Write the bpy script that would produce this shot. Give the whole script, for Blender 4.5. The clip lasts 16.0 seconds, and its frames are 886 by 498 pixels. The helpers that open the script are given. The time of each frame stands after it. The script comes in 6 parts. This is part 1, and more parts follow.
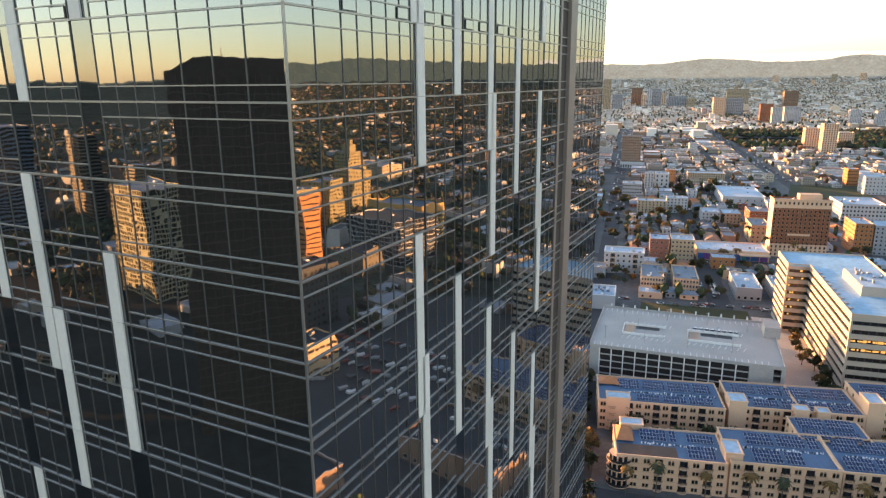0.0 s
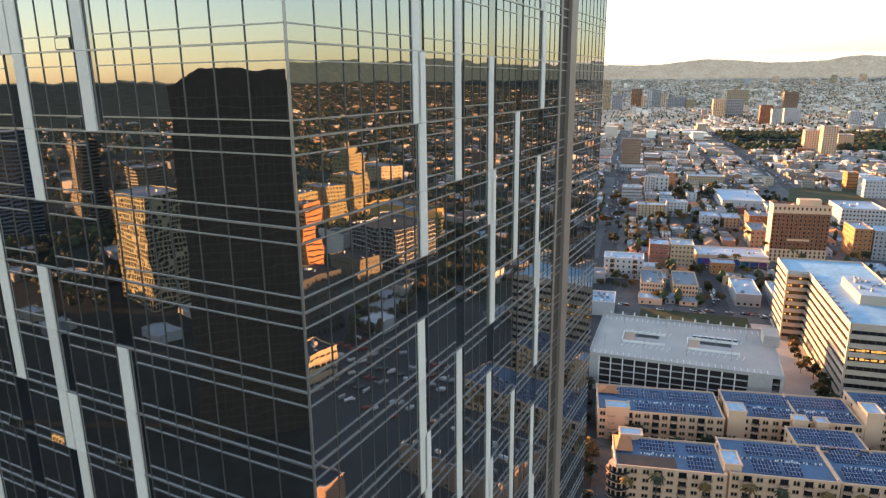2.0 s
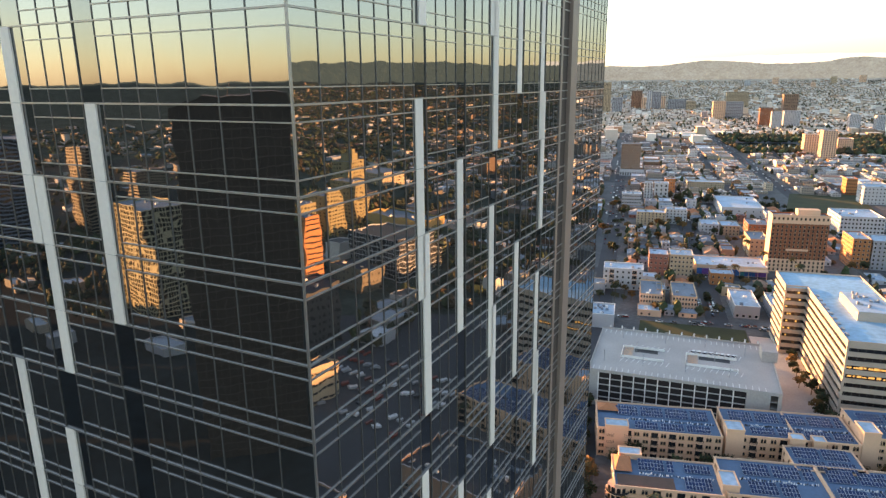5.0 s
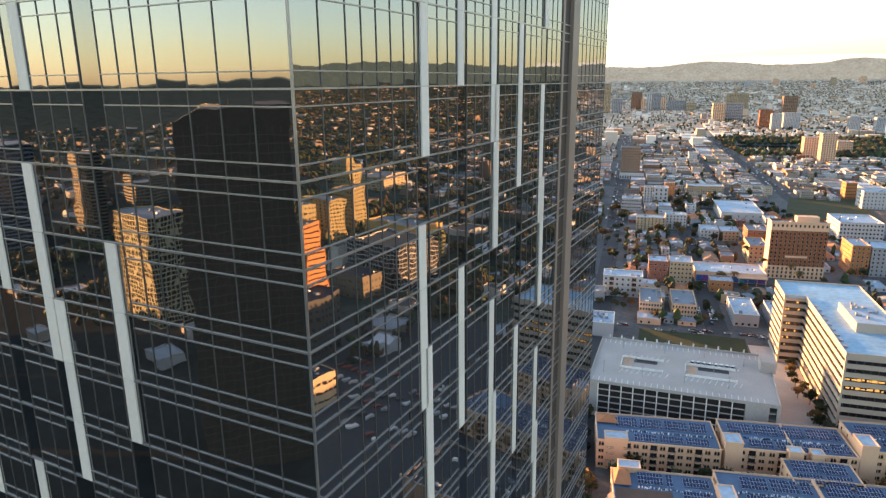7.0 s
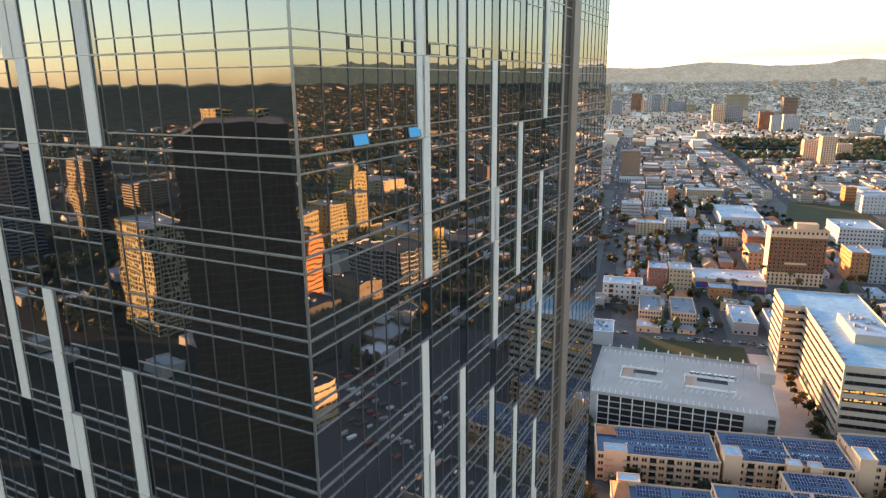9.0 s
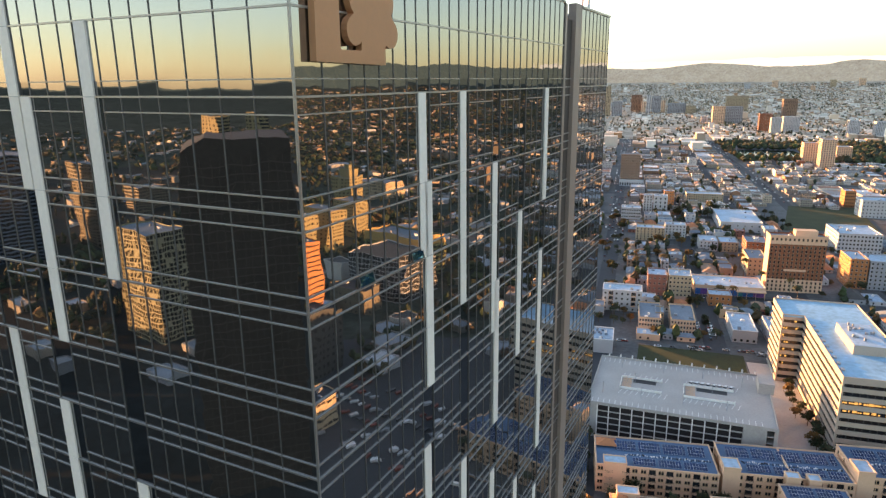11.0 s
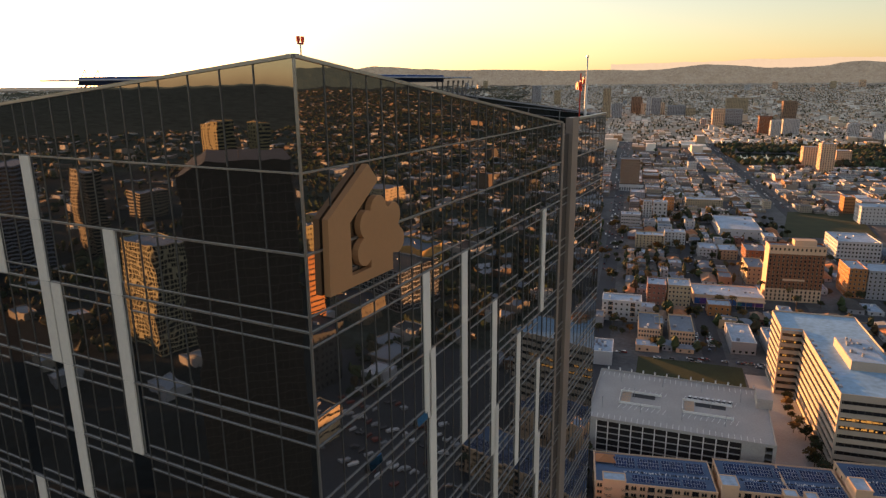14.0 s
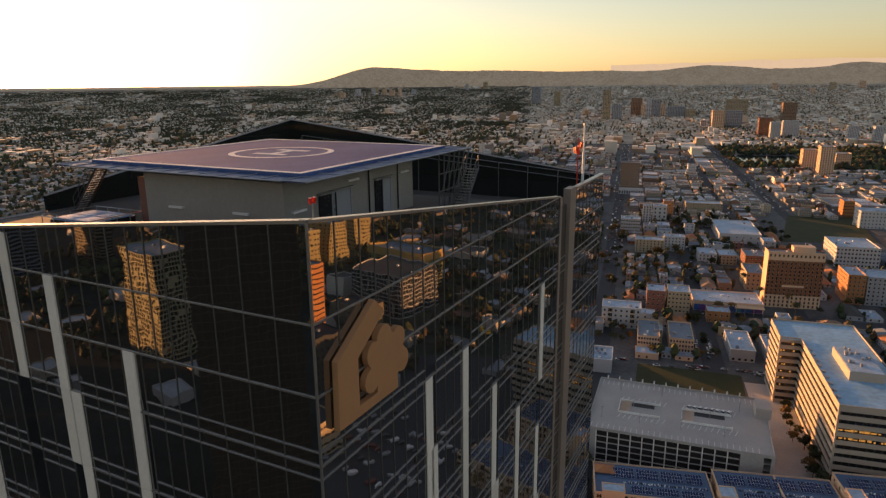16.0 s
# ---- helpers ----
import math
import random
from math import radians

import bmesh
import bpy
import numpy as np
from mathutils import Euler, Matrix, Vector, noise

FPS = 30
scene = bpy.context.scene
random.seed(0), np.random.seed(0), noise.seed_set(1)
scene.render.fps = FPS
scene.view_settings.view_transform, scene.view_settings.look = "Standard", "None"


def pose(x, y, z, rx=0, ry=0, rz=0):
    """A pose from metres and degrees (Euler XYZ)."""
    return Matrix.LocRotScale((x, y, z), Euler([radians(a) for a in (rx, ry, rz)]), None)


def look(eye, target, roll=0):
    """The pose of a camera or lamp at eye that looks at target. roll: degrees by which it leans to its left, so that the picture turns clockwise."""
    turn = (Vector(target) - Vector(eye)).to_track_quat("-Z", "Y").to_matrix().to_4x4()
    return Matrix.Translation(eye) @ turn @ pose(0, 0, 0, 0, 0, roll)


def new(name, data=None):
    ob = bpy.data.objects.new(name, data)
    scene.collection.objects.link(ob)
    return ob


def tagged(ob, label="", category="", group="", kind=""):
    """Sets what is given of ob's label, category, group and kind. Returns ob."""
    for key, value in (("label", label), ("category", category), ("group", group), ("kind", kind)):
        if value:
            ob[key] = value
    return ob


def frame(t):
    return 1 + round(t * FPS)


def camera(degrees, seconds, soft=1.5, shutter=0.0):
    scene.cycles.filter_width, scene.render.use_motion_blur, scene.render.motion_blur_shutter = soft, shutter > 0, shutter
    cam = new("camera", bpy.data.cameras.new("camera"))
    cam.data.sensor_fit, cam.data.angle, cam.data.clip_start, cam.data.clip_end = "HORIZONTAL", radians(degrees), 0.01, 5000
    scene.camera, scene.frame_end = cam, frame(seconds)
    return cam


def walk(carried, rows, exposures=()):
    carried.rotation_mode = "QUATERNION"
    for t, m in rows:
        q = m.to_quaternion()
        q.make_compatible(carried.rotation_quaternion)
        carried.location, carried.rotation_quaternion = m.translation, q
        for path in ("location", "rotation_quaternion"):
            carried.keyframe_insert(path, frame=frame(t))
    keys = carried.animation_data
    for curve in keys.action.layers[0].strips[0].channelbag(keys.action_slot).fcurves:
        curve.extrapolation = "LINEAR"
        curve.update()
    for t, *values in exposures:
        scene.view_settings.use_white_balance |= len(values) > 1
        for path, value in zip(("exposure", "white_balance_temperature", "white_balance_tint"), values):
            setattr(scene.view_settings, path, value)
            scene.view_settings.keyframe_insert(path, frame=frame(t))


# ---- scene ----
# The camera rises straight up beside the corner of a glass tower, looking slightly down.
cam = camera(68.06, 16.0, soft=1.35)
PATH = [
    (0, -0.08, 0.15, 136.95),
    (0.5, -0.082, 0.145, 137.863),
    (1, -0.087, 0.143, 138.827),
    (1.5, -0.095, 0.144, 139.944),
    (2, -0.106, 0.143, 141.135),
    (2.5, -0.118, 0.144, 142.341),
    (3, -0.133, 0.151, 143.534),
    (3.5, -0.143, 0.145, 144.994),
    (4, -0.155, 0.144, 146.44),
    (4.5, -0.168, 0.148, 147.816),
    (5, -0.181, 0.156, 149.207),
    (5.5, -0.195, 0.165, 150.607),
    (6, -0.208, 0.178, 152.012),
    (6.5, -0.222, 0.195, 153.42),
    (7, -0.235, 0.216, 154.782),
    (7.5, -0.248, 0.239, 156.191),
    (8, -0.261, 0.265, 157.594),
    (8.5, -0.275, 0.296, 159.002),
    (9, -0.287, 0.329, 160.402),
    (9.5, -0.3, 0.362, 161.769),
    (10, -0.312, 0.394, 163.125),
    (10.5, -0.322, 0.426, 164.472),
    (11, -0.333, 0.455, 165.809),
    (11.5, -0.343, 0.48, 167.138),
    (12, -0.352, 0.501, 168.464),
    (12.5, -0.361, 0.516, 169.785),
    (13, -0.373, 0.534, 171.128),
    (13.5, -0.384, 0.544, 172.473),
    (14, -0.396, 0.543, 173.792),
    (14.5, -0.408, 0.531, 175.115),
    (15, -0.42, 0.506, 176.444),
    (15.5, -0.433, 0.466, 177.779),
    (16, -0.447, 0.41, 179.117),
]
TILT, ROLL = -14.27, -0.555
walk(cam, [(t, pose(x, y, z, 90 + TILT, 0, 0) @ pose(0, 0, 0, 0, 0, ROLL)) for t, x, y, z in PATH],
     exposures=[(0, 3.45, 7250, 14), (12.4, 3.36, 7250, 14), (13.0, 3.08, 8500, 24), (13.6, 2.62, 8600, 24), (14.4, 2.1, 8400, 23), (16, 1.98, 8500, 23)])

# ---- world, sun ----
SUN_AZ, SUN_EL = -39.0, 3.8
world = bpy.data.worlds.new("evening_sky")
scene.world = world
world.use_nodes = True
wn = world.node_tree
sky = wn.nodes.new("ShaderNodeTexSky")
sky.sky_type = "NISHITA"
sky.sun_disc = False
sky.sun_elevation, sky.sun_rotation = radians(SUN_EL), radians(SUN_AZ)
sky.altitude, sky.air_density, sky.dust_density, sky.ozone_density = 100, 1.0, 0.7, 2.4
wn.nodes["Background"].inputs["Strength"].default_value = 0.09
pale = wn.nodes.new("ShaderNodeHueSaturation")
pale.inputs["Saturation"].default_value = 0.74
wn.links.new(sky.outputs[0], pale.inputs["Color"])
wn.links.new(pale.outputs[0], wn.nodes["Background"].inputs["Color"])

sun = new("sun", bpy.data.lights.new("sun", "SUN"))
sun.data.energy, sun.data.angle, sun.data.color = 2.5, radians(0.6), (1.0, 0.5, 0.2)
s_az, s_el = radians(SUN_AZ), radians(SUN_EL)
to_sun = Vector((math.sin(s_az) * math.cos(s_el), math.cos(s_az) * math.cos(s_el), math.sin(s_el)))
sun.matrix_world = look((0, 0, 400), Vector((0, 0, 400)) - to_sun)


# ---- materials ----
def material(name, colour, rough=0.7, metal=0.0, vary=0.12, scale=0.6, fine=6.0, bump=0.0, per="", spread=0.0, hues=None, ior=1.45, stretch=None):
    """A surface with large and fine variation; per 'object' or 'island' varies whole pieces by spread or along hues."""
    m = bpy.data.materials.new(name)
    m.use_nodes = True
    nt = m.node_tree
    N, L = nt.nodes, nt.links
    b = N["Principled BSDF"]
    b.inputs["Metallic"].default_value = metal
    b.inputs["IOR"].default_value = ior
    tc = N.new("ShaderNodeNewGeometry").outputs["Position"]
    if stretch:
        mp = N.new("ShaderNodeMapping")
        mp.inputs["Scale"].default_value = stretch
        L.new(tc, mp.inputs["Vector"])
        tc = mp.outputs[0]
    big = N.new("ShaderNodeTexNoise")
    big.inputs["Scale"].default_value, big.inputs["Detail"].default_value = scale, 3
    small = N.new("ShaderNodeTexNoise")
    small.inputs["Scale"].default_value, small.inputs["Detail"].default_value = fine, 2
    L.new(tc, big.inputs["Vector"]), L.new(tc, small.inputs["Vector"])
    add = N.new("ShaderNodeMath")
    add.operation = "ADD"
    L.new(big.outputs["Fac"], add.inputs[0]), L.new(small.outputs["Fac"], add.inputs[1])
    rng = N.new("ShaderNodeMapRange")
    rng.inputs["From Min"].default_value, rng.inputs["From Max"].default_value = 0.6, 1.4
    rng.inputs["To Min"].default_value, rng.inputs["To Max"].default_value = 1 - vary, 1 + vary
    L.new(add.outputs[0], rng.inputs["Value"])
    value = rng.outputs[0]
    base = N.new("ShaderNodeRGB")
    base.outputs[0].default_value = (*colour, 1)
    source = base.outputs[0]
    if per:
        rnd = N.new("ShaderNodeObjectInfo").outputs["Random"] if per == "object" else N.new("ShaderNodeNewGeometry").outputs["Random Per Island"]
        if hues:
            ramp = N.new("ShaderNodeValToRGB")
            ramp.color_ramp.interpolation = "CONSTANT"
            els = ramp.color_ramp.elements
            while len(els) < len(hues):
                els.new(0.5)
            for k, h in enumerate(hues):
                els[k].position, els[k].color = k / len(hues), (*h, 1)
            L.new(rnd, ramp.inputs["Fac"])
            source = ramp.outputs["Color"]
        if spread:
            r2 = N.new("ShaderNodeMapRange")
            r2.inputs["To Min"].default_value, r2.inputs["To Max"].default_value = 1 - spread, 1 + spread
            fr = N.new("ShaderNodeMath")
            fr.operation = "FRACT"
            mu = N.new("ShaderNodeMath")
            mu.operation = "MULTIPLY"
            mu.inputs[1].default_value = 17.31
            L.new(rnd, mu.inputs[0]), L.new(mu.outputs[0], fr.inputs[0]), L.new(fr.outputs[0], r2.inputs["Value"])
            m2 = N.new("ShaderNodeMath")
            m2.operation = "MULTIPLY"
            L.new(value, m2.inputs[0]), L.new(r2.outputs[0], m2.inputs[1])
            value = m2.outputs[0]
    mix = N.new("ShaderNodeVectorMath")
    mix.operation = "SCALE"
    L.new(source, mix.inputs[0]), L.new(value, mix.inputs["Scale"])
    L.new(mix.outputs[0], b.inputs["Base Color"])
    ro = N.new("ShaderNodeMapRange")
    ro.inputs["To Min"].default_value, ro.inputs["To Max"].default_value = max(rough - 0.08, 0.02), min(rough + 0.08, 1)
    L.new(small.outputs["Fac"], ro.inputs["Value"]), L.new(ro.outputs[0], b.inputs["Roughness"])
    if bump:
        bp = N.new("ShaderNodeBump")
        bp.inputs["Strength"].default_value, bp.inputs["Distance"].default_value = min(bump * 10, 1), bump
        L.new(small.outputs["Fac"], bp.inputs["Height"]), L.new(bp.outputs[0], b.inputs["Normal"])
    return m


def tower_glass(name, tint, ior, wave):
    """Dark coated glass whose panes are a little bowed, so that what they mirror wavers."""
    m = bpy.data.materials.new(name)
    m.use_nodes = True
    N, L = m.node_tree.nodes, m.node_tree.links
    b = N["Principled BSDF"]
    b.inputs["Base Color"].default_value = (*tint, 1)
    b.inputs["Roughness"].default_value = 0.015
    b.inputs["IOR"].default_value = ior
    b.inputs["Specular Tint"].default_value = (0.95, 0.97, 1.0, 1)
    geo = N.new("ShaderNodeNewGeometry")
    wob = N.new("ShaderNodeTexNoise")
    wob.inputs["Scale"].default_value, wob.inputs["Detail"].default_value = 0.55, 1.5
    L.new(geo.outputs["Position"], wob.inputs["Vector"])
    bp = N.new("ShaderNodeBump")
    bp.inputs["Strength"].default_value, bp.inputs["Distance"].default_value = 1.0, wave
    L.new(wob.outputs["Fac"], bp.inputs["Height"]), L.new(bp.outputs[0], b.inputs["Normal"])
    return m


M = {}
M["glass"] = tower_glass("coated_glass", (0.026, 0.0235, 0.021), 4.5, 0.0056)
M["spandrel"] = tower_glass("spandrel_glass", (0.01, 0.011, 0.012), 3.4, 0.003)
# Blue put into the pane's reflection stands for the blue sky it mirrors.
M["tinted"] = tower_glass("blue_tinted_pane", (0.005, 0.012, 0.02), 6.0, 0.001)
M["tinted"].node_tree.nodes["Principled BSDF"].inputs["Specular Tint"].default_value = (0.12, 0.5, 1.0, 1)
M["rear_glass"] = tower_glass("rear_parapet_glass", (0.016, 0.02, 0.018), 1.7, 0.002)
M["slot"] = material("slot_panel", (0.03, 0.032, 0.036), 0.25, 0.3, 0.2)
M["alu"] = material("anodised_aluminium", (0.36, 0.345, 0.33), 0.35, 0.7, 0.15, 0.3, 9)
M["mullion"] = material("dark_mullion", (0.12, 0.118, 0.115), 0.45, 0.4, 0.15, 0.3, 9)
M["fin"] = material("white_panel", (0.78, 0.72, 0.655), 0.45, 0.0, 0.07, 0.35, 5, 0.0, "object", 0.05)
M["bronze"] = material("bronze_cladding", (0.3, 0.235, 0.2), 0.5, 0.2, 0.12, 0.4, 6)
M["logo"] = material("tan_sign_paint", (0.5, 0.24, 0.115), 0.5, 0.1, 0.06, 0.5, 5)
M["joint"] = material("dark_bronze_lining", (0.07, 0.055, 0.048), 0.7, 0.1, 0.15)
M["skyglass"] = material("pale_blue_glazing", (0.16, 0.36, 0.62), 0.5, 0, 0.15)
M["roofdeck"] = material("roof_membrane", (0.075, 0.072, 0.07), 0.85, 0, 0.25, 0.25, 3)
M["stucco"] = material("grey_stucco", (0.3, 0.28, 0.26), 0.85, 0, 0.1, 0.3, 4)
M["pad"] = material("helipad_paint", (0.06, 0.11, 0.26), 0.85, 0, 0.3, 0.25, 3, ior=1.2)
M["padedge"] = material("blue_safety_net", (0.018, 0.06, 0.17), 0.5, 0.3, 0.2, 0.4, 3)
M["white"] = material("white_paint", (0.75, 0.74, 0.72), 0.6, 0, 0.1, 0.4, 4)
M["steel"] = material("galvanised_steel", (0.35, 0.36, 0.38), 0.4, 0.8, 0.2, 0.8, 8)
M["dark_steel"] = material("dark_painted_steel", (0.1, 0.1, 0.105), 0.5, 0.4, 0.2, 0.8, 8)
M["red"] = material("red_paint", (0.6, 0.04, 0.02), 0.45, 0, 0.1)
M["redlens"] = material("red_beacon_lens", (0.7, 0.03, 0.02), 0.2)


# ---- mesh building ----
class Build:
    """Collects quads and boxes into one mesh."""

    def __init__(self):
        self.v, self.f, self.m = [], [], []

    def quad(self, a, b, c, d, m=0):
        n = len(self.v)
        self.v += [tuple(a), tuple(b), tuple(c), tuple(d)]
        self.f.append((n, n + 1, n + 2, n + 3))
        self.m.append(m)

    def poly(self, pts, m=0):
        n = len(self.v)
        self.v += [tuple(p) for p in pts]
        self.f.append(tuple(range(n, n + len(pts))))
        self.m.append(m)

    def box(self, x0, x1, y0, y1, z0, z1, m=0, top=None, bottom=True):
        n = len(self.v)
        self.v += [(x0, y0, z0), (x1, y0, z0), (x1, y1, z0), (x0, y1, z0), (x0, y0, z1), (x1, y0, z1), (x1, y1, z1), (x0, y1, z1)]
        fs = [(0, 1, 5, 4), (1, 2, 6, 5), (2, 3, 7, 6), (3, 0, 4, 7), (4, 5, 6, 7)] + ([(3, 2, 1, 0)] if bottom else [])
        for k, q in enumerate(fs):
            self.f.append(tuple(n + i for i in q))
            self.m.append(top if (k == 4 and top is not None) else m)

    def prism(self, pts, z0, z1, m=0, top=None):
        n, k = len(self.v), len(pts)
        self.v += [(x, y, z0) for x, y in pts] + [(x, y, z1) for x, y in pts]
        for i in range(k):
            j = (i + 1) % k
            self.f.append((n + i, n + j, n + k + j, n + k + i))
            self.m.append(m)
        self.f.append(tuple(n + k + i for i in range(k)))
        self.m.append(m if top is None else top)
        self.f.append(tuple(n + k - 1 - i for i in range(k)))
        self.m.append(m)

    def bar(self, a, b, r, m=0, sides=4):
        """A straight bar of radius r from a to b."""
        a, b = Vector(a), Vector(b)
        w = (b - a).normalized()
        u = w.orthogonal().normalized()
        v = w.cross(u)
        n = len(self.v)
        for p in (a, b):
            for k in range(sides):
                t = 2 * math.pi * (k + 0.5) / sides
                self.v.append(tuple(p + r * (math.cos(t) * u + math.sin(t) * v)))
        for k in range(sides):
            j = (k + 1) % sides
            self.f.append((n + k, n + j, n + sides + j, n + sides + k))
            self.m.append(m)
        self.f.append(tuple(n + sides - 1 - k for k in range(sides)))
        self.f.append(tuple(n + sides + k for k in range(sides)))
        self.m += [m, m]

    def mesh(self, name, mats):
        me = bpy.data.meshes.new(name)
        me.from_pydata(self.v, [], self.f)
        for mt in mats:
            me.materials.append(mt)
        if len(mats) > 1:
            me.polygons.foreach_set("material_index", self.m)
        me.update()
        return me


def part(name, build, mats, parent, label="", at=None):
    """One mesh object under a thing or a part; build is a Build or a ready mesh."""
    if not isinstance(mats, (list, tuple)):
        mats = [mats]
    me = build.mesh(name, mats) if isinstance(build, Build) else build
    ob = new(name, me)
    ob.parent = parent
    if at is not None:
        ob.matrix_local = at
    if label:
        ob["label"] = label
    return ob


def thing(name, m, label, category, group="", kind=""):
    ob = new(name)
    ob.empty_display_size = 0.5
    ob.matrix_world = m
    return tagged(ob, label, category, group, kind)


# ---- the glass tower ----
TH = 27.1
KX, KY = -5.013, 21.892
TOWER = Matrix(((math.sin(radians(TH)), -math.cos(radians(TH)), 0, KX), (math.cos(radians(TH)), math.sin(radians(TH)), 0, KY), (0, 0, 1, 0), (0, 0, 0, 1)))
W, D = 41.5, 35.0          # along the two streets
MAIN = 28.75               # where the main front ends at the recessed joint
PEAK, LOW = 174.58, 170.9
BACK, ROOF = 175.25, 170.0   # far corner of the parapet; roof membrane
FLOORS = [165.39, 161.51, 158.06] + [154.62 - 3.0457 * k for k in range(50)]
BAND = 0.57
tower = thing("glass_tower", TOWER, "tall dark mirror-glass tower with white vertical panels and a sloping parapet", "skyscraper")


def floor_z(i):
    """Height of floor line i, counted down from the top; -1 and -2 are the two lines of the crown."""
    return {-1: 168.17, -2: 170.94, -3: 172.6}[i] if i < 0 else FLOORS[i]


def right_top(s):
    return PEAK + (LOW - PEAK) * s / MAIN


def left_top(s):
    return PEAK + (LOW + 0.2 - PEAK) * s / D


RIGHT = [0, 1.5, 3.06, 4.05, 5.06, 6.1, 7.12, 8.0]
R_SLOTS = []
for k in range(5):
    a = 8.0 + 4.12 * k
    R_SLOTS.append((a, a + 1.1))
    RIGHT += [a + 1.1 + q * 1.007 for q in range(4)]
RIGHT = sorted({round(v, 3) for v in RIGHT if v <= MAIN - 0.3} | {MAIN})
LEFT = [0, 1.69, 3.19, 4.69, 6.18, 7.18, 8.19, 9.2, 10.44, 11.35, 12.5, 13.65, 15.05, 16.25, 17.5, 18.6]
L_SLOTS = [(9.2, 10.44), (13.65, 15.05), (17.5, 18.6)]
for a in (21.6, 26.0, 30.4):
    L_SLOTS.append((a, a + 0.95))
    LEFT += [a - 2.2, a - 1.1, a, a + 0.95]
LEFT = sorted(LEFT) + [32.5, 33.7, D]
WING = [32.85, 34.1, 35.2, 36.3, 37.4, 38.5, 39.6, 40.6, W]


def face_point(face, s, out, z):
    return (s, -out, z) if face == "R" else (-out, s, z)


def in_slot(a, b, slots):
    m = (a + b) / 2
    return any(p - 0.01 < m < q + 0.01 for p, q in slots)


rnd = random.Random(5)
panes_near, panes_far, bands, uprights = [], Build(), Build(), Build()


def pane(build, face, a, b, z0, z1, zb0=None, wob=0.0016):
    """A glass pane with its corners a few millimetres out of plane."""
    o = [rnd.uniform(-wob, wob) for _ in range(4)]
    o[3] = o[0] + o[2] - o[1]
    za, zb = (z1, z1) if zb0 is None else (z1, zb0)
    p = [face_point(face, a, o[0], z0), face_point(face, b, o[1], z0), face_point(face, b, o[2], zb), face_point(face, a, o[3], za)]
    build.quad(*(p if face == "R" else p[::-1]))


def hbar(build, face, a, b, z, h, out):
    if face == "R":
        build.box(a, b, -out, 0.03, z - h / 2, z + h / 2)
    else:
        build.box(-out, 0.03, a, b, z - h / 2, z + h / 2)


def vbar(build, face, s, w, out, z0, z1):
    if face == "R":
        build.box(s - w / 2, s + w / 2, -out, 0.03, z0, z1)
    else:
        build.box(-out, 0.03, s - w / 2, s + w / 2, z0, z1)


for face, cols, slots, top in (("R", RIGHT, R_SLOTS, right_top), ("L", LEFT, L_SLOTS, left_top), ("R", WING, [], lambda s: LOW + 0.05)):
    first, last = cols[0], cols[-1]
    for a, b in zip(cols, cols[1:]):
        slot = in_slot(a, b, slots)
        for i, z in enumerate(FLOORS):
            below = FLOORS[i + 1] if i + 1 < len(FLOORS) else 0
            if slot:
                continue
            pane(panes_far, face, a, b, z, z + BAND)
            pane(panes_far, face, a, b, z - BAND, z)
            near = cols is not WING and (b < 8.05 if face == "R" else b < 9.7) and i < 22
            if near:
                one = Build()
                pane(one, face, a, b, below + BAND, z - BAND)
                panes_near.append(one)
            else:
                pane(panes_far, face, a, b, below + BAND, z - BAND)
        # crown
        za, zb = top(a), top(b)
        mids = [a] + ([(a + b) / 2] if b - a > 1.3 and slot else []) + [b]
        for p, q in zip(mids, mids[1:]):
            pane(panes_far, face, p, q, FLOORS[0] + BAND, floor_z(-1))
            if min(top(p), top(q)) > floor_z(-2) + 0.3:
                pane(panes_far, face, p, q, floor_z(-1), floor_z(-2))
                pane(panes_far, face, p, q, floor_z(-2), top(p), top(q))
            else:
                pane(panes_far, face, p, q, floor_z(-1), top(p), top(q))
            if q != b:
                vbar(uprights, face, q, 0.035, 0.03, FLOORS[0], top(q))
        vbar(uprights, face, b, 0.038, 0.03, 0, top(b))
    for i, z in enumerate(FLOORS):
        hbar(bands, face, first, last, z, 0.072, 0.06)
        runs, start = [], first
        for p, q in slots:
            runs.append((start, p))
            start = q
        runs.append((start, last))
        for p, q in runs:
            hbar(bands, face, p, q, z + BAND, 0.047, 0.05)
            hbar(bands, face, p, q, z - BAND, 0.047, 0.05)
    hbar(bands, face, first, last, floor_z(-1), 0.075, 0.05)
    stop = next((s for s in cols if top(s) < floor_z(-2)), last)
    if stop > first:
        hbar(bands, face, first, stop, floor_z(-2), 0.06, 0.045)

for one in panes_near[:300]:
    part("glass_pane", one, M["glass"], tower)
for one in panes_near[300:]:
    panes_far.quad(*one.v)
tagged(part("glass_panes", panes_far, M["glass"], tower), kind="stuff")
tagged(part("floor_band", bands, M["alu"], tower, "brushed aluminium floor lines"), kind="stuff")
tagged(part("mullion", uprights, M["mullion"], tower, "slim dark metal uprights between the panes"), kind="stuff")
for face, slots in (("R", R_SLOTS), ("L", L_SLOTS)):
    for a, b in slots:
        lining = Build()
        if face == "R":
            lining.box(a, b, 0.02, 0.08, 0, FLOORS[0] + BAND)
        else:
            lining.box(0.02, 0.08, a, b, 0, FLOORS[0] + BAND)
        part("slot_lining", lining, M["spandrel"], tower)
corner = Build()
corner.box(-0.05, 0.03, -0.05, 0.03, 0, PEAK)
part("corner_post", corner, M["alu"], tower, "slim aluminium corner post")

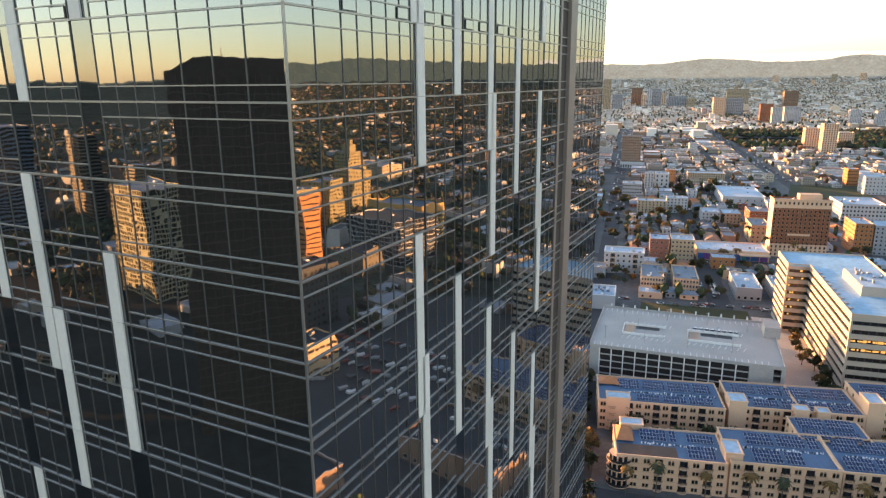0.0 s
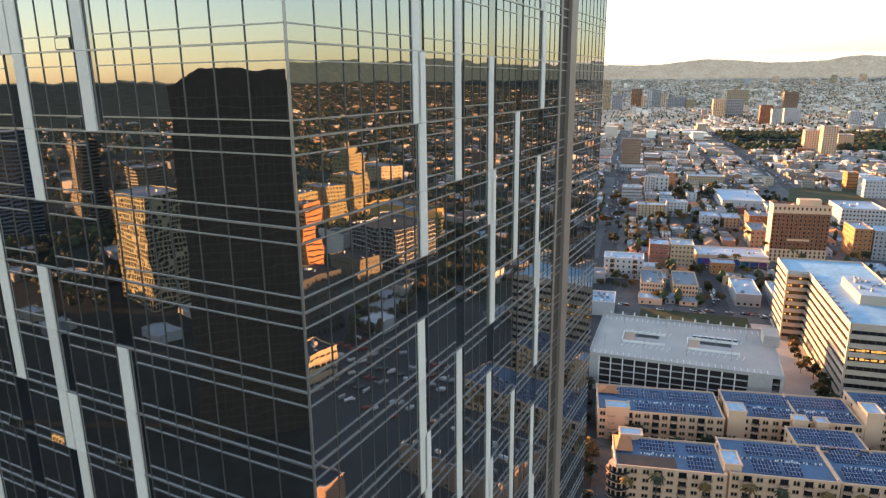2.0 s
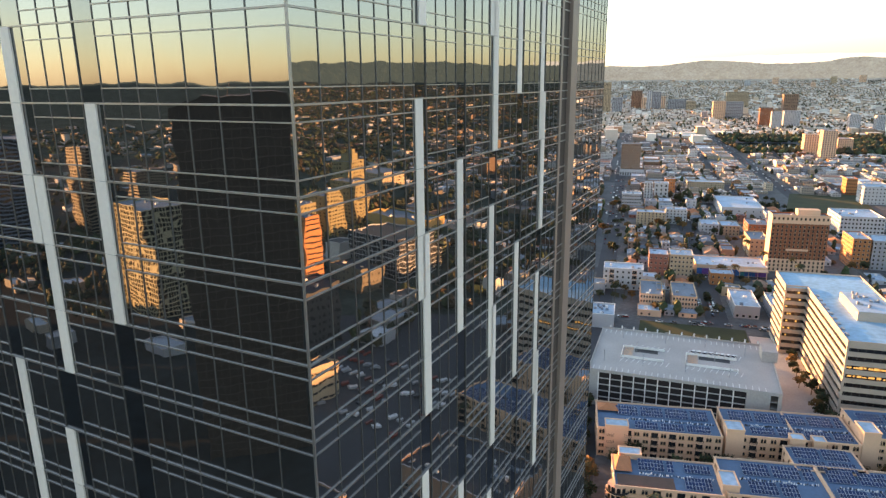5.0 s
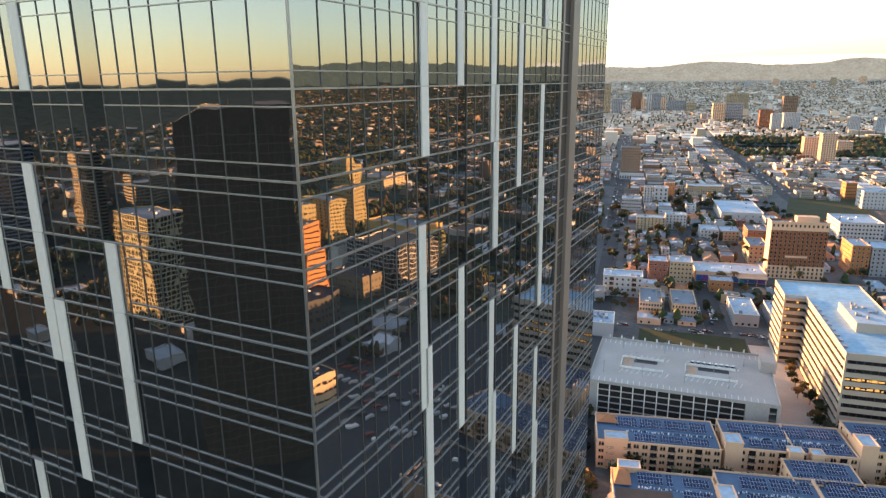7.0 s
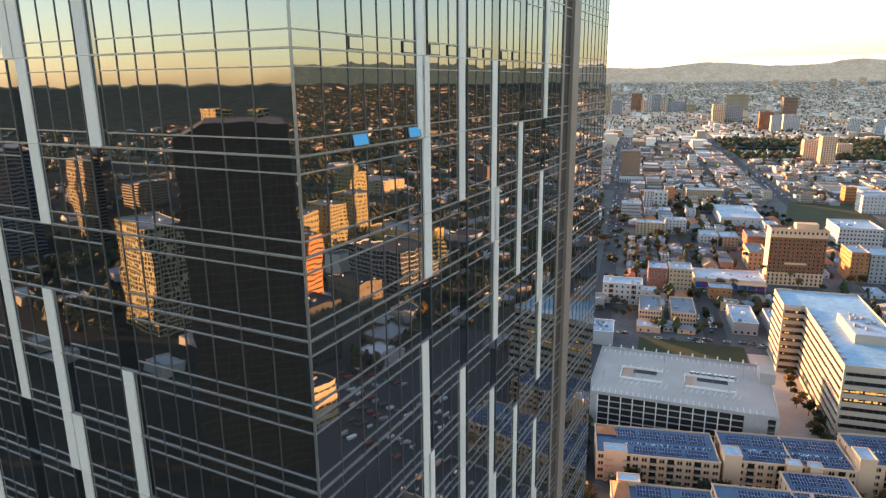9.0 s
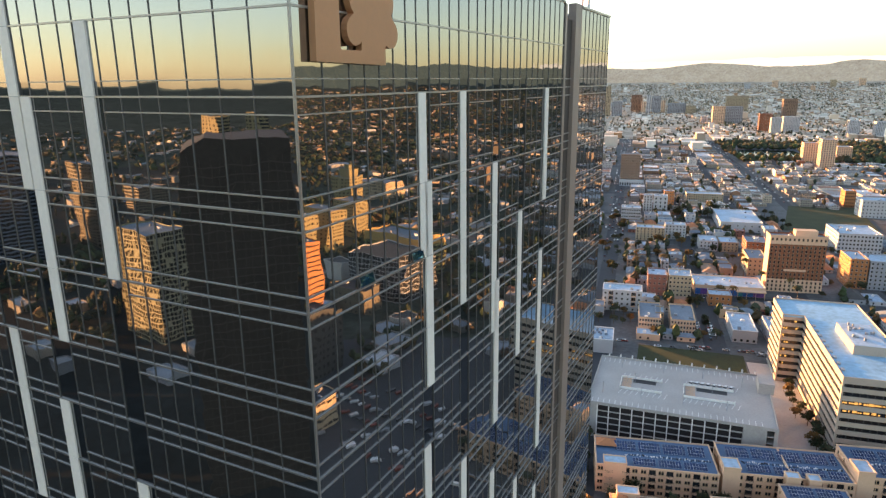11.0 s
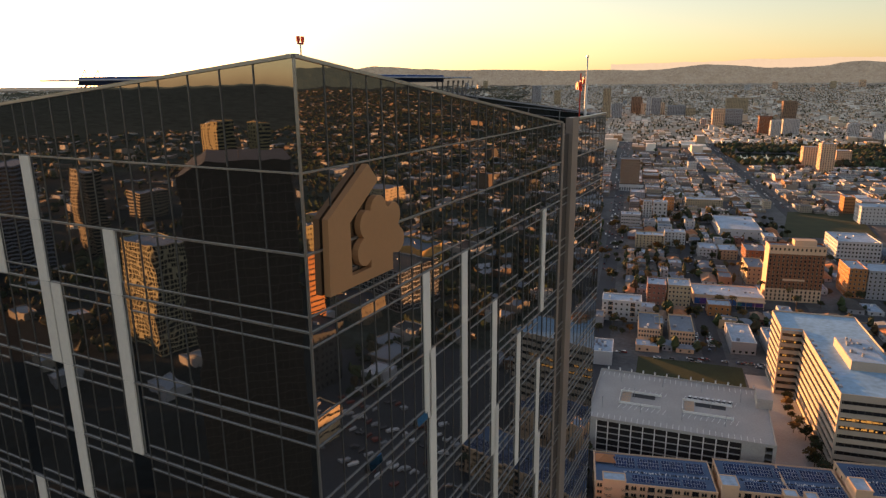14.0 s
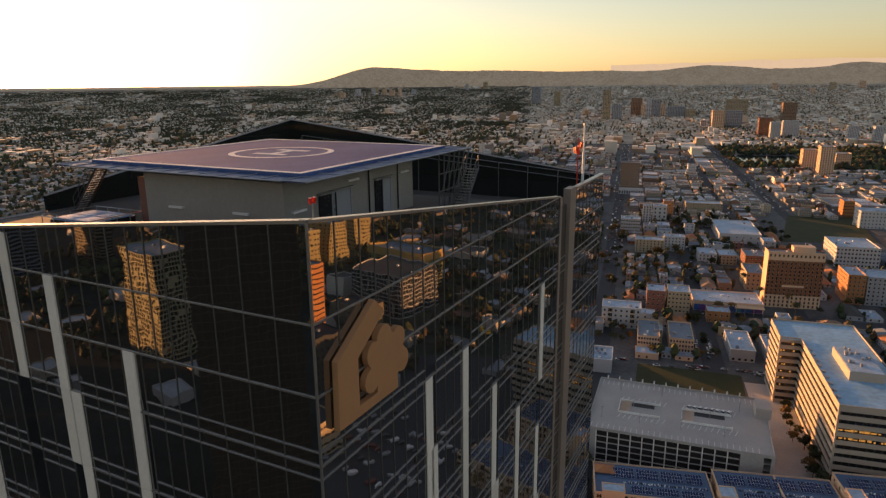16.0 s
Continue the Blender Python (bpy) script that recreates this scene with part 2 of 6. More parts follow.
# sloping parapet caps, joint, bronze pier and back walls
cap = Build()
for a, b, za, zb, face in ((0, MAIN, PEAK, LOW, "R"), (0, D, PEAK, LOW + 0.2, "L")):
    n = len(cap.v)
    for s, z in ((a, za), (b, zb)):
        for o, dz in ((0.09, 0), (-0.3, 0), (-0.3, 0.12), (0.09, 0.12)):
            cap.v.append(face_point(face, s, o, z + dz))
    for k in range(4):
        j = (k + 1) % 4
        cap.f.append((n + k, n + j, n + 4 + j, n + 4 + k))
        cap.m.append(0)
    cap.f += [(n + 3, n + 2, n + 1, n), (n + 4, n + 5, n + 6, n + 7)]
    cap.m += [0, 0]
part("parapet_cap", cap, M["alu"], tower, "light metal cap along the sloping parapet")
wingcap = Build()
wingcap.box(32.86, W + 0.1, -0.12, 0.3, LOW + 0.05, LOW + 0.2)
part("parapet_cap", wingcap, M["alu"], tower)
joint = Build()
joint.box(MAIN, 31.4, 0.22, 0.5, 0, 170.0)
part("recessed_joint", joint, M["joint"], tower, "dark recessed joint between the two fronts")
post = Build()
post.box(MAIN, MAIN + 0.42, -0.08, 0.5, 0, LOW)
part("end_post", post, M["bronze"], tower, "slim bronze post at the end of the main front")
lines = Build()
for z in FLOORS:
    for dz in (-BAND, 0, BAND):
        lines.box(MAIN + 0.45, 31.3, 0.15, 0.22, z + dz - 0.035, z + dz + 0.035)
tagged(part("joint_line", lines, M["alu"], tower), kind="stuff")
pier = Build()
pier.box(31.3, 32.85, -0.06, 0.5, 0, LOW + 0.25)
part("pier", pier, M["bronze"], tower, "full-height bronze clad pier")
back = Build()
back.quad((0.25, 0.25, ROOF), (MAIN, 0.25, ROOF), (MAIN, 0.25, LOW), (0.25, 0.25, PEAK))
back.quad((0.25, 0.25, ROOF), (0.25, 0.25, PEAK), (0.25, D, LOW + 0.2), (0.25, D, ROOF))
part("parapet_lining", back, M["slot"], tower)
REAR, REAR_LOW = 12.7, 171.13      # where the rear parapet begins, and its height there
rear = Build()
rear.box(W - 0.25, W, 0.3, D, 0, ROOF)
rear.box(0.3, W - 0.25, D - 0.25, D, 0, ROOF)
for p, q, zp, zq in (((W, 0.3), (W, D), LOW, BACK), ((REAR, D), (W, D), REAR_LOW, BACK)):
    if p[0] == q[0]:
        rear.quad((p[0], p[1], ROOF), (q[0], q[1], ROOF), (q[0], q[1], zq), (p[0], p[1], zp))
        rear.quad((p[0] - 0.25, p[1], ROOF), (p[0] - 0.25, p[1], zp), (q[0] - 0.25, q[1], zq), (q[0] - 0.25, q[1], ROOF))
    else:
        rear.quad((p[0], p[1], ROOF), (p[0], p[1], zp), (q[0], q[1], zq), (q[0], q[1], ROOF))
        rear.quad((p[0], p[1] - 0.25, ROOF), (q[0], q[1] - 0.25, ROOF), (q[0], q[1] - 0.25, zq), (p[0], p[1] - 0.25, zp))
rear.quad((REAR, D - 0.25, ROOF), (REAR, D, ROOF), (REAR, D, REAR_LOW), (REAR, D - 0.25, REAR_LOW))
part("rear_wall", rear, M["rear_glass"], tower, "dark glass rear walls rising to the far corner")
rcap = Build()
for p, q in (((W - 0.12, 0.3, LOW), (W - 0.12, D, BACK)), ((REAR, D - 0.12, REAR_LOW), (W, D - 0.12, BACK)), ((0.2, D - 0.12, ROOF), (REAR - 0.1, D - 0.12, ROOF))):
    rcap.bar(p, q, 0.12)
part("parapet_cap", rcap, M["alu"], tower)
deck = Build()
deck.box(0.3, 30.4, 0.3, D - 0.3, ROOF - 0.4, ROOF)
deck.box(30.2, 30.4, 0.3, D - 0.3, ROOF - 2.0, ROOF - 0.4)
deck.box(30.4, W - 0.3, 0.3, D - 0.3, ROOF - 2.0, ROOF - 1.6)
part("roof_deck", deck, M["roofdeck"], tower, "dark roof membrane behind the parapet")

# white panels in the slots
FIN_W, FIN_OUT = 0.65, 0.08
R_FINS = {0: (("A", 0, 2), ("B", 1, 4), ("A", 5, 8), ("B", 7, 10), ("A", 11, 14), ("B", 13, 16), ("A", 17, 20), ("B", 19, 22)),
          1: (("A", 0, 3), ("A", 6, 9), ("A", 12, 15), ("A", 18, 21)),
          2: (("A", 1, 4), ("B", 3, 6), ("A", 7, 10), ("B", 9, 12), ("A", 13, 16), ("B", 15, 18), ("A", 19, 22)),
          3: (("A", 2, 5), ("A", 8, 11), ("A", 14, 17), ("A", 20, 23)),
          4: (("B", 0, 2), ("A", 3, 6), ("B", 5, 8), ("A", 9, 12), ("B", 11, 14), ("A", 15, 18), ("B", 17, 20), ("A", 21, 24))}
L_FINS = {0: (("A", -1, 2), ("A", 5, 8), ("A", 11, 14), ("A", 17, 20)),
          1: (("B", -2, 1), ("A", 0, 3), ("B", 4, 7), ("A", 6, 9), ("B", 10, 13), ("A", 12, 15), ("B", 16, 19), ("A", 18, 21)),
          2: (("A", -3, 0), ("A", 3, 6), ("A", 9, 12), ("A", 15, 18), ("A", 21, 24)),
          3: (("A", 1, 4), ("A", 7, 10), ("A", 13, 16)), 4: (("A", 2, 5), ("A", 8, 11)), 5: (("A", 0, 3), ("A", 6, 9))}
for face, slots, fins in (("R", R_SLOTS, R_FINS), ("L", L_SLOTS, L_FINS)):
    for k, runs in fins.items():
        p, q = slots[k]
        for half, i, j in runs:
            a = p if half == "A" else q - FIN_W
            if face == "L" and k == 0:
                a = p + 0.42        # stands off the near edge of its slot
            z1 = floor_z(i)
            while True:
                nxt = min(j, i + 1)
                z0 = floor_z(nxt)
                f = Build()
                if face == "R":
                    f.box(a, a + FIN_W, -FIN_OUT, 0.0, z0 + 0.012, z1 - 0.012)
                else:
                    f.box(-FIN_OUT, 0.0, a, a + FIN_W, z0 + 0.012, z1 - 0.012)
                part("panel", f, M["fin"], tower)
                i, z1 = nxt, z0
                if i >= j:
                    break


# ---- city surfaces ----
GA = 16.0
AV = Vector((math.sin(radians(GA)), math.cos(radians(GA)), 0))
CV = Vector((math.cos(radians(GA)), -math.sin(radians(GA)), 0))
M["ground"] = material("asphalt", (0.05, 0.054, 0.062), 0.9, 0, 0.3, 0.03, 0.4)
M["block"] = material("yards_and_lots", (0.095, 0.1, 0.105), 0.95, 0, 0.45, 0.05, 0.35)
M["concrete"] = material("pale_concrete", (0.385, 0.37, 0.358), 0.85, 0, 0.15, 0.08, 1.2)
M["terrace"] = material("brown_terrace_tile", (0.11, 0.065, 0.05), 0.85, 0, 0.25, 0.3, 3)
M["cream"] = material("cream_stucco", (0.68, 0.455, 0.31), 0.85, 0, 0.08, 0.15, 2)
M["bandwall"] = material("sand_panel", (0.45, 0.375, 0.305), 0.8, 0, 0.08, 0.12, 1.5)
M["cream_dark"] = material("ochre_stucco", (0.5, 0.33, 0.2), 0.85, 0, 0.1, 0.15, 2)
M["whitewall"] = material("white_render", (0.45, 0.46, 0.475), 0.8, 0, 0.08, 0.12, 1.5)
M["greywall"] = material("grey_panel", (0.315, 0.325, 0.35), 0.7, 0, 0.08, 0.12, 1.5)
M["brick"] = material("red_brown_brick", (0.23, 0.09, 0.047), 0.9, 0, 0.18, 0.2, 3)
M["brown"] = material("brown_render", (0.26, 0.17, 0.12), 0.85, 0, 0.12, 0.15, 2)
M["orange"] = material("orange_render", (0.4, 0.17, 0.065), 0.8, 0, 0.1, 0.15, 2)
M["redwall"] = material("red_render", (0.23, 0.1, 0.075), 0.85, 0, 0.12, 0.2, 2)
M["tanwall"] = material("tan_render", (0.42, 0.33, 0.22), 0.85, 0, 0.1, 0.15, 2)
M["darkglass"] = material("black_glass", (0.042, 0.034, 0.029), 0.6, 0.0, 0.3, 0.1, 0.5, ior=1.15)
# White roofs with the sky's blue light put into their colour.
M["coolroof"] = material("white_roof_coating", (0.33, 0.45, 0.58), 0.75, 0, 0.3, 0.07, 0.5)
M["greyroof"] = material("grey_roof_felt", (0.17, 0.215, 0.27), 0.85, 0, 0.22, 0.1, 0.8)
M["blueroof"] = material("blue_roof_coating", (0.07, 0.135, 0.24), 0.7, 0, 0.2, 0.12, 0.8)
M["clay"] = material("clay_tile", (0.42, 0.17, 0.08), 0.85, 0, 0.2, 0.4, 3)
M["window"] = material("window_glass", (0.018, 0.02, 0.024), 0.12, 0, 0.3, 0.3, 2, ior=1.5, per="object", spread=0.4)
M["frame"] = material("window_frame", (0.5, 0.47, 0.42), 0.6, 0, 0.1)
M["solar"] = material("solar_cells", (0.004, 0.026, 0.095), 0.3, 0.1, 0.25, 0.5, 4, ior=1.35, per="object", spread=0.3)
M["panelrim"] = material("anodised_panel_rim", (0.55, 0.57, 0.6), 0.45, 0.3, 0.1)
M["iron"] = material("dark_ironwork", (0.035, 0.035, 0.04), 0.5, 0.5, 0.2)
M["lawn"] = material("dry_lawn", (0.034, 0.042, 0.015), 1.0, 0, 0.35, 0.06, 0.8)
M["leaf"] = material("leaves", (0.045, 0.07, 0.022), 0.8, 0, 0.25, 0.3, 2, 0, "island", 0.4,
                     [(0.03, 0.05, 0.018), (0.042, 0.06, 0.02), (0.028, 0.04, 0.02), (0.055, 0.045, 0.02), (0.034, 0.046, 0.02), (0.075, 0.05, 0.022), (0.024, 0.034, 0.018)])
M["amber_leaf"] = material("autumn_leaves", (0.13, 0.075, 0.022), 0.85, 0, 0.25, 0.3, 2, 0, "island", 0.4)
M["bark"] = material("bark", (0.12, 0.09, 0.06), 0.95, 0, 0.25, 1, 6)
M["water"] = material("lake_water", (0.02, 0.03, 0.035), 0.08, 0, 0.2, 0.05, 0.4)


def far_wall(name):
    """Painted walls of houses a long way off, each its own colour, with rows of dark window openings."""
    m = material(name, (0.6, 0.56, 0.5), 0.85, 0, 0.12, 0.05, 0.4, 0, "island", 0.2,
                 [(0.5, 0.49, 0.48), (0.34, 0.3, 0.25), (0.55, 0.54, 0.53), (0.24, 0.2, 0.17), (0.42, 0.32, 0.23), (0.2, 0.1, 0.06), (0.3, 0.3, 0.32), (0.58, 0.56, 0.53), (0.4, 0.34, 0.26), (0.15, 0.145, 0.145), (0.3, 0.17, 0.1)])
    N, L = m.node_tree.nodes, m.node_tree.links
    b = N["Principled BSDF"]
    old = b.inputs["Base Color"].links[0].from_socket
    geo = N.new("ShaderNodeNewGeometry")
    masks = []
    for axis, size, lo, hi in (((0, 0, 1), 3.1, 0.38, 0.78), (tuple(AV + CV), 2.9, 0.3, 0.74)):
        dot = N.new("ShaderNodeVectorMath")
        dot.operation = "DOT_PRODUCT"
        dot.inputs[1].default_value = axis
        L.new(geo.outputs["Position"], dot.inputs[0])
        sc = N.new("ShaderNodeMath")
        sc.operation = "DIVIDE"
        sc.inputs[1].default_value = size
        L.new(dot.outputs["Value"], sc.inputs[0])
        fr = N.new("ShaderNodeMath")
        fr.operation = "FRACT"
        L.new(sc.outputs[0], fr.inputs[0])
        c1 = N.new("ShaderNodeMath")
        c1.operation = "COMPARE"
        c1.inputs[1].default_value, c1.inputs[2].default_value = (lo + hi) / 2, (hi - lo) / 2
        L.new(fr.outputs[0], c1.inputs[0])
        masks.append(c1.outputs[0])
    mul = N.new("ShaderNodeMath")
    mul.operation = "MULTIPLY"
    L.new(masks[0], mul.inputs[0]), L.new(masks[1], mul.inputs[1])
    mix = N.new("ShaderNodeMix")
    mix.data_type = "RGBA"
    mix.inputs["B"].default_value = (0.04, 0.042, 0.048, 1)
    L.new(mul.outputs[0], mix.inputs["Factor"]), L.new(old, mix.inputs["A"])
    L.new(mix.outputs["Result"], b.inputs["Base Color"])
    return m


M["wall"] = far_wall("far_walls")
# Far walls and roofs are painted paler and warmer to stand for haze.
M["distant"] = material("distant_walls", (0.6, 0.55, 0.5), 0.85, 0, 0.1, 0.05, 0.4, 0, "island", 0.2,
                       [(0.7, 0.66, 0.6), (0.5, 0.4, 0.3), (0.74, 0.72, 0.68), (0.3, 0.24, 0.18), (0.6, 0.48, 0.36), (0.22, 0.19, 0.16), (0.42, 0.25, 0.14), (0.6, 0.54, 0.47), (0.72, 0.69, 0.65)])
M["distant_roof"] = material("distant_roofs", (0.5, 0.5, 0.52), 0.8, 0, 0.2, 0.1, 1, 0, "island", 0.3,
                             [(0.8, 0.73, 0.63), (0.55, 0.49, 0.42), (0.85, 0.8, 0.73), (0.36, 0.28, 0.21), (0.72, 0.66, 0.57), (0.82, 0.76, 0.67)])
M["roof"] = material("far_roofs", (0.5, 0.5, 0.52), 0.8, 0, 0.2, 0.1, 1, 0, "island", 0.3,
                     [(0.34, 0.4, 0.46), (0.16, 0.17, 0.19), (0.46, 0.51, 0.57), (0.08, 0.076, 0.076), (0.27, 0.31, 0.36), (0.38, 0.44, 0.51), (0.17, 0.095, 0.07), (0.19, 0.19, 0.2), (0.3, 0.35, 0.41), (0.52, 0.56, 0.6)])

# Darker colours dim the sunlit houses that only the glass mirrors.
M["quarter"] = material("older_walls", (0.3, 0.22, 0.15), 0.85, 0, 0.15, 0.05, 0.4, 0, "island", 0.3,
                       [(0.32, 0.29, 0.25), (0.17, 0.14, 0.11), (0.42, 0.4, 0.37), (0.2, 0.14, 0.1), (0.14, 0.12, 0.1), (0.26, 0.2, 0.15), (0.34, 0.35, 0.37)])
M["quarter_roof"] = material("older_roofs", (0.12, 0.11, 0.1), 0.85, 0, 0.2, 0.1, 1, 0, "island", 0.3,
                             [(0.12, 0.11, 0.1), (0.22, 0.21, 0.2), (0.14, 0.08, 0.055), (0.3, 0.31, 0.33), (0.4, 0.42, 0.45)])

# ---- ground: flat near by, rising gently towards the hills ----
def land(r):
    return 0.0 if r < 2000 else 150.0 * min((r - 2000) / 2650, 1.0) ** 1.45


g = Build()
RINGS = [0, 150, 400, 900, 1500, 2000] + [2000 + 132.5 * k for k in range(1, 21)]
SEG = 96
for r0, r1 in zip(RINGS, RINGS[1:]):
    for k in range(SEG):
        a0, a1 = 2 * math.pi * k / SEG, 2 * math.pi * (k + 1) / SEG
        p = [(r * math.sin(a), r * math.cos(a), land(r)) for r, a in ((r0, a0), (r0, a1), (r1, a1), (r1, a0))]
        mid_az = (math.degrees((a0 + a1) / 2) + 180) % 360 - 180
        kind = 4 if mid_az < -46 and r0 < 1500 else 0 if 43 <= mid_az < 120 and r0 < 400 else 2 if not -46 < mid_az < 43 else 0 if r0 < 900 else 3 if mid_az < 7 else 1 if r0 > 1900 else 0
        g.poly(([p[0]] + p[2:] if r0 == 0 else p)[::-1], kind)
# Far ground is lightened to stand for haze over the plain.
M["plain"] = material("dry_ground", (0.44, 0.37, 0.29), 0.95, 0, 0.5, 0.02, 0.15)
M["west"] = material("dusty_gardens", (0.085, 0.075, 0.055), 0.95, 0, 0.5, 0.02, 0.15)
# Leafy ground, its colour raised to stand for haze near the horizon.
M["wooded"] = material("leafy_ground", (0.062, 0.074, 0.062), 0.95, 0, 0.6, 0.02, 0.15)
# Near-black ground: the towers' shade is put into its colour.
M["gardens"] = material("dark_gardens", (0.018, 0.023, 0.024), 0.95, 0, 0.7, 0.02, 0.15, ior=1.2)
M["wooded"].node_tree.nodes["Principled BSDF"].inputs["Specular IOR Level"].default_value = 0.0
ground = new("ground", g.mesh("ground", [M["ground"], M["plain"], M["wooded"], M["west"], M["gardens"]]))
tagged(ground, "wide asphalt ground of the city rising towards hills", "ground", kind="structure")

# ---- hills on the horizon, pale with distance: haze put in as emission ----
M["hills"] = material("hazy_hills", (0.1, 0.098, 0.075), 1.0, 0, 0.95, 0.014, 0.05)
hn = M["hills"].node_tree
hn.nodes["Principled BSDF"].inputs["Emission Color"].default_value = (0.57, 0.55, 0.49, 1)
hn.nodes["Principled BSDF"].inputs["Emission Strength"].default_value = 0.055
# The wooded hills glow faintly too, standing for haze.
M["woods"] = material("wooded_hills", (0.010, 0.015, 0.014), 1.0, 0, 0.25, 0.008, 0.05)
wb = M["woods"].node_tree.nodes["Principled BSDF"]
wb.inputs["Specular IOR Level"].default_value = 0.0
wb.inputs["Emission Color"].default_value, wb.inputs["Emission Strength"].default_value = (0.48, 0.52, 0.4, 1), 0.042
RIDGE = ((-6, 3.5, 36), (3, 7, 12), (22, 3.0, 26), (31.8, 2.2, 34), (40, 5, 22), (52, 5, 30), (61, 6, 52), (70, 5, 40), (79, 4, 60))   # azimuth, width, height of its rises
SLOPE = [(4600 + 24 * k, (k / 10) ** 0.9) for k in range(11)] + [(4890, 0.0)]      # distance and share of the rise
hb = Build()
prev = None
for k in range(1441):
    az = -180 + k * 0.25
    n1 = 0.5 * noise.noise((az * 0.21, 7.7, 0)) + 0.3 * noise.noise((az * 0.6, 1.2, 0)) + 0.25 * noise.noise((az * 1.3, 5.2, 0)) + 0.16 * noise.noise((az * 4.1, 8.2, 0))
    lift = min(max((az + 13) / 7.5, 0), 1) if az > -60 else 0
    lift = lift * lift * (3 - 2 * lift)
    if az > 84:
        lift *= max(0, 1 - (az - 84) / 20)
    bumps = sum(h * math.exp(-((az - c) / w) ** 2) for c, w, h in RIDGE)
    flat = 166 if -60 < az < 0 else 160
    top = flat + lift * (82 + bumps + 13 * n1 * (1 if az < 43 else 2.0)) + (1 - lift) * 2.5 * n1
    col = []
    for i, (r, q) in enumerate(SLOPE):
        j = 0.22 * noise.noise((az * 0.8, i * 0.8, 2)) + 0.14 * noise.noise((az * 2.1, i * 1.3, 2)) + 0.07 * noise.noise((az * 5.0, i * 2.1, 2)) if 0 < q < 1 else 0
        z = 138 + (top - 138) * min(max(q + j * (0.35 + lift), 0), 0.985 if q < 1 else 1) if r < 4880 else 0
        col.append((r * math.sin(radians(az)), r * math.cos(radians(az)), z))
    if prev:
        for i in range(len(SLOPE) - 1):
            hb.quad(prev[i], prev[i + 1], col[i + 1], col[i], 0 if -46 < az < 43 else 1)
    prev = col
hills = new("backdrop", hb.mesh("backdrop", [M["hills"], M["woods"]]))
tagged(hills, "low hazy hills along the horizon", "hills", kind="structure")


# ---- a second, paler range beyond, its haze put in as emission ----
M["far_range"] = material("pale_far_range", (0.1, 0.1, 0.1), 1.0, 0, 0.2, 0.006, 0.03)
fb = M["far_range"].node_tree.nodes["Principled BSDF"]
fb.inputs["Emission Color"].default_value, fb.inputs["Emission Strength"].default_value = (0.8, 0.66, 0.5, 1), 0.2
rb, last = Build(), None
for k in range(0, 161):
    az = 14 + k * 0.2
    top = 278 + 22 * math.sin(math.pi * k / 160) + 9 * noise.noise((az * 0.5, 3.3, 0)) + 4 * noise.noise((az * 1.7, 1.3, 0))
    cur = [(4925 * math.sin(radians(az)), 4925 * math.cos(radians(az)), z) for z in (100, top)]
    if last:
        rb.quad(last[0], cur[0], cur[1], last[1])
    last = cur
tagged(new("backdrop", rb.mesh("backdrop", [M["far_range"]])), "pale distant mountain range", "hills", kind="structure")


# ---- buildings ----
def frame_at(x, y, az, z=0.0):
    """Local x runs to the right, y away, seen along azimuth az."""
    a = radians(az)
    return Matrix(((math.cos(a), math.sin(a), 0, x), (-math.sin(a), math.cos(a), 0, y), (0, 0, 1, z), (0, 0, 0, 1)))


WINDOWS = {}


def window_mesh(w, h, arch=False, glass="window", frame="frame"):
    """A window with a proud frame, a sill and a set-back pane; it looks along -y."""
    key = (round(w, 2), round(h, 2), arch, glass, frame)
    if key not in WINDOWS:
        b = Build()
        t = 0.09
        for x0, x1, z0, z1 in ((-w / 2 - t, -w / 2, -t, h + t), (w / 2, w / 2 + t, -t, h + t), (-w / 2, w / 2, h, h + t)):
            b.box(x0, x1, -0.07, 0.0, z0, z1, 1)
        b.box(-w / 2 - t - 0.06, w / 2 + t + 0.06, -0.14, 0.0, -t - 0.05, 0.0, 1)
        b.quad((-w / 2, -0.02, 0), (w / 2, -0.02, 0), (w / 2, -0.02, h), (-w / 2, -0.02, h), 0)
        if arch:
            pts = [(w / 2 * math.cos(math.pi * k / 6), -0.04, h + w / 2 * math.sin(math.pi * k / 6)) for k in range(7)]
            b.poly(pts, 0)
        WINDOWS[key] = b.mesh("window", [M[glass], M[frame]])
    return WINDOWS[key]


SIDE = {"F": lambda w, d: (Matrix.Identity(4), w), "L": lambda w, d: (frame_at(0, d, 90), d),
        "R": lambda w, d: (frame_at(w, 0, -90), d), "B": lambda w, d: (frame_at(w, d, 180), w)}
FOOT = []          # claimed plots in grid coordinates
UNIT = None


def claim(x, y, az, w, d, gap=3):
    """Keep a plot free of the scattered houses."""
    m = frame_at(x, y, az)
    pts = [m @ Vector(p) for p in ((0, 0, 0), (w, 0, 0), (w, d, 0), (0, d, 0))]
    cs, as_ = [p.dot(CV) for p in pts], [p.dot(AV) for p in pts]
    FOOT.append((min(cs) - gap, max(cs) + gap, min(as_) - gap, max(as_) + gap))


def free(c0, c1, a0, a1):
    return not any(c0 < q1 and c1 > q0 and a0 < r1 and a1 > r0 for q0, q1, r0, r1 in FOOT)


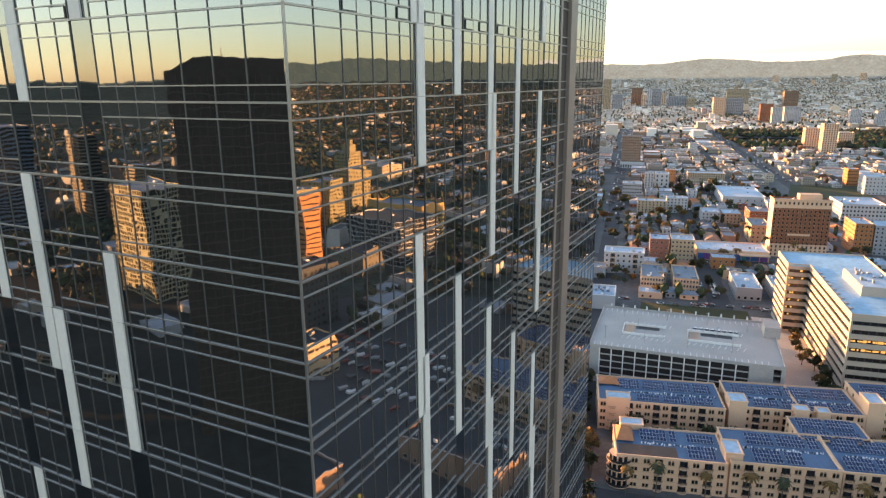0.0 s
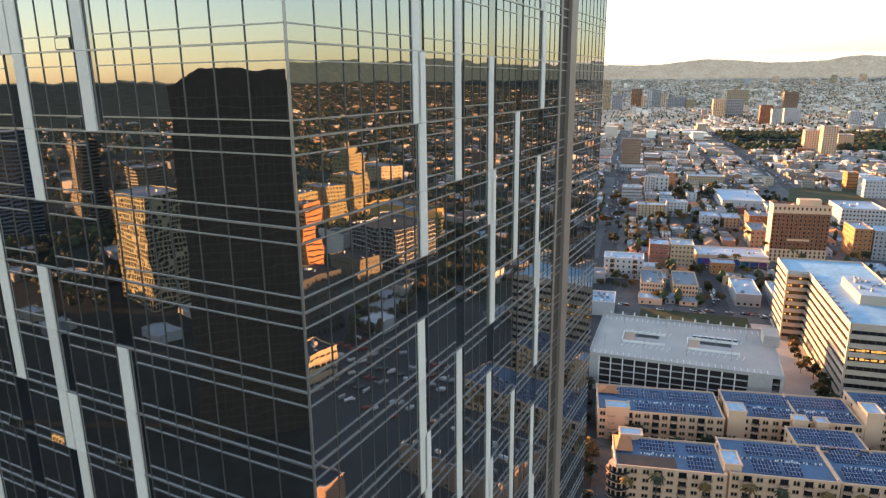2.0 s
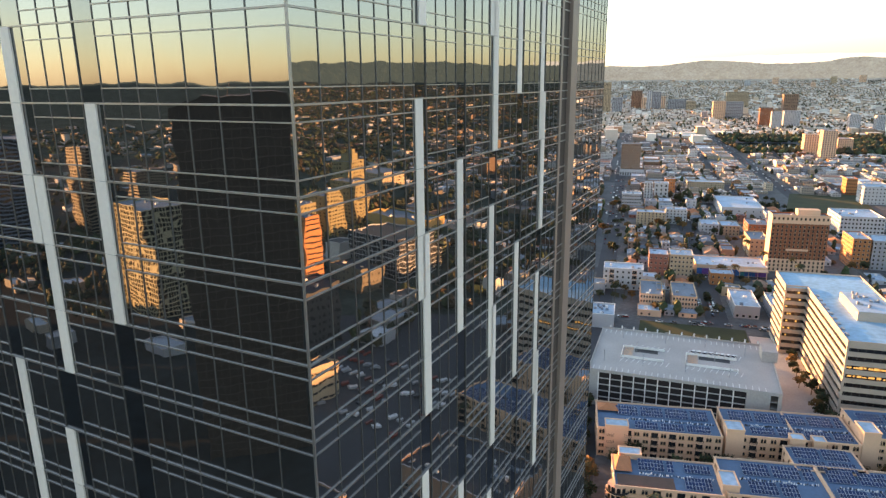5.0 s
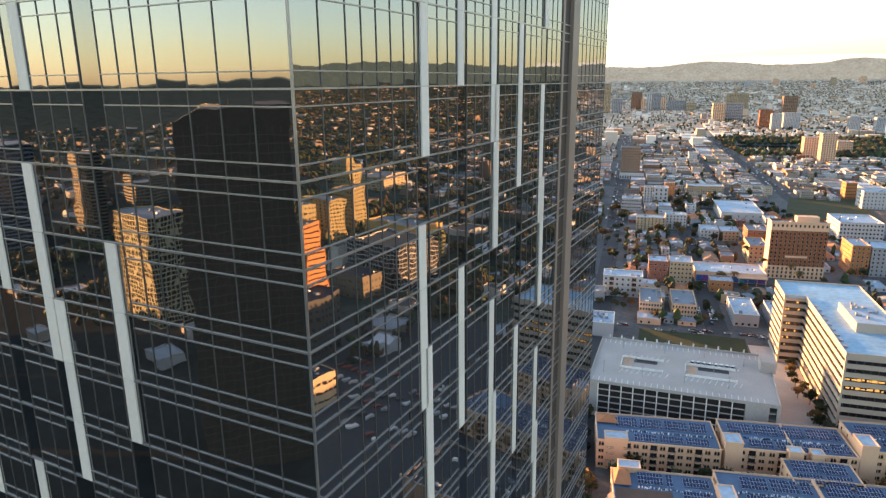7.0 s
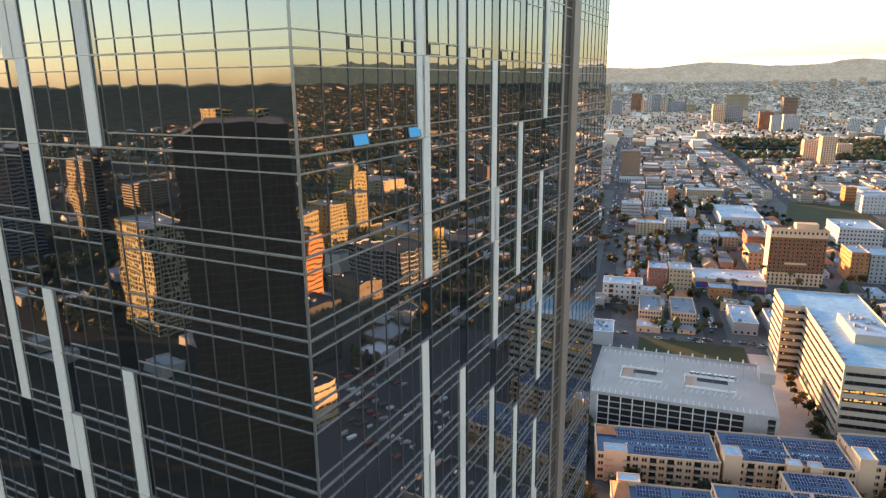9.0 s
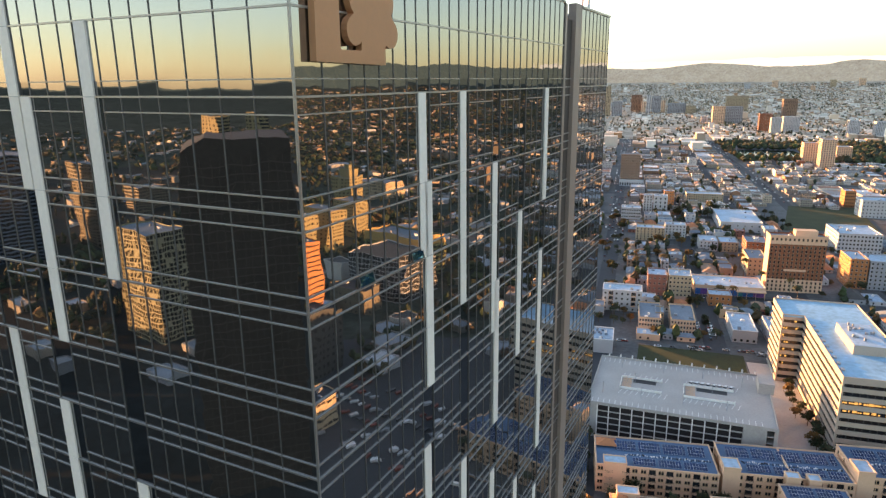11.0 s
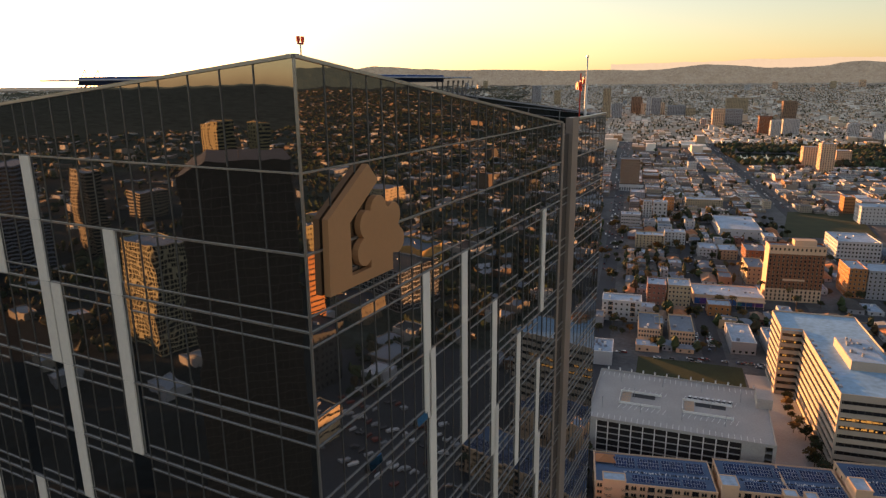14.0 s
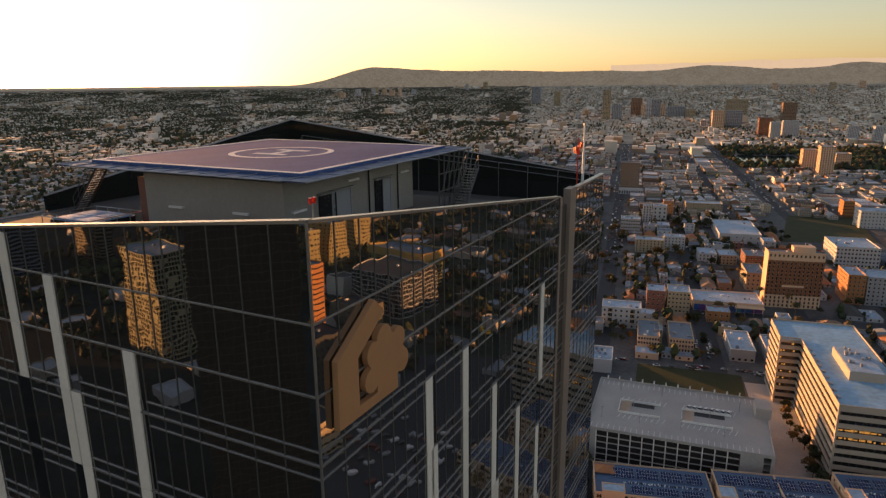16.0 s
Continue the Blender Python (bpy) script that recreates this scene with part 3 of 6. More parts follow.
def shell(thing_, w, d, h, wall, roof, parapet=0.8, z0=0.0):
    """Walls with a parapet round a sunken flat roof."""
    b = Build()
    t = 0.3
    for p, q in (((0, 0), (w, 0)), ((w, 0), (w, d)), ((w, d), (0, d)), ((0, d), (0, 0))):
        b.quad((*p, z0), (*q, z0), (*q, h), (*p, h))
    inner = [(t, t), (w - t, t), (w - t, d - t), (t, d - t)]
    outer = [(0, 0), (w, 0), (w, d), (0, d)]
    for k in range(4):
        j = (k + 1) % 4
        b.quad((*outer[k], h), (*outer[j], h), (*inner[j], h), (*inner[k], h))
        b.quad((*inner[j], h - parapet), (*inner[k], h - parapet), (*inner[k], h), (*inner[j], h))
    part("wall", b, M[wall], thing_)
    r = Build()
    r.box(t, w - t, t, d - t, h - parapet - 0.2, h - parapet)
    part("roof", r, M[roof], thing_)


def windows_on(thing_, w, d, h, sides, floors, cols, size, z0=0.0, first=1.0, arch=False, joined=False, glass="window", frame="frame", skip=0.0, seed=1):
    rw = random.Random(seed)
    step = (h - z0 - 0.6) / floors
    pool = Build()
    for k, side in enumerate(sides):
        base, length = SIDE[side](w, d)
        n = cols[k] if isinstance(cols, (tuple, list)) else max(2, int(length / cols))
        for f in range(floors):
            for c in range(n):
                if skip and rw.random() < skip:
                    continue
                at = base @ Matrix.Translation((length * (c + 0.5) / n, 0, z0 + first + f * step))
                if joined:
                    ww, hh = size
                    p = [at @ Vector(v) for v in ((-ww / 2, -0.05, 0), (ww / 2, -0.05, 0), (ww / 2, -0.05, hh), (-ww / 2, -0.05, hh))]
                    pool.quad(*p)
                else:
                    part("window", window_mesh(*size, arch, glass, frame), None, thing_, at=at)
    if joined:
        tagged(part("glazing", pool, M[glass], thing_), kind="stuff")


def roof_units(thing_, w, d, z, n, seed):
    """Air conditioners, vents and hatches standing on a roof."""
    ru = random.Random(seed)
    for _ in range(n):
        b = Build()
        sx, sy, sz = ru.uniform(0.8, 2.6), ru.uniform(0.8, 2.2), ru.uniform(0.6, 1.6)
        x, y = ru.uniform(1.5, max(1.6, w - 4)), ru.uniform(1.5, max(1.6, d - 4))
        b.box(x, x + sx, y, y + sy, z, z + sz)
        b.box(x + 0.15, x + sx - 0.15, y + 0.15, y + sy - 0.15, z + sz, z + sz + 0.12)
        part("roof_unit", b, M[ru.choice(("steel", "white", "greyroof"))], thing_)


def building(name, x, y, w, d, h, wall, roof, label, az=GA, floors=3, cols=4.0, size=(1.2, 1.5), sides="FL", units=3, seed=1, category="building", group="", joined=False, skip=0.0, glass="window", frame="frame", parapet=0.8):
    t = thing(name, frame_at(x, y, az, land(math.hypot(x, y))), label, category, group)
    claim(x, y, az, w, d)
    shell(t, w, d, h, wall, roof, parapet)
    if floors:
        windows_on(t, w, d, h, sides, floors, cols, size, joined=joined, skip=skip, seed=seed, glass=glass, frame=frame)
    if units:
        roof_units(t, w, d, h - parapet, units, seed)
    if not joined:
        b = Build()
        o = 0.14
        for x0, x1, y0, y1 in ((-o, w + o, -o, 0.34), (-o, w + o, d - 0.34, d + o), (-o, 0.34, 0.34, d - 0.34), (w - 0.34, w + o, 0.34, d - 0.34)):
            b.box(x0, x1, y0, y1, h + 0.003, h + 0.2)
        part("coping", b, M[random.Random(seed).choice(("whitewall", "tanwall", "greywall", "white"))], t)
    return t


# ---- parking garage ----
GX, GY, GAZ, GW, GD, GH = 67.5, 285.5, 20.5, 82.5, 57.0, 17.5
garage = thing("parking_garage", frame_at(GX, GY, GAZ), "pale concrete parking garage with open sides and roof deck", "parking garage")
claim(GX, GY, GAZ, GW, GD, 2)
b = Build()
b.box(0, GW, 0, GD, GH - 0.5, GH)
part("roof_deck", b, M["concrete"], garage, "pale concrete car deck with white bay lines")
for lv in range(5):
    b = Build()
    b.box(0.4, GW - 0.4, 0.4, GD, 1.0 + lv * 3.15, 1.25 + lv * 3.15)
    part("floor_slab", b, M["concrete"], garage)
    b = Build()
    b.box(5, GW - 14, -0.06, 0.18, 1.2 + lv * 3.15, 1.75 + lv * 3.15)
    part("edge_rail", b, M["concrete"], garage, "pale rail along an open parking level")
b = Build()
b.box(0, GW, -0.1, 0.15, GH - 0.55, GH + 0.95)
b.box(0, 0.25, 0.15, GD, GH, GH + 0.95)
b.box(GW - 0.25, GW, 0.15, GD - 18, GH, GH + 0.95)
b.box(0, GW, GD - 0.25, GD, GH, GH + 0.95)
part("parapet", b, M["concrete"], garage)
b = Build()
b.box(0, 5, -0.05, 0.4, 0, GH - 0.55)
b.box(GW - 14, GW - 4.5, -0.05, 0.4, 0, GH - 0.55)
b.box(GW - 1.5, GW, -0.05, 0.4, 0, GH - 0.55)
b.box(0, 0.4, 0.4, GD, 0, GH - 0.55)
b.box(GW - 0.4, GW, 0.4, GD, 0, GH - 0.55)
b.box(0.4, GW - 0.4, GD - 0.4, GD, 0, GH - 0.55)
b.box(0.4, GW - 0.4, 14, 14.3, 0, GH - 0.55)
part("wall", b, M["concrete"], garage)
for k in range(12):
    b = Build()
    x = 5 + (GW - 19) * (k + 0.5) / 12 - (GW - 19) / 24
    b.box(x - 0.25, x + 0.25, -0.2, 0.3, 0, GH - 0.55)
    part("column", b, M["white"], garage)
# Solid dark sheets stand for the shade inside the open bays.
M["mesh"] = material("dark_wire_mesh", (0.022, 0.018, 0.02), 0.7, 0.3, 0.3, 0.4, 6)
for k in range(12):
    b = Build()
    x = 5 + (GW - 19) * k / 12
    b.box(x + 0.25, x + (GW - 19) / 12 - 0.25, 0.2, 0.24, 1.0, GH - 0.6)
    part("mesh_screen", b, M["mesh"], garage, "dark wire mesh behind an open bay")
# ramp wells on the deck
for x0, x1, y0, y1 in ((13, 33, 20, 33), (43, 66, 20, 33)):
    b = Build()
    b.box(x0, x1, y0, y0 + 0.3, GH, GH + 1.1)
    b.box(x0, x1, y1, y1 + 0.3, GH, GH + 1.1)
    b.box(x0, x0 + 0.3, y0, y1, GH, GH + 1.1)
    b.box(x1 - 0.3, x1, y0 - 2, y0 + 0.3, GH, GH + 1.4)
    part("ramp_wall", b, M["white"], garage)
    b = Build()
    n = 10
    for k in range(n):
        b.box(x0 + 1 + k * 0.45, x0 + 1.25 + k * 0.45, y0 + 0.4, y1 - 0.2, GH + 0.02 + 0.05 * k, GH + 0.12 + 0.05 * k)
    part("ramp_grating", b, M["cream"], garage, "ribbed ramp surface")
    # A thin dark sheet on the deck stands for the shaded ramp opening.
    b = Build()
    b.box(x0 + 6, x1 - 3, y1 - 4.4, y1 - 0.1, GH + 0.004, GH + 0.02)
    part("ramp_opening", b, M["iron"], garage, "dark opening of a ramp")
b = Build()
for y0 in (1.2, GD - 6.2):
    for k in range(29):
        b.box(2 + k * 2.65, 2.22 + k * 2.65, y0, y0 + 5, GH + 0.004, GH + 0.016)
for y0, x0, n in ((14.5, 13, 9), (33.6, 13, 9), (14.5, 43, 10), (33.6, 43, 10)):
    for k in range(n):
        b.quad((x0 + k * 2.65, y0, GH + 0.012), (x0 + 0.22 + k * 2.65, y0, GH + 0.012), (x0 + 1.6 + k * 2.65, y0 + 5, GH + 0.012), (x0 + 1.38 + k * 2.65, y0 + 5, GH + 0.012))
tagged(part("bay_line", b, M["white"], garage, "white painted bay lines"), kind="stuff")
b = Build()
b.box(GW - 5.5, GW + 1.5, GD - 21, GD - 9, GH, GH + 5.2)
b.box(GW - 5.3, GW + 1.3, GD - 20.8, GD - 9.2, GH + 5.2, GH + 5.3)
part("stair_house", b, M["concrete"], garage, "boxy stair house on the deck")


def pole(x, y, h, m, z):
    p = thing("light_pole", m @ Matrix.Translation((x, y, z)), "slim grey light pole with two lamp heads", "light pole", "poles of the car deck")
    q = Build()
    q.bar((0, 0, 0), (0, 0, h), 0.13, sides=6)
    part("pole", q, M["steel"], p)
    for s in (-1, 1):
        q = Build()
        q.box(s * 0.2 - 0.1, s * 0.9 + 0.1, -0.14, 0.14, h - 0.1, h + 0.05)
        part("lamp_head", q, M["steel"], p)


for x, y in ((6, 12), (24, 12), (43, 12), (62, 12), (12, 45), (33, 45), (52, 45), (70, 40), (20, 27), (56, 27)):
    pole(x, y, 6.0, frame_at(GX, GY, GAZ), GH)
for k in range(13):
    q = thing("bollard_light", frame_at(GX, GY, GAZ) @ Matrix.Translation((4 + k * 6.1, GD - 0.12, GH + 0.95)), "short white lamp on the garage parapet", "lamp", "lamps on the garage parapet")
    bb = Build()
    bb.box(-0.35, 0.35, -0.3, 0.3, 0.0, 1.5)
    part("housing", bb, M["white"], q)
    bb = Build()
    bb.box(-0.4, 0.4, -0.35, 0.35, 1.5, 1.65)
    part("cap", bb, M["steel"], q)


# ---- apartment blocks with solar roofs ----
AX, AY, AAZ = 62.0, 240.5, 11.0
SOLAR = None


def solar_mesh():
    """One panel: a thin metal tray whose top face is inset with dark blue cells."""
    bm = bmesh.new()
    bmesh.ops.create_cube(bm, size=1.0, matrix=Matrix.Translation((0.5, 0.98, 0.025)) @ Matrix.Diagonal((1.04, 1.96, 0.05, 1)))
    top = [f for f in bm.faces if f.normal.z > 0.9]
    bmesh.ops.inset_region(bm, faces=top, thickness=0.055)
    for f in bm.faces:
        f.material_index = 1
    for f in top:
        f.material_index = 0
    me = bpy.data.meshes.new("solar_panel")
    bm.to_mesh(me)
    bm.free()
    for k in ("solar", "panelrim"):
        me.materials.append(M[k])
    return me


SOLAR = solar_mesh()
SOLAR_COUNT = {}


def solar_rows(thing_, x0, x1, y0, rows, z, lean=9):
    """Rows of panels tipped towards the camera's side."""
    n = int((x1 - x0) / 1.12)
    for r in range(rows):
        for k in range(n):
            if k % 9 == 8:
                continue
            at = Matrix.Translation((x0 + k * 1.12, y0 + r * 2.02, z + 0.35 + r * 2.02 * math.sin(radians(lean)))) @ pose(0, 0, 0, lean)
            part("solar_panel", SOLAR, None, thing_, at=at)
    b = Build()
    for k in range(int((x1 - x0) / 2.2)):
        b.bar((x0 + 0.2 + k * 2.2, y0 + 0.3, z), (x0 + 0.2 + k * 2.2, y0 + 0.3, z + 0.35), 0.05)
        b.bar((x0 + 0.2 + k * 2.2, y0 + rows * 2, z), (x0 + 0.2 + k * 2.2, y0 + rows * 2, z + 0.35 + rows * 2 * math.sin(radians(lean))), 0.05)
    part("panel_support", b, M["steel"], thing_)


def conduit(thing_, x0, x1, y, z, seed):
    """Low vents and junction boxes in a line between panel rows."""
    rr = random.Random(seed)
    b = Build()
    x = x0
    while x < x1:
        yy = y + rr.uniform(-0.5, 0.5)
        s = rr.uniform(0.2, 0.45)
        b.box(x, x + s, yy, yy + s, z, z + rr.uniform(0.3, 0.8), rr.randrange(2))
        x += rr.uniform(0.35, 0.8)
    tagged(part("roof_vent", b, [M["white"], M["iron"]], thing_, "row of small white and dark roof vents"), kind="stuff")


def balcony(thing_, at, w=2.6):
    b = Build()
    arc = [(-0.5 * w - 0.2 + (w + 0.4) * k / 8, -0.75 - 0.6 * math.sin(math.pi * k / 8)) for k in range(9)]      # bowed front edge
    b.prism([(-0.5 * w - 0.2, 0.0)] + arc + [(0.5 * w + 0.2, 0.0)], -0.26, 0.0, 1)
    for (x0, y0), (x1, y1) in zip(arc, arc[1:]):
        b.prism([(x0, y0 + 0.06), (x1, y1 + 0.06), (x1, y1 + 0.11), (x0, y0 + 0.11)], 0.93, 1.0)
        for q in (0.0, 0.5):
            x, y = x0 + (x1 - x0) * q, y0 + (y1 - y0) * q + 0.07
            b.box(x - 0.015, x + 0.015, y, y + 0.03, 0.0, 0.93)
    for s in (-1, 1):
        b.box(s * (w / 2 + 0.14) - 0.03, s * (w / 2 + 0.14) + 0.03, -0.68, 0, 0.93, 1.0)
        for k in range(4):
            b.box(s * (w / 2 + 0.14) - 0.015, s * (w / 2 + 0.14) + 0.015, -0.62 + k * 0.16, -0.59 + k * 0.16, 0, 0.93)
    b.box(-w / 2 - 0.15, -w / 2, -0.12, 0, 0, 2.55, 1)
    b.box(w / 2, w / 2 + 0.15, -0.12, 0, 0, 2.55, 1)
    b.box(-w / 2 - 0.15, w / 2 + 0.15, -0.12, 0, 2.55, 2.72, 1)
    b.quad((-w / 2, -0.03, 0), (w / 2, -0.03, 0), (w / 2, -0.03, 2.55), (-w / 2, -0.03, 2.55), 2)
    b.box(-0.05, 0.05, -0.06, -0.03, 0, 2.55, 0)
    part("balcony", b, [M["iron"], M["cream"], M["window"]], thing_, "dark iron balcony with a glass door", at=at)


def skylight_tower(thing_, x, y, w, d, z0, z1):
    b = Build()
    b.box(x, x + w, y, y + d, z0, z1)
    part("stair_tower", b, M["cream"], thing_, "cream stucco stair tower")
    b = Build()
    for p, q, r, s in ((x - 0.2, x + w + 0.2, y - 0.2, y + 0.25), (x - 0.2, x + w + 0.2, y + d - 0.25, y + d + 0.2), (x - 0.2, x + 0.25, y + 0.25, y + d - 0.25), (x + w - 0.25, x + w + 0.2, y + 0.25, y + d - 0.25)):
        b.box(p, q, r, s, z1, z1 + 0.5)
    part("coping", b, M["cream"], thing_)
    b = Build()
    b.box(x + 0.25, x + w - 0.25, y + 0.25, y + d - 0.25, z1, z1 + 0.15)
    part("skylight", b, M["coolroof"], thing_)


def apartment_block(x0, y0, w, d, h, cells, label, left_tower=True, roof="blueroof", seed=3):
    """cells: for each bay across the front 'b' balcony, 'w' twin window or '.' plain wall."""
    m = frame_at(AX, AY, AAZ) @ Matrix.Translation((x0, y0, 0))
    t = thing("apartment_block", m, label, "apartment building", "stucco apartment blocks")
    p = m @ Vector((0, 0, 0))
    claim(p.x, p.y, AAZ, w, d)
    shell(t, w, d, h, "cream", roof, 0.7)
    b = Build()
    b.box(-0.25, w + 0.25, -0.28, 0.0, h - 0.35, h + 0.12)
    b.box(-0.28, 0.0, 0.0, d, h - 0.35, h + 0.12)
    b.box(-0.08, w, -0.1, 0.0, h - 3.4, h - 3.2)
    part("cornice", b, M["cream"], t)
    step = 3.05
    n = len(cells)
    for k, c in enumerate(cells):
        x = w * (k + 0.5) / n
        for f in range(4):
            z = h - 2.75 - f * step
            if z < 0.4:
                break
            if c == "b":
                balcony(t, Matrix.Translation((x, -0.002, z - 0.6)))
            elif c == "w":
                for s in (-0.55, 0.55):
                    part("window", window_mesh(0.85, 1.3, f == 0, "window", "cream_dark"), None, t, at=Matrix.Translation((x + s, 0, z)))
    for f in range(3):
        band = Build()
        band.box(-0.06, w, -0.07, 0.0, h - 3.1 - f * step, h - 2.98 - f * step)
        part("string_course", band, M["cream_dark"], t)
    for k in range(n + 1):
        pil = Build()
        x = min(max(w * k / n, 0.2), w - 0.2)
        pil.box(x - 0.18, x + 0.18, -0.12, 0.0, 0, h - 0.4)
        part("pilaster", pil, M["cream"], t)
    nl = max(2, int(d / 5))
    for k in range(nl):
        for f in range(4):
            z = h - 2.75 - f * step
            if z > 0.4:
                part("window", window_mesh(0.9, 1.3, False, "window", "cream_dark"), None, t, at=frame_at(0, d * (k + 0.5) / nl, 90) @ Matrix.Translation((0, 0, z)))
    return t


H1 = 13.2
t = apartment_block(0, 0, 48, 23, H1, "wbwbwwbwbwwbww", "cream stucco apartment block with a solar panel roof and arched windows")
solar_rows(t, 15, 46, 2.2, 2, H1 - 0.7)
solar_rows(t, 8, 46, 12.5, 3, H1 - 0.7)
conduit(t, 12, 46, 9.3, H1 - 0.7, 4)
b = Build()
b.poly([(0.4, 14, H1 + 0.1), (9, 14, H1 + 0.1), (4.7, 17.5, H1 + 2.2)])
b.poly([(9, 14, H1 + 0.1), (9, 21, H1 + 0.1), (4.7, 17.5, H1 + 2.2)])
b.poly([(9, 21, H1 + 0.1), (0.4, 21, H1 + 0.1), (4.7, 17.5, H1 + 2.2)])
b.poly([(0.4, 21, H1 + 0.1), (0.4, 14, H1 + 0.1), (4.7, 17.5, H1 + 2.2)])
part("hip_roof", b, M["clay"], t, "small clay-tiled hip roof")
skylight_tower(t, 3, -0.5, 9, 5.5, 0, H1 + 0.9)

t = apartment_block(50.5, 1.5, 47.5, 23, H1 + 0.7, "wwbwwbwbwwwbw", "cream stucco apartment block with rows of blue solar panels", seed=5)
solar_rows(t, 9, 46, 2.5, 2, H1)
solar_rows(t, 3, 46, 12.5, 3, H1)
conduit(t, 8, 46, 9.0, H1, 6)
skylight_tower(t, -1.0, -0.6, 6.5, 7.5, 0, H1 + 2.6)
skylight_tower(t, 22.0, -2.5, 5, 4.5, 0, H1 + 1.8)
skylight_tower(t, 30.0, -2.5, 4.5, 4.5, 0, H1 + 1.5)
b = Build()
b.box(24.8, 25.3, 1, 22, H1, H1 + 1.0)
part("fire_wall", b, M["cream"], t, "low cream wall across the roof")

t = apartment_block(99.5, 3.0, 40, 24, H1 + 3.2, "wwbwwbwwwb", "taller cream stucco apartment block with a solar roof", seed=7)
solar_rows(t, 9, 39, 2.5, 3, H1 + 2.5)
solar_rows(t, 3, 39, 13, 3, H1 + 2.5)
conduit(t, 8, 38, 10.5, H1 + 2.5, 8)
skylight_tower(t, -0.8, -0.6, 6, 9, 0, H1 + 5.2)

# link between the two rows
t = apartment_block(69, -19, 24, 16.5, H1 + 0.2, "wbwwbw", "short link block with a blue solar roof", seed=9)
solar_rows(t, 2, 22, 2.0, 2, H1 - 0.5)
solar_rows(t, 2, 22, 8.5, 3, H1 - 0.5)

# nearer row
t = apartment_block(4.5, -39.5, 36, 20, H1 - 0.2, "wwwbwbwbw", "cream stucco apartment block with terracotta terrace and solar roof", seed=11)
b = Build()
ring = [(1.2 + 3.6 * math.cos(a * math.pi / 6 + 0.26), 2.2 + 3.6 * math.sin(a * math.pi / 6 + 0.26)) for a in range(12)]
b.prism(ring, 0, H1 - 1.15)
part("corner_bay", b, M["cream"], t, "rounded cream corner bay")
for f in range(4):
    z = H1 - 3.1 - f * 3.05
    b = Build()
    b.prism([(1.2 + 4.5 * math.cos(a * math.pi / 6 + 0.26), 2.2 + 4.5 * math.sin(a * math.pi / 6 + 0.26)) for a in range(12)], z - 0.2, z)
    part("balcony_slab", b, M["cream"], t)
    for a in range(5, 11):
        b = Build()
        p, q = [Vector((1.2 + 4.4 * math.cos(c * math.pi / 6 + 0.26), 2.2 + 4.4 * math.sin(c * math.pi / 6 + 0.26), z)) for c in (a, a + 1)]
        n_ = (q - p).cross(Vector((0, 0, 1))).normalized() * 0.05
        b.prism([(v.x, v.y) for v in (p, q, q + n_, p + n_)], z + 0.08, z + 0.98)
        part("balcony_rail", b, M["iron"], t)
        b = Build()
        p, q = [Vector((1.2 + 3.63 * math.cos(c * math.pi / 6 + 0.26), 2.2 + 3.63 * math.sin(c * math.pi / 6 + 0.26), z)) for c in (a + 0.15, a + 0.85)]
        b.quad(p, q, q + Vector((0, 0, 2.3)), p + Vector((0, 0, 2.3)))
        part("glass_door", b, M["window"], t)
solar_rows(t, 24, 34, 2.0, 3, H1 - 0.9)
solar_rows(t, 9, 22, 11.5, 3, H1 - 0.9)
solar_rows(t, 25, 34, 12.5, 2, H1 - 0.9)
conduit(t, 9, 34, 9.2, H1 - 0.9, 12)
b = Build()
b.box(1.0, 20.5, 0.6, 8.2, H1 - 0.88, H1 - 0.8)
part("terrace", b, M["terrace"], t, "brown tiled roof terrace")
b = Build()
b.poly([(0.4, 9, H1 - 0.1), (6.5, 9, H1 - 0.1), (4.4, 16.5, H1 + 1.6), (2.4, 16.5, H1 + 1.6)])
b.poly([(6.5, 9, H1 - 0.1), (6.5, 19.6, H1 - 0.1), (4.4, 16.5, H1 + 1.6)])
b.poly([(6.5, 19.6, H1 - 0.1), (0.4, 19.6, H1 - 0.1), (2.4, 16.5, H1 + 1.6), (4.4, 16.5, H1 + 1.6)])
b.poly([(0.4, 19.6, H1 - 0.1), (0.4, 9, H1 - 0.1), (2.4, 16.5, H1 + 1.6)])
part("hip_roof", b, M["clay"], t, "clay-tiled hip roof at the corner")
skylight_tower(t, 2.5, 18.5, 8, 5, 0, H1 + 0.9)

t = apartment_block(41.5, -39, 34, 23, H1 + 0.6, "wbwwbwbww", "cream stucco apartment block with solar panel rows", seed=13)
solar_rows(t, 8, 24, 2.0, 3, H1 - 0.1)
solar_rows(t, 8, 32, 13, 3, H1 - 0.1)
conduit(t, 6, 32, 10.3, H1 - 0.1, 14)
skylight_tower(t, -1.5, 1.5, 5.5, 9, 0, H1 + 2.2)
b = Build()
b.box(33.4, 33.9, 1, 22, H1 - 0.1, H1 + 0.9)
part("fire_wall", b, M["cream"], t)

t = apartment_block(76, -38.5, 62, 23, H1 + 0.2, "bwbwwbwbwwbwbwwb", "long cream stucco apartment block with solar panel rows", seed=15)
solar_rows(t, 2, 60, 2.0, 3, H1 - 0.5)
solar_rows(t, 2, 45, 13.5, 3, H1 - 0.5)
conduit(t, 4, 58, 10.4, H1 - 0.5, 16)

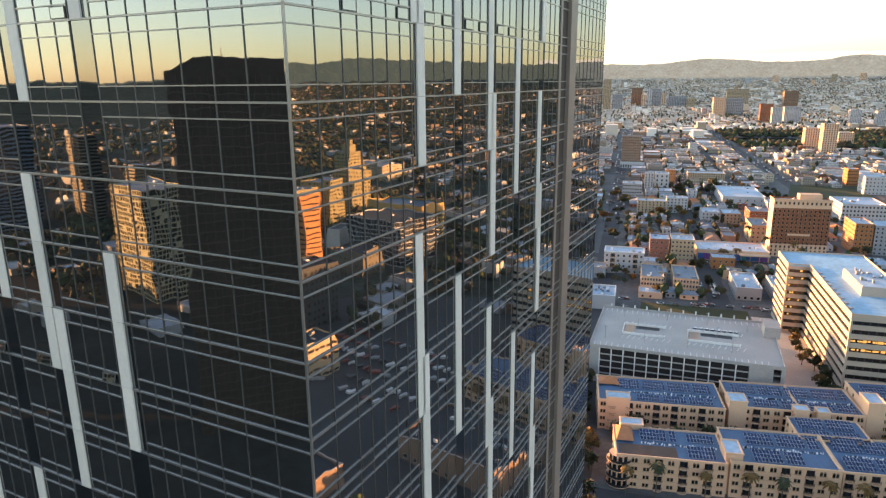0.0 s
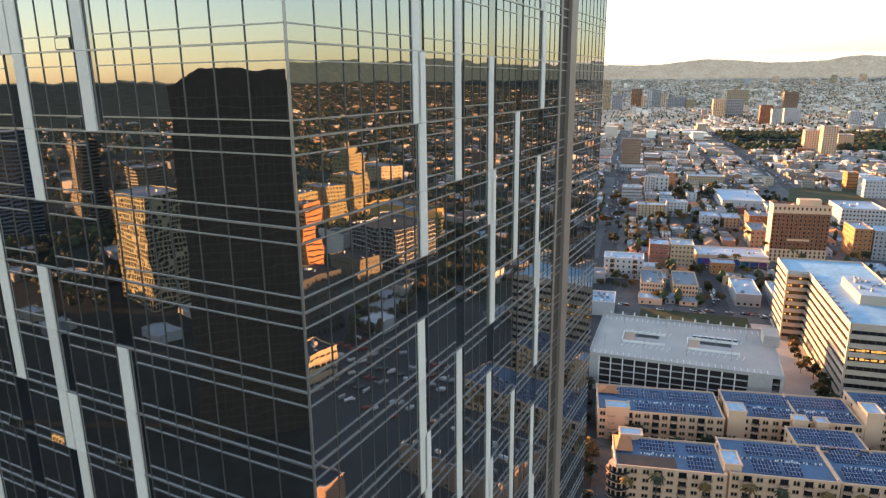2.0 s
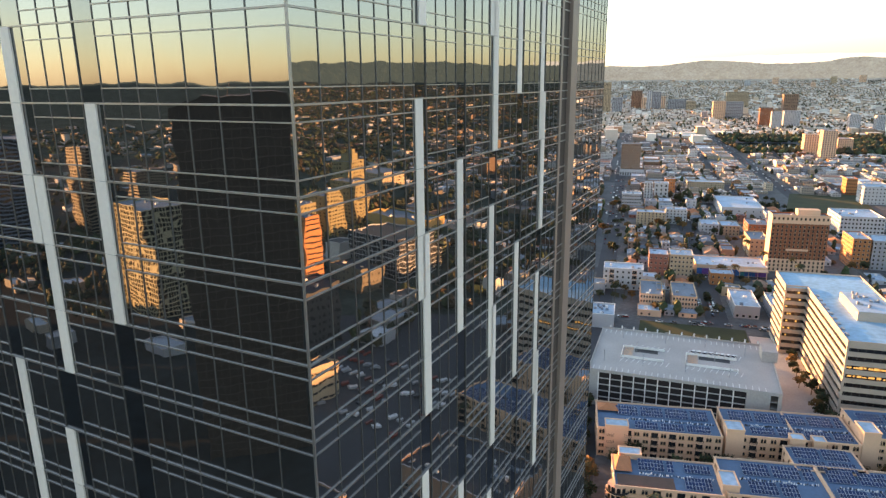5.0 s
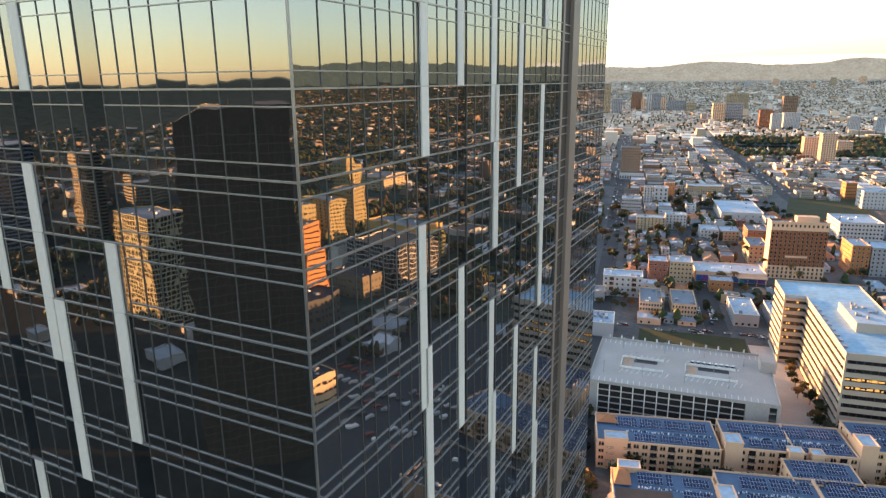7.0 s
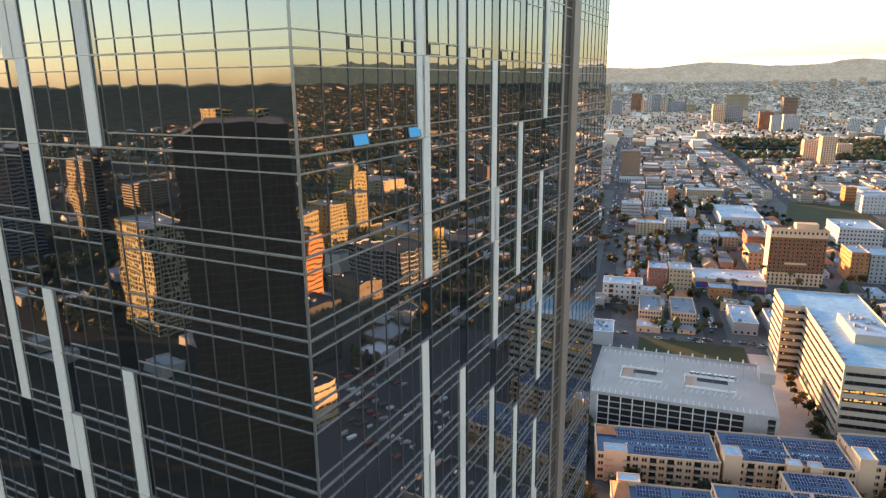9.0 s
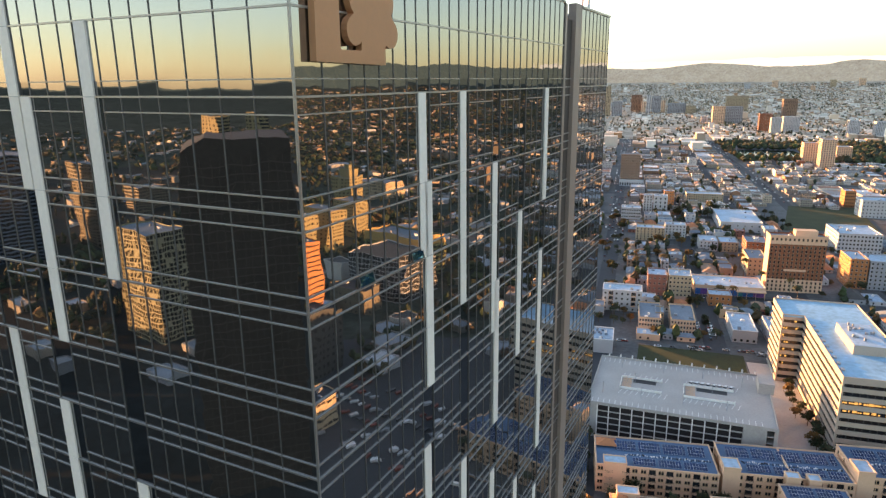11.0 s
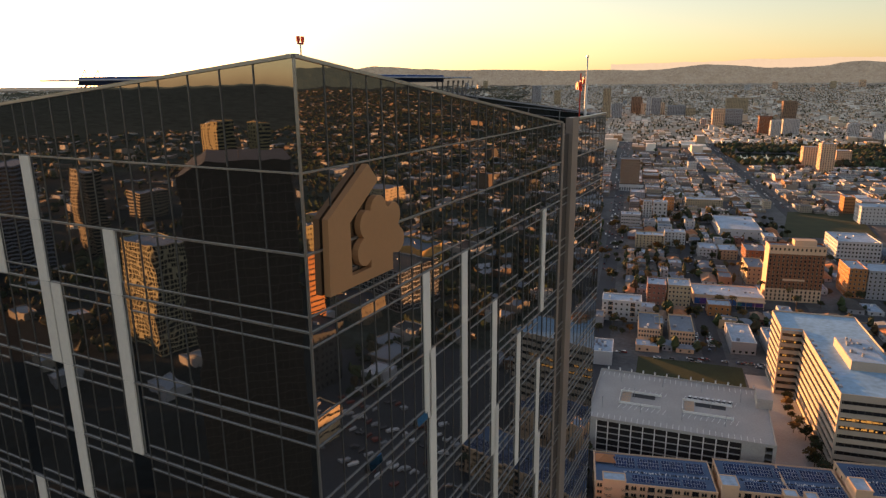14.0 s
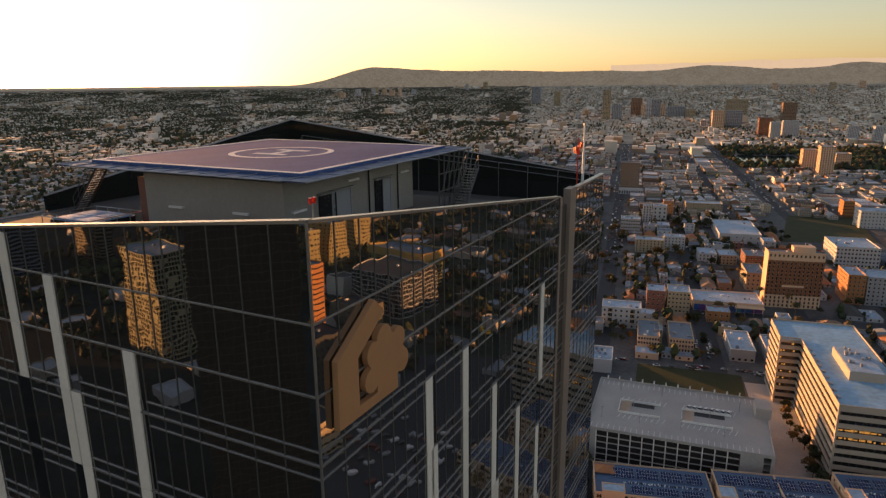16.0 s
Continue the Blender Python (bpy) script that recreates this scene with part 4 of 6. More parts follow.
# ---- white office block with ribbon windows ----
OX, OY, OAZ, OH = 173.3, 262.8, 17.3, 39.2
office = thing("office_block", frame_at(OX, OY, OAZ), "white office block with dark ribbon windows and a pale flat roof", "office building")
claim(OX, OY, OAZ, 36, 110)
FL_N, FL_H = 9, 4.12
outline = [(0, 0), (60, 0), (60, 30), (33, 30), (33, 110), (-10.5, 110), (-10.5, 80), (0, 80)]
b = Build()
b.prism([(x + (0.5 if x < 30 else -0.5), y + (0.5 if y < 100 else -0.5)) for x, y in outline], 0, OH - 1.0)
part("ribbon_glazing", b, M["window"], office, "dark window glass set behind the bands")
for k in range(FL_N + 1):
    z0 = OH - 2.1 - k * FL_H if k else OH - 2.3
    z1 = z0 + (2.3 if k == 0 else 2.15)
    if z0 < 0:
        z0 = 0
    b = Build()
    b.prism(outline, z0, z1)
    part("floor_band", b, M["bandwall"], office)
b = Build()
n = len(outline)
for k in range(n):
    (x0, y0), (x1, y1) = outline[k], outline[(k + 1) % n]
    L_ = math.hypot(x1 - x0, y1 - y0)
    ux, uy = (x1 - x0) / L_, (y1 - y0) / L_
    px_, py_ = -uy, ux
    b.prism([(x0, y0), (x1, y1), (x1 + 0.4 * px_, y1 + 0.4 * py_), (x0 + 0.4 * px_, y0 + 0.4 * py_)], OH, OH + 0.9)
part("parapet", b, M["bandwall"], office)
b = Build()
b.prism([(x + (0.6 if x < 30 else -0.6), y + (0.6 if y < 60 else -0.6)) for x, y in outline], OH - 0.4, OH + 0.15)
M["officeroof"] = material("blue_white_roof", (0.24, 0.43, 0.6), 0.6, 0, 0.3, 0.05, 0.4)
# Emissive orange panes stand for the sunset mirrored in the office windows.
M["litroom"] = material("lit_rooms", (0.1, 0.07, 0.04), 0.4)
M["litroom"].node_tree.nodes["Principled BSDF"].inputs["Emission Color"].default_value = (1.0, 0.5, 0.12, 1)
M["litroom"].node_tree.nodes["Principled BSDF"].inputs["Emission Strength"].default_value = 0.11
part("roof", b, M["officeroof"], office, "pale blue-white roof coating")
rl = random.Random(21)
for k in (3, 4):
    z0 = OH - 2.1 - k * FL_H + 2.35
    x = rl.uniform(0.8, 2)
    while x < 50:
        wd = rl.uniform(0.7, 2.4)
        if rl.random() < 0.8:
            lit = Build()
            lit.box(x, x + wd, 0.42, 0.49, z0 + rl.uniform(0.15, 0.5), z0 + rl.uniform(0.9, 1.5))
            part("lit_window", lit, M["litroom"], office, "window with warm light inside")
        x += wd + rl.uniform(0.12, 0.9)
for k in range(1, 8):
    z0 = OH - 2.1 - k * FL_H + 2.35
    x = -9.5
    while x < -1.5:
        wd = rl.uniform(0.5, 1.1)
        if rl.random() < 0.3:
            lit = Build()
            lit.box(x, x + wd, 80.42, 80.49, z0 + 0.2, z0 + 1.2)
            part("lit_window", lit, M["litroom"], office, "window with warm light inside")
        x += wd + 0.5
b = Build()
b.box(11, 26, 30, 62, OH + 0.15, OH + 4.6)
part("plant_room", b, M["bandwall"], office, "white plant room on the roof")
b = Build()
b.box(11.4, 25.6, 30.4, 61.6, OH + 4.6, OH + 4.75)
part("plant_room_roof", b, M["coolroof"], office)
for y in (0.1, 79.9):
    for x in ((0.15,) if y < 1 else (-10.35,)):
        b = Build()
        b.box(x - 0.25, x + 0.6, y - 0.25, y + 0.6, 0, OH)
        part("corner_pier", b, M["bandwall"], office)
for k in range(9):
    b = Build()
    b.box(1.2, 2.6, 8 + 7 * k, 10.4 + 7 * k, OH + 0.15, OH + 0.9)
    part("roof_vent", b, M["steel"], office)
ru = random.Random(8)
for k in range(14):
    x, y = ru.uniform(13, 24), ru.uniform(34, 60)
    b = Build()
    s = ru.uniform(0.6, 1.8)
    b.box(x, x + s, y, y + s * 1.3, OH + 4.75, OH + 4.75 + ru.uniform(0.5, 1.5))
    part("roof_unit", b, M["steel"], office)
for k in range(40):
    side = k % 20
    b = Build()
    if k < 20:
        x = 1.5 + side * 2.95
        b.box(x - 0.06, x + 0.06, 0.3, 0.55, 0.3, OH - 2.3)
    else:
        y = 2 + side * 3.9
        b.box(0.3, 0.55, y - 0.06, y + 0.06, 0.3, OH - 2.3)
    part("mullion", b, M["mullion"], office)

# ---- brick hotel ----
BX, BY, BAZ, BW, BD, BH = 259.0, 505.0, 14.0, 41.0, 14.0, 46.0
hotel = thing("brick_hotel", frame_at(BX, BY, BAZ), "red-brown brick high-rise with cream top and bottom storeys", "hotel building")
claim(BX, BY, BAZ, BW, BD)
shell(hotel, BW, BD, BH, "brick", "greyroof", 1.2)
b = Build()
b.box(-0.12, BW + 0.1, -0.12, 0, BH - 6.6, BH)
b.box(-0.12, 0, 0, BD, 0, BH)
b.box(0, BW + 0.1, -0.1, 0, 0, 10.4)
part("cream_facing", b, M["cream"], hotel, "cream rendered end wall and end storeys")
b = Build()
b.box(-0.5, BW + 0.5, -0.6, 0.3, BH - 0.4, BH + 0.5)
b.box(-0.5, 0.3, 0.3, BD, BH - 0.4, BH + 0.5)
part("cornice", b, M["cream"], hotel)
b = Build()
b.box(0, BW, -0.3, -0.1, 10.2, 10.8)
part("string_course", b, M["cream"], hotel)
for f in range(14):
    for c in range(13):
        part("window", window_mesh(1.15, 1.9, False, "window", "tanwall"), None, hotel, at=Matrix.Translation((BW * (c + 0.5) / 13, -0.125 if (f == 13 or f < 3) else -0.01, 1.2 + f * 3.16)))
b = Build()
b.box(12, 28, -0.5, -0.2, 17.6, 19.2)
part("sign_board", b, M["cream"], hotel, "long pale sign board with no readable letters")
b = Build()
b.box(19, 35, 5, 13, BH - 1.2, BH + 3.6)
part("roof_house", b, M["cream"], hotel)
roof_units(hotel, BW, BD, BH - 1.2, 6, 31)


# ---- buildings that can be told apart further off ----
M["mural_blue"] = material("mural_blue", (0.03, 0.12, 0.36), 0.7, 0, 0.3, 0.5, 2)
M["mural_teal"] = material("mural_teal", (0.04, 0.26, 0.32), 0.7, 0, 0.3, 0.5, 2)
M["mural_violet"] = material("mural_violet", (0.16, 0.07, 0.26), 0.7, 0, 0.3, 0.5, 2)
building("villa_flats", 132.5, 421.0, 14.5, 34, 10, "cream", "greyroof", "cream three-storey flats with a grey flat roof", floors=3, cols=(8, 8), size=(1.0, 1.5), seed=21, group="twin flats")
building("villa_flats", 152.5, 415.5, 15.5, 34, 10, "cream", "greyroof", "cream three-storey flats with a grey flat roof", floors=3, cols=(8, 8), size=(1.0, 1.5), seed=22, group="twin flats")
building("link_wing", 146.9, 431.0, 5.6, 14, 9.8, "tanwall", "coolroof", "short link between the twin flats", floors=3, cols=(2, 2), units=0, seed=23)
t = building("white_flats", 118.0, 464.5, 28, 17, 16, "whitewall", "coolroof", "white four-storey flats with dark balconies", floors=4, cols=(7, 4), size=(1.3, 1.5), seed=24)
for f in range(3):
    for c in (1, 5):
        balcony(t, Matrix.Translation((4 * c + 2, -0.01, 4.6 + 3.8 * f)), 3.0)
building("corner_store", 91.0, 386.0, 14.5, 22, 9, "whitewall", "coolroof", "low white commercial building with roof machines", floors=0, units=12, seed=25)
building("store", 105.0, 452.0, 11, 14, 8, "greywall", "greyroof", "plain pale grey store", floors=1, cols=(3, 3), seed=26)
building("warehouse", 187.0, 399.0, 15, 36, 8.5, "greywall", "coolroof", "low grey warehouse with a pale roof", floors=1, cols=(4, 6), size=(1.6, 1.6), seed=27)
building("warehouse", 207.5, 391.0, 18, 32, 9.5, "greywall", "coolroof", "low grey warehouse with a white roof", floors=1, cols=(4, 6), size=(1.6, 1.6), seed=28)
building("beige_flats", 177.0, 494.0, 17, 20, 17.5, "tanwall", "coolroof", "beige six-storey flats with small windows", floors=5, cols=(6, 4), size=(1.2, 1.4), seed=29)
building("red_flats", 162.0, 498.5, 14, 20, 17, "redwall", "coolroof", "red and white flats with a pale roof", floors=4, cols=(4, 5), size=(1.2, 1.4), seed=30)
building("red_house", 200.0, 471.0, 16, 14, 9, "orange", "coolroof", "terracotta house with a white roof", floors=2, cols=(4, 4), seed=31)
theatre = building("theatre", 200.0, 499.0, 52, 30, 8.0, "cream", "coolroof", "low pale theatre with a painted mural wall", az=14, floors=0, units=9, seed=32)
rm = random.Random(17)
for k in range(13):
    b = Build()
    b.box(0.5 + 3.9 * k, 4.38 + 3.9 * k, -0.05, 0.0, 0.3, 5.2)
    part("mural_panel", b, M[rm.choice(("mural_blue", "mural_teal", "mural_violet", "mural_blue"))], theatre, "bright painted wall panel")
b = Build()
b.box(30, 51.5, -6.0, -0.06, 5.4, 6.2)
part("canopy", b, M["cream"], theatre, "flat cream canopy over the pavement")
for x in (31, 37.5, 44, 50.5):
    b = Build()
    b.bar((x, -5.6, 0), (x, -5.6, 5.4), 0.18, sides=6)
    part("canopy_post", b, M["cream"], theatre)
building("tan_flats", 264.0, 548.0, 15, 34, 16, "tanwall", "greyroof", "tan walk-up flats with a sunlit side wall", floors=4, cols=(4, 9), seed=51)
building("brick_flats", 283.0, 594.0, 19, 28, 19, "brick", "greyroof", "red brick flats with roof machines", floors=5, cols=(5, 7), seed=52, units=6)
building("tan_flats", 206.0, 684.0, 29, 18, 14, "tanwall", "coolroof", "tan five-storey flats with flat roof", floors=5, cols=(8, 4), seed=33)
building("white_flats", 238.0, 687.0, 21, 16, 16, "whitewall", "coolroof", "white five-storey flats with small windows", floors=5, cols=(6, 4), seed=34)
building("brown_flats", 256.0, 636.0, 17, 26, 10.5, "whitewall", "coolroof", "white flats with a brown top storey", floors=3, cols=(5, 5), seed=35)
building("brown_flats", 274.0, 631.0, 17, 26, 10, "tanwall", "coolroof", "dusty pink flats with a pale roof", floors=3, cols=(5, 5), seed=36)
building("long_hall", 312.0, 722.0, 44, 80, 11, "whitewall", "coolroof", "long white hall with a broad pale roof", floors=2, cols=(6, 8), seed=37)
building("grey_office", 212.0, 766.0, 22, 18, 20, "greywall", "coolroof", "grey office with ribbon windows and a white roof edge", floors=5, cols=(8, 6), size=(1.9, 1.3), seed=38)
building("white_flats", 261.0, 842.0, 11, 16, 21, "whitewall", "coolroof", "narrow white flats with blue-lit windows", floors=6, cols=(3, 4), size=(1.4, 2.0), seed=39)
building("white_flats", 273.0, 838.0, 17, 16, 21, "whitewall", "coolroof", "white flats with tall windows", floors=4, cols=(3, 4), size=(1.8, 2.6), seed=40)
building("yellow_flats", 299.0, 876.0, 13, 14, 21, "orange", "coolroof", "yellow and white flats among houses", floors=5, cols=(4, 4), seed=41)
building("long_flats", 341.0, 908.0, 48, 22, 12, "tanwall", "coolroof", "long sand-coloured flats with flat roof", floors=4, cols=(16, 5), seed=42)
building("brown_tower", 291.0, 1070.0, 30, 22, 50, "brown", "greyroof", "brown office tower over a white podium", floors=12, cols=(9, 6), size=(1.8, 2.0), seed=43)
building("podium", 287.0, 1060.0, 38, 9, 9, "whitewall", "coolroof", "white arcade podium under the tower", floors=1, cols=(10, 2), size=(1.8, 4.5), seed=44, joined=True)
building("orange_flats", 328.0, 509.0, 13, 30, 25, "orange", "coolroof", "bright orange and yellow modern flats", floors=7, cols=(4, 8), seed=45)
building("modern_flats", 341.5, 505.0, 34, 26, 24, "greywall", "coolroof", "grey and red modern flats", floors=7, cols=(10, 6), seed=46)
building("white_block", 384.0, 620.0, 38, 46, 20, "whitewall", "coolroof", "big white L-shaped flats with rows of windows", floors=5, cols=(12, 10), size=(1.5, 1.7), seed=47, units=8)
building("orange_tower", 531.0, 856.0, 13, 20, 22, "orange", "coolroof", "orange brick building with flat roof", floors=5, cols=(6, 5), seed=48, joined=True)
building("white_school", 511.0, 787.0, 40, 26, 22, "whitewall", "coolroof", "white school building with flat roof", floors=5, cols=(10, 6), seed=49, joined=True)
M["slate_wall"] = material("blue_slate_cladding", (0.1, 0.13, 0.18), 0.6, 0, 0.12, 0.15, 2)
for nm, x, y, w, h, wall in (("cream_tower", 727, 1327, 26, 41, "cream"), ("cream_tower", 714, 1242, 25, 55, "cream"), ("cream_tower", 804, 1343, 28, 31, "cream"), ("white_tower", 1042, 2034, 46, 49, "whitewall"),
                             ("white_tower", 979, 1980, 28, 51, "whitewall"), ("red_tower", 976, 2050, 36, 58, "brick"), ("white_tower", 1148, 1876, 28, 47, "whitewall"), ("white_tower", 1214, 1860, 44, 44, "whitewall")):
    building(nm, x, y, w, 24, h, wall, "coolroof", wall.replace("wall", "") + " apartment tower with rows of windows", floors=int(h / 3.3), cols=4.0, size=(2.0, 1.8), seed=int(x), joined=wall == "whitewall", units=2)
for nm, x, y, w, h, wall in (("tan_tower", 654, 2724, 30, 116, "tanwall"), ("grey_tower", 690, 2717, 40, 56, "greywall"), ("brown_tower", 808, 2863, 44, 71, "brown"), ("cream_tower", 834, 2804, 17, 46, "cream"), ("white_tower", 855, 2799, 17, 74, "whitewall"),
                             ("grey_tower", 874, 2794, 36, 69, "greywall"), ("cream_tower", 911, 2784, 16, 50, "cream"), ("white_flats", 930, 2756, 70, 41, "greywall"), ("tan_flats", 990, 2712, 36, 34, "tanwall"), ("lit_tower", 941, 2323, 40, 62, "cream"), ("grey_tower", 992, 2348, 60, 58, "greywall"),
                             ("olive_tower", 1177, 2777, 84, 62, "tanwall"), ("dark_tower", 1265, 2483, 48, 68, "brown"), ("tan_tower", 560, 3350, 30, 70, "tanwall"), ("grey_tower", 470, 3500, 44, 84, "greywall")):
    building(nm, x, y, w, 34, h, wall, "greyroof", "distant " + nm.replace("_", " ") + " on the plain", floors=int(h / 5), cols=6.0, size=(3.6, 2.6), seed=int(x) + 1, joined=True, units=0)

rf = random.Random(31)
for k in range(34):
    az, r = (rf.uniform(-9, 6), rf.uniform(3900, 4450)) if k < 12 else ((rf.uniform(24, 40), rf.uniform(4000, 4450)) if k < 24 else (rf.uniform(8, 24), rf.uniform(2500, 3800)))
    h = rf.uniform(24, 48) if k < 24 else rf.uniform(14, 30)
    wall = rf.choice(("tanwall", "whitewall", "greywall", "cream", "cream"))
    building("distant_tower", r * math.sin(radians(az)), r * math.cos(radians(az)), rf.uniform(14, 30), 20, h, wall, "greyroof", "small distant " + wall.replace("wall", "") + " tower on the plain", floors=int(h / 5), cols=5.0, size=(2.6, 2.2), seed=300 + k, joined=True, units=0, group="distant towers")

# ---- buildings that stand behind and beside the camera, seen in the glass ----
M["drab"] = material("drab_cladding", (0.13, 0.11, 0.08), 0.7, 0, 0.2, 0.15, 2)
M["gold_wall"] = material("golden_render", (0.3, 0.28, 0.17), 0.85, 0, 0.14, 0.15, 2)
M["burnt"] = material("burnt_orange_render", (0.4, 0.165, 0.06), 0.8, 0, 0.15, 0.15, 2)
M["slate_grey"] = material("slate_grey_cladding", (0.035, 0.038, 0.042), 0.7, 0, 0.25, 0.15, 2)
M["gold_glass"] = material("dull_gold_cladding", (0.3, 0.26, 0.17), 0.5, 0.0, 0.2, 0.15, 2)
M["dark_roof"] = material("dark_blue_roofing", (0.026, 0.033, 0.046), 0.8, 0, 0.3, 0.1, 1.5)
M["olive"] = material("olive_render", (0.16, 0.16, 0.07), 0.85, 0, 0.2, 0.15, 2)
M["top_ochre"] = material("ochre_top_render", (0.42, 0.27, 0.1), 0.85, 0, 0.15, 0.15, 2)
M["ochre"] = material("ochre_render", (0.25, 0.21, 0.11), 0.85, 0, 0.14, 0.15, 2)
dark = thing("dark_tower", frame_at(-220.9, -69.5, -18.3), "tall dark glass tower in its own shade", "skyscraper")
claim(-280.0, -75.0, -18.3, 66, 50)
b = Build()
prof = [(0, 0), (41.5, 0), (41.5, 141), (31.5, 146.5), (0, 146.5)]
n = len(prof)
b.poly([(0.0, y, z) for y, z in prof])
b.poly([(-45.0, y, z) for y, z in prof][::-1])
top = Build()
for k in range(n):
    (y0, z0), (y1, z1) = prof[k], prof[(k + 1) % n]
    (top if k in (2, 3) else b).quad((0, y0, z0), (-45, y0, z0), (-45, y1, z1), (0, y1, z1))
part("body", b, M["darkglass"], dark)
part("roof", top, M["dark_roof"], dark, "matt black roof with a sloping edge")
b = Build()
for f in range(38):
    b.box(0.0, 0.12, 0.2, 41.3, 3.4 + f * 3.6, 3.75 + f * 3.6)
for k in range(15):
    b.box(0.0, 0.16, 0.1 + k * 2.94, 0.28 + k * 2.94, 0, 140)
tagged(part("facade_grid", b, M["joint"], dark, "thin bronze lines over the dark glass"), kind="stuff")
b = Build()
b.bar((-12, 21, 146.5), (-12, 21, 150), 0.1)
part("roof_mast", b, M["joint"], dark)
golden = building("golden_tower", -470.5, -69.0, 45, 27, 74, "gold_wall", "greyroof", "ochre residential tower with a sunlit grid front", az=15, floors=22, cols=(11, 15), size=(1.85, 2.45), sides="RB", seed=61, joined=True, skip=0.08)
# A thin overlay puts the shaded side's tone into the colour.
cladding = Build()
cladding.box(45.0, 45.03, 0.0, 27.0, 0.0, 74.0)
part("cladding", cladding, M["gold_glass"], golden, "dull gold cladding on the shaded side")
building("blue_tower", -778.0, -69.0, 40, 14, 88, "drab", "greyroof", "drab tower with a sunlit side", az=15, floors=24, cols=(8, 8), size=(2.6, 2.2), sides="RB", seed=62, joined=True)
building("lit_midrise", -967.0, -182.0, 30, 45, 34, "drab", "greyroof", "drab mid-rise in low sun", az=15, floors=8, cols=(12, 12), size=(2.6, 2.0), sides="RB", seed=63, joined=True)
building("blue_tower", -793.0, -15.0, 64, 54, 101, "slate_wall", "greyroof", "tall blue-grey tower with window rows", az=6, floors=26, cols=(14, 12), size=(3.6, 2.2), sides="RB", seed=64, joined=True)
# A near-black block stands for the shade below the orange slab.
building("shade_block", 300.0, 150.0, 22, 30, 37, "slate_grey", "dark_roof", "dark slate block standing before the orange slab", floors=8, cols=(6, 8), size=(1.6, 1.8), seed=78, joined=True)
building("orange_slab", 329.0, 168.0, 16, 13, 73, "burnt", "greyroof", "orange-lit slab with banded front", floors=22, cols=(1, 1), size=(12.0, 0.9), sides="FL", seed=66, joined=True)
building("cream_tower", 560.0, 296.0, 40, 22, 43, "ochre", "greyroof", "cream tower in low sun", floors=11, cols=(6, 6), size=(1.7, 1.7), seed=67, joined=True)
# Unseen slabs, added so that their shadow falls on the mirrored ground.
for k in range(3):
    p = Vector((-347.0, 112.0, 0)) + Vector((0.777, 0.629, 0)) * (-90 + 76 * k)
    building("slab_block", p.x, p.y, 72, 18, 40 + 4 * k, "slate_wall", "greyroof", "dark slate slab block beside the glass towers", az=-39, floors=11, cols=(18, 4), size=(2.2, 1.8), sides="FR", seed=90 + k, joined=True, group="slab blocks")
building("slab_block", -507.6, 72.0, 58, 18, 48, "slate_wall", "greyroof", "dark slate slab block beside the glass towers", az=-39, floors=12, cols=(14, 4), size=(2.2, 1.8), sides="FR", seed=94, joined=True, group="slab blocks")
building("golden_tower", -760.0, -205.0, 34, 16, 134, "ochre", "greyroof", "far ochre tower behind the dark one", az=15, floors=34, cols=(9, 4), size=(2.4, 2.2), sides="RB", seed=65, joined=True, skip=0.1)
building("golden_tower", -726.0, -244.0, 24, 14, 133, "ochre", "greyroof", "far ochre tower with a flat top", az=15, floors=34, cols=(6, 4), size=(2.4, 2.2), sides="RB", seed=66, joined=True, skip=0.1)
stepped = building("cream_tower", 636.0, 360.0, 26, 26, 62, "ochre", "greyroof", "tan tower in low sun", floors=15, cols=(6, 6), size=(1.8, 1.8), seed=68, joined=True)
b = Build()
b.box(7, 19, 7, 19, 61.2, 70)
b.box(10, 16, 10, 16, 70, 75)
part("stepped_crown", b, M["ochre"], stepped, "stepped crown above the roof")
building("brick_block", 600.0, 345.0, 34, 24, 44, "ochre", "greyroof", "sandy block behind the ochre towers", floors=10, cols=(8, 6), size=(1.8, 1.8), seed=69, joined=True)
building("brick_block", 545.0, 255.0, 30, 26, 42, "ochre", "greyroof", "sand-coloured block with many windows", floors=8, cols=(10, 7), size=(1.7, 2.0), seed=70, joined=True)
building("red_row", 792.0, 500.0, 60, 44, 22, "tanwall", "greyroof", "long tan row of flats", floors=5, cols=(14, 8), size=(2.0, 2.0), seed=71, joined=True)
olive_block = building("olive_block", 428.0, 318.0, 64, 30, 34, "olive", "greyroof", "long olive block with an ochre top storey", floors=9, cols=(10, 10), size=(2.4, 1.9), seed=72, joined=True)
b = Build()
for x0, x1, y0, y1 in ((-0.2, 64.2, -0.2, 0.0), (-0.2, 64.2, 30.0, 30.2), (-0.2, 0.0, 0.0, 30.0), (64.0, 64.2, 0.0, 30.0)):
    b.box(x0, x1, y0, y1, 27.5, 35.0)
part("top_storey", b, M["top_ochre"], olive_block, "ochre rendered top storey")
building("frame_block", 384.0, 268.0, 56, 46, 34, "whitewall", "roofdeck", "flats with a pale open frame front", floors=9, cols=(16, 14), size=(3.05, 3.1), seed=73, joined=True)
building("white_shed", 396.0, 203.0, 30, 16, 8, "whitewall", "coolroof", "low shed with a broad white roof", floors=0, units=2, seed=79, joined=True)
building("brown_store", 378.0, 231.0, 34, 22, 18, "drab", "dark_roof", "low brown store with a grey roof", floors=3, cols=(8, 6), seed=74, joined=True)
building("lit_lodge", 243.0, 128.0, 15, 18, 18, "tanwall", "dark_roof", "small cream lodge with dark slots", floors=4, cols=(5, 5), size=(3.0, 1.2), seed=75, joined=True)
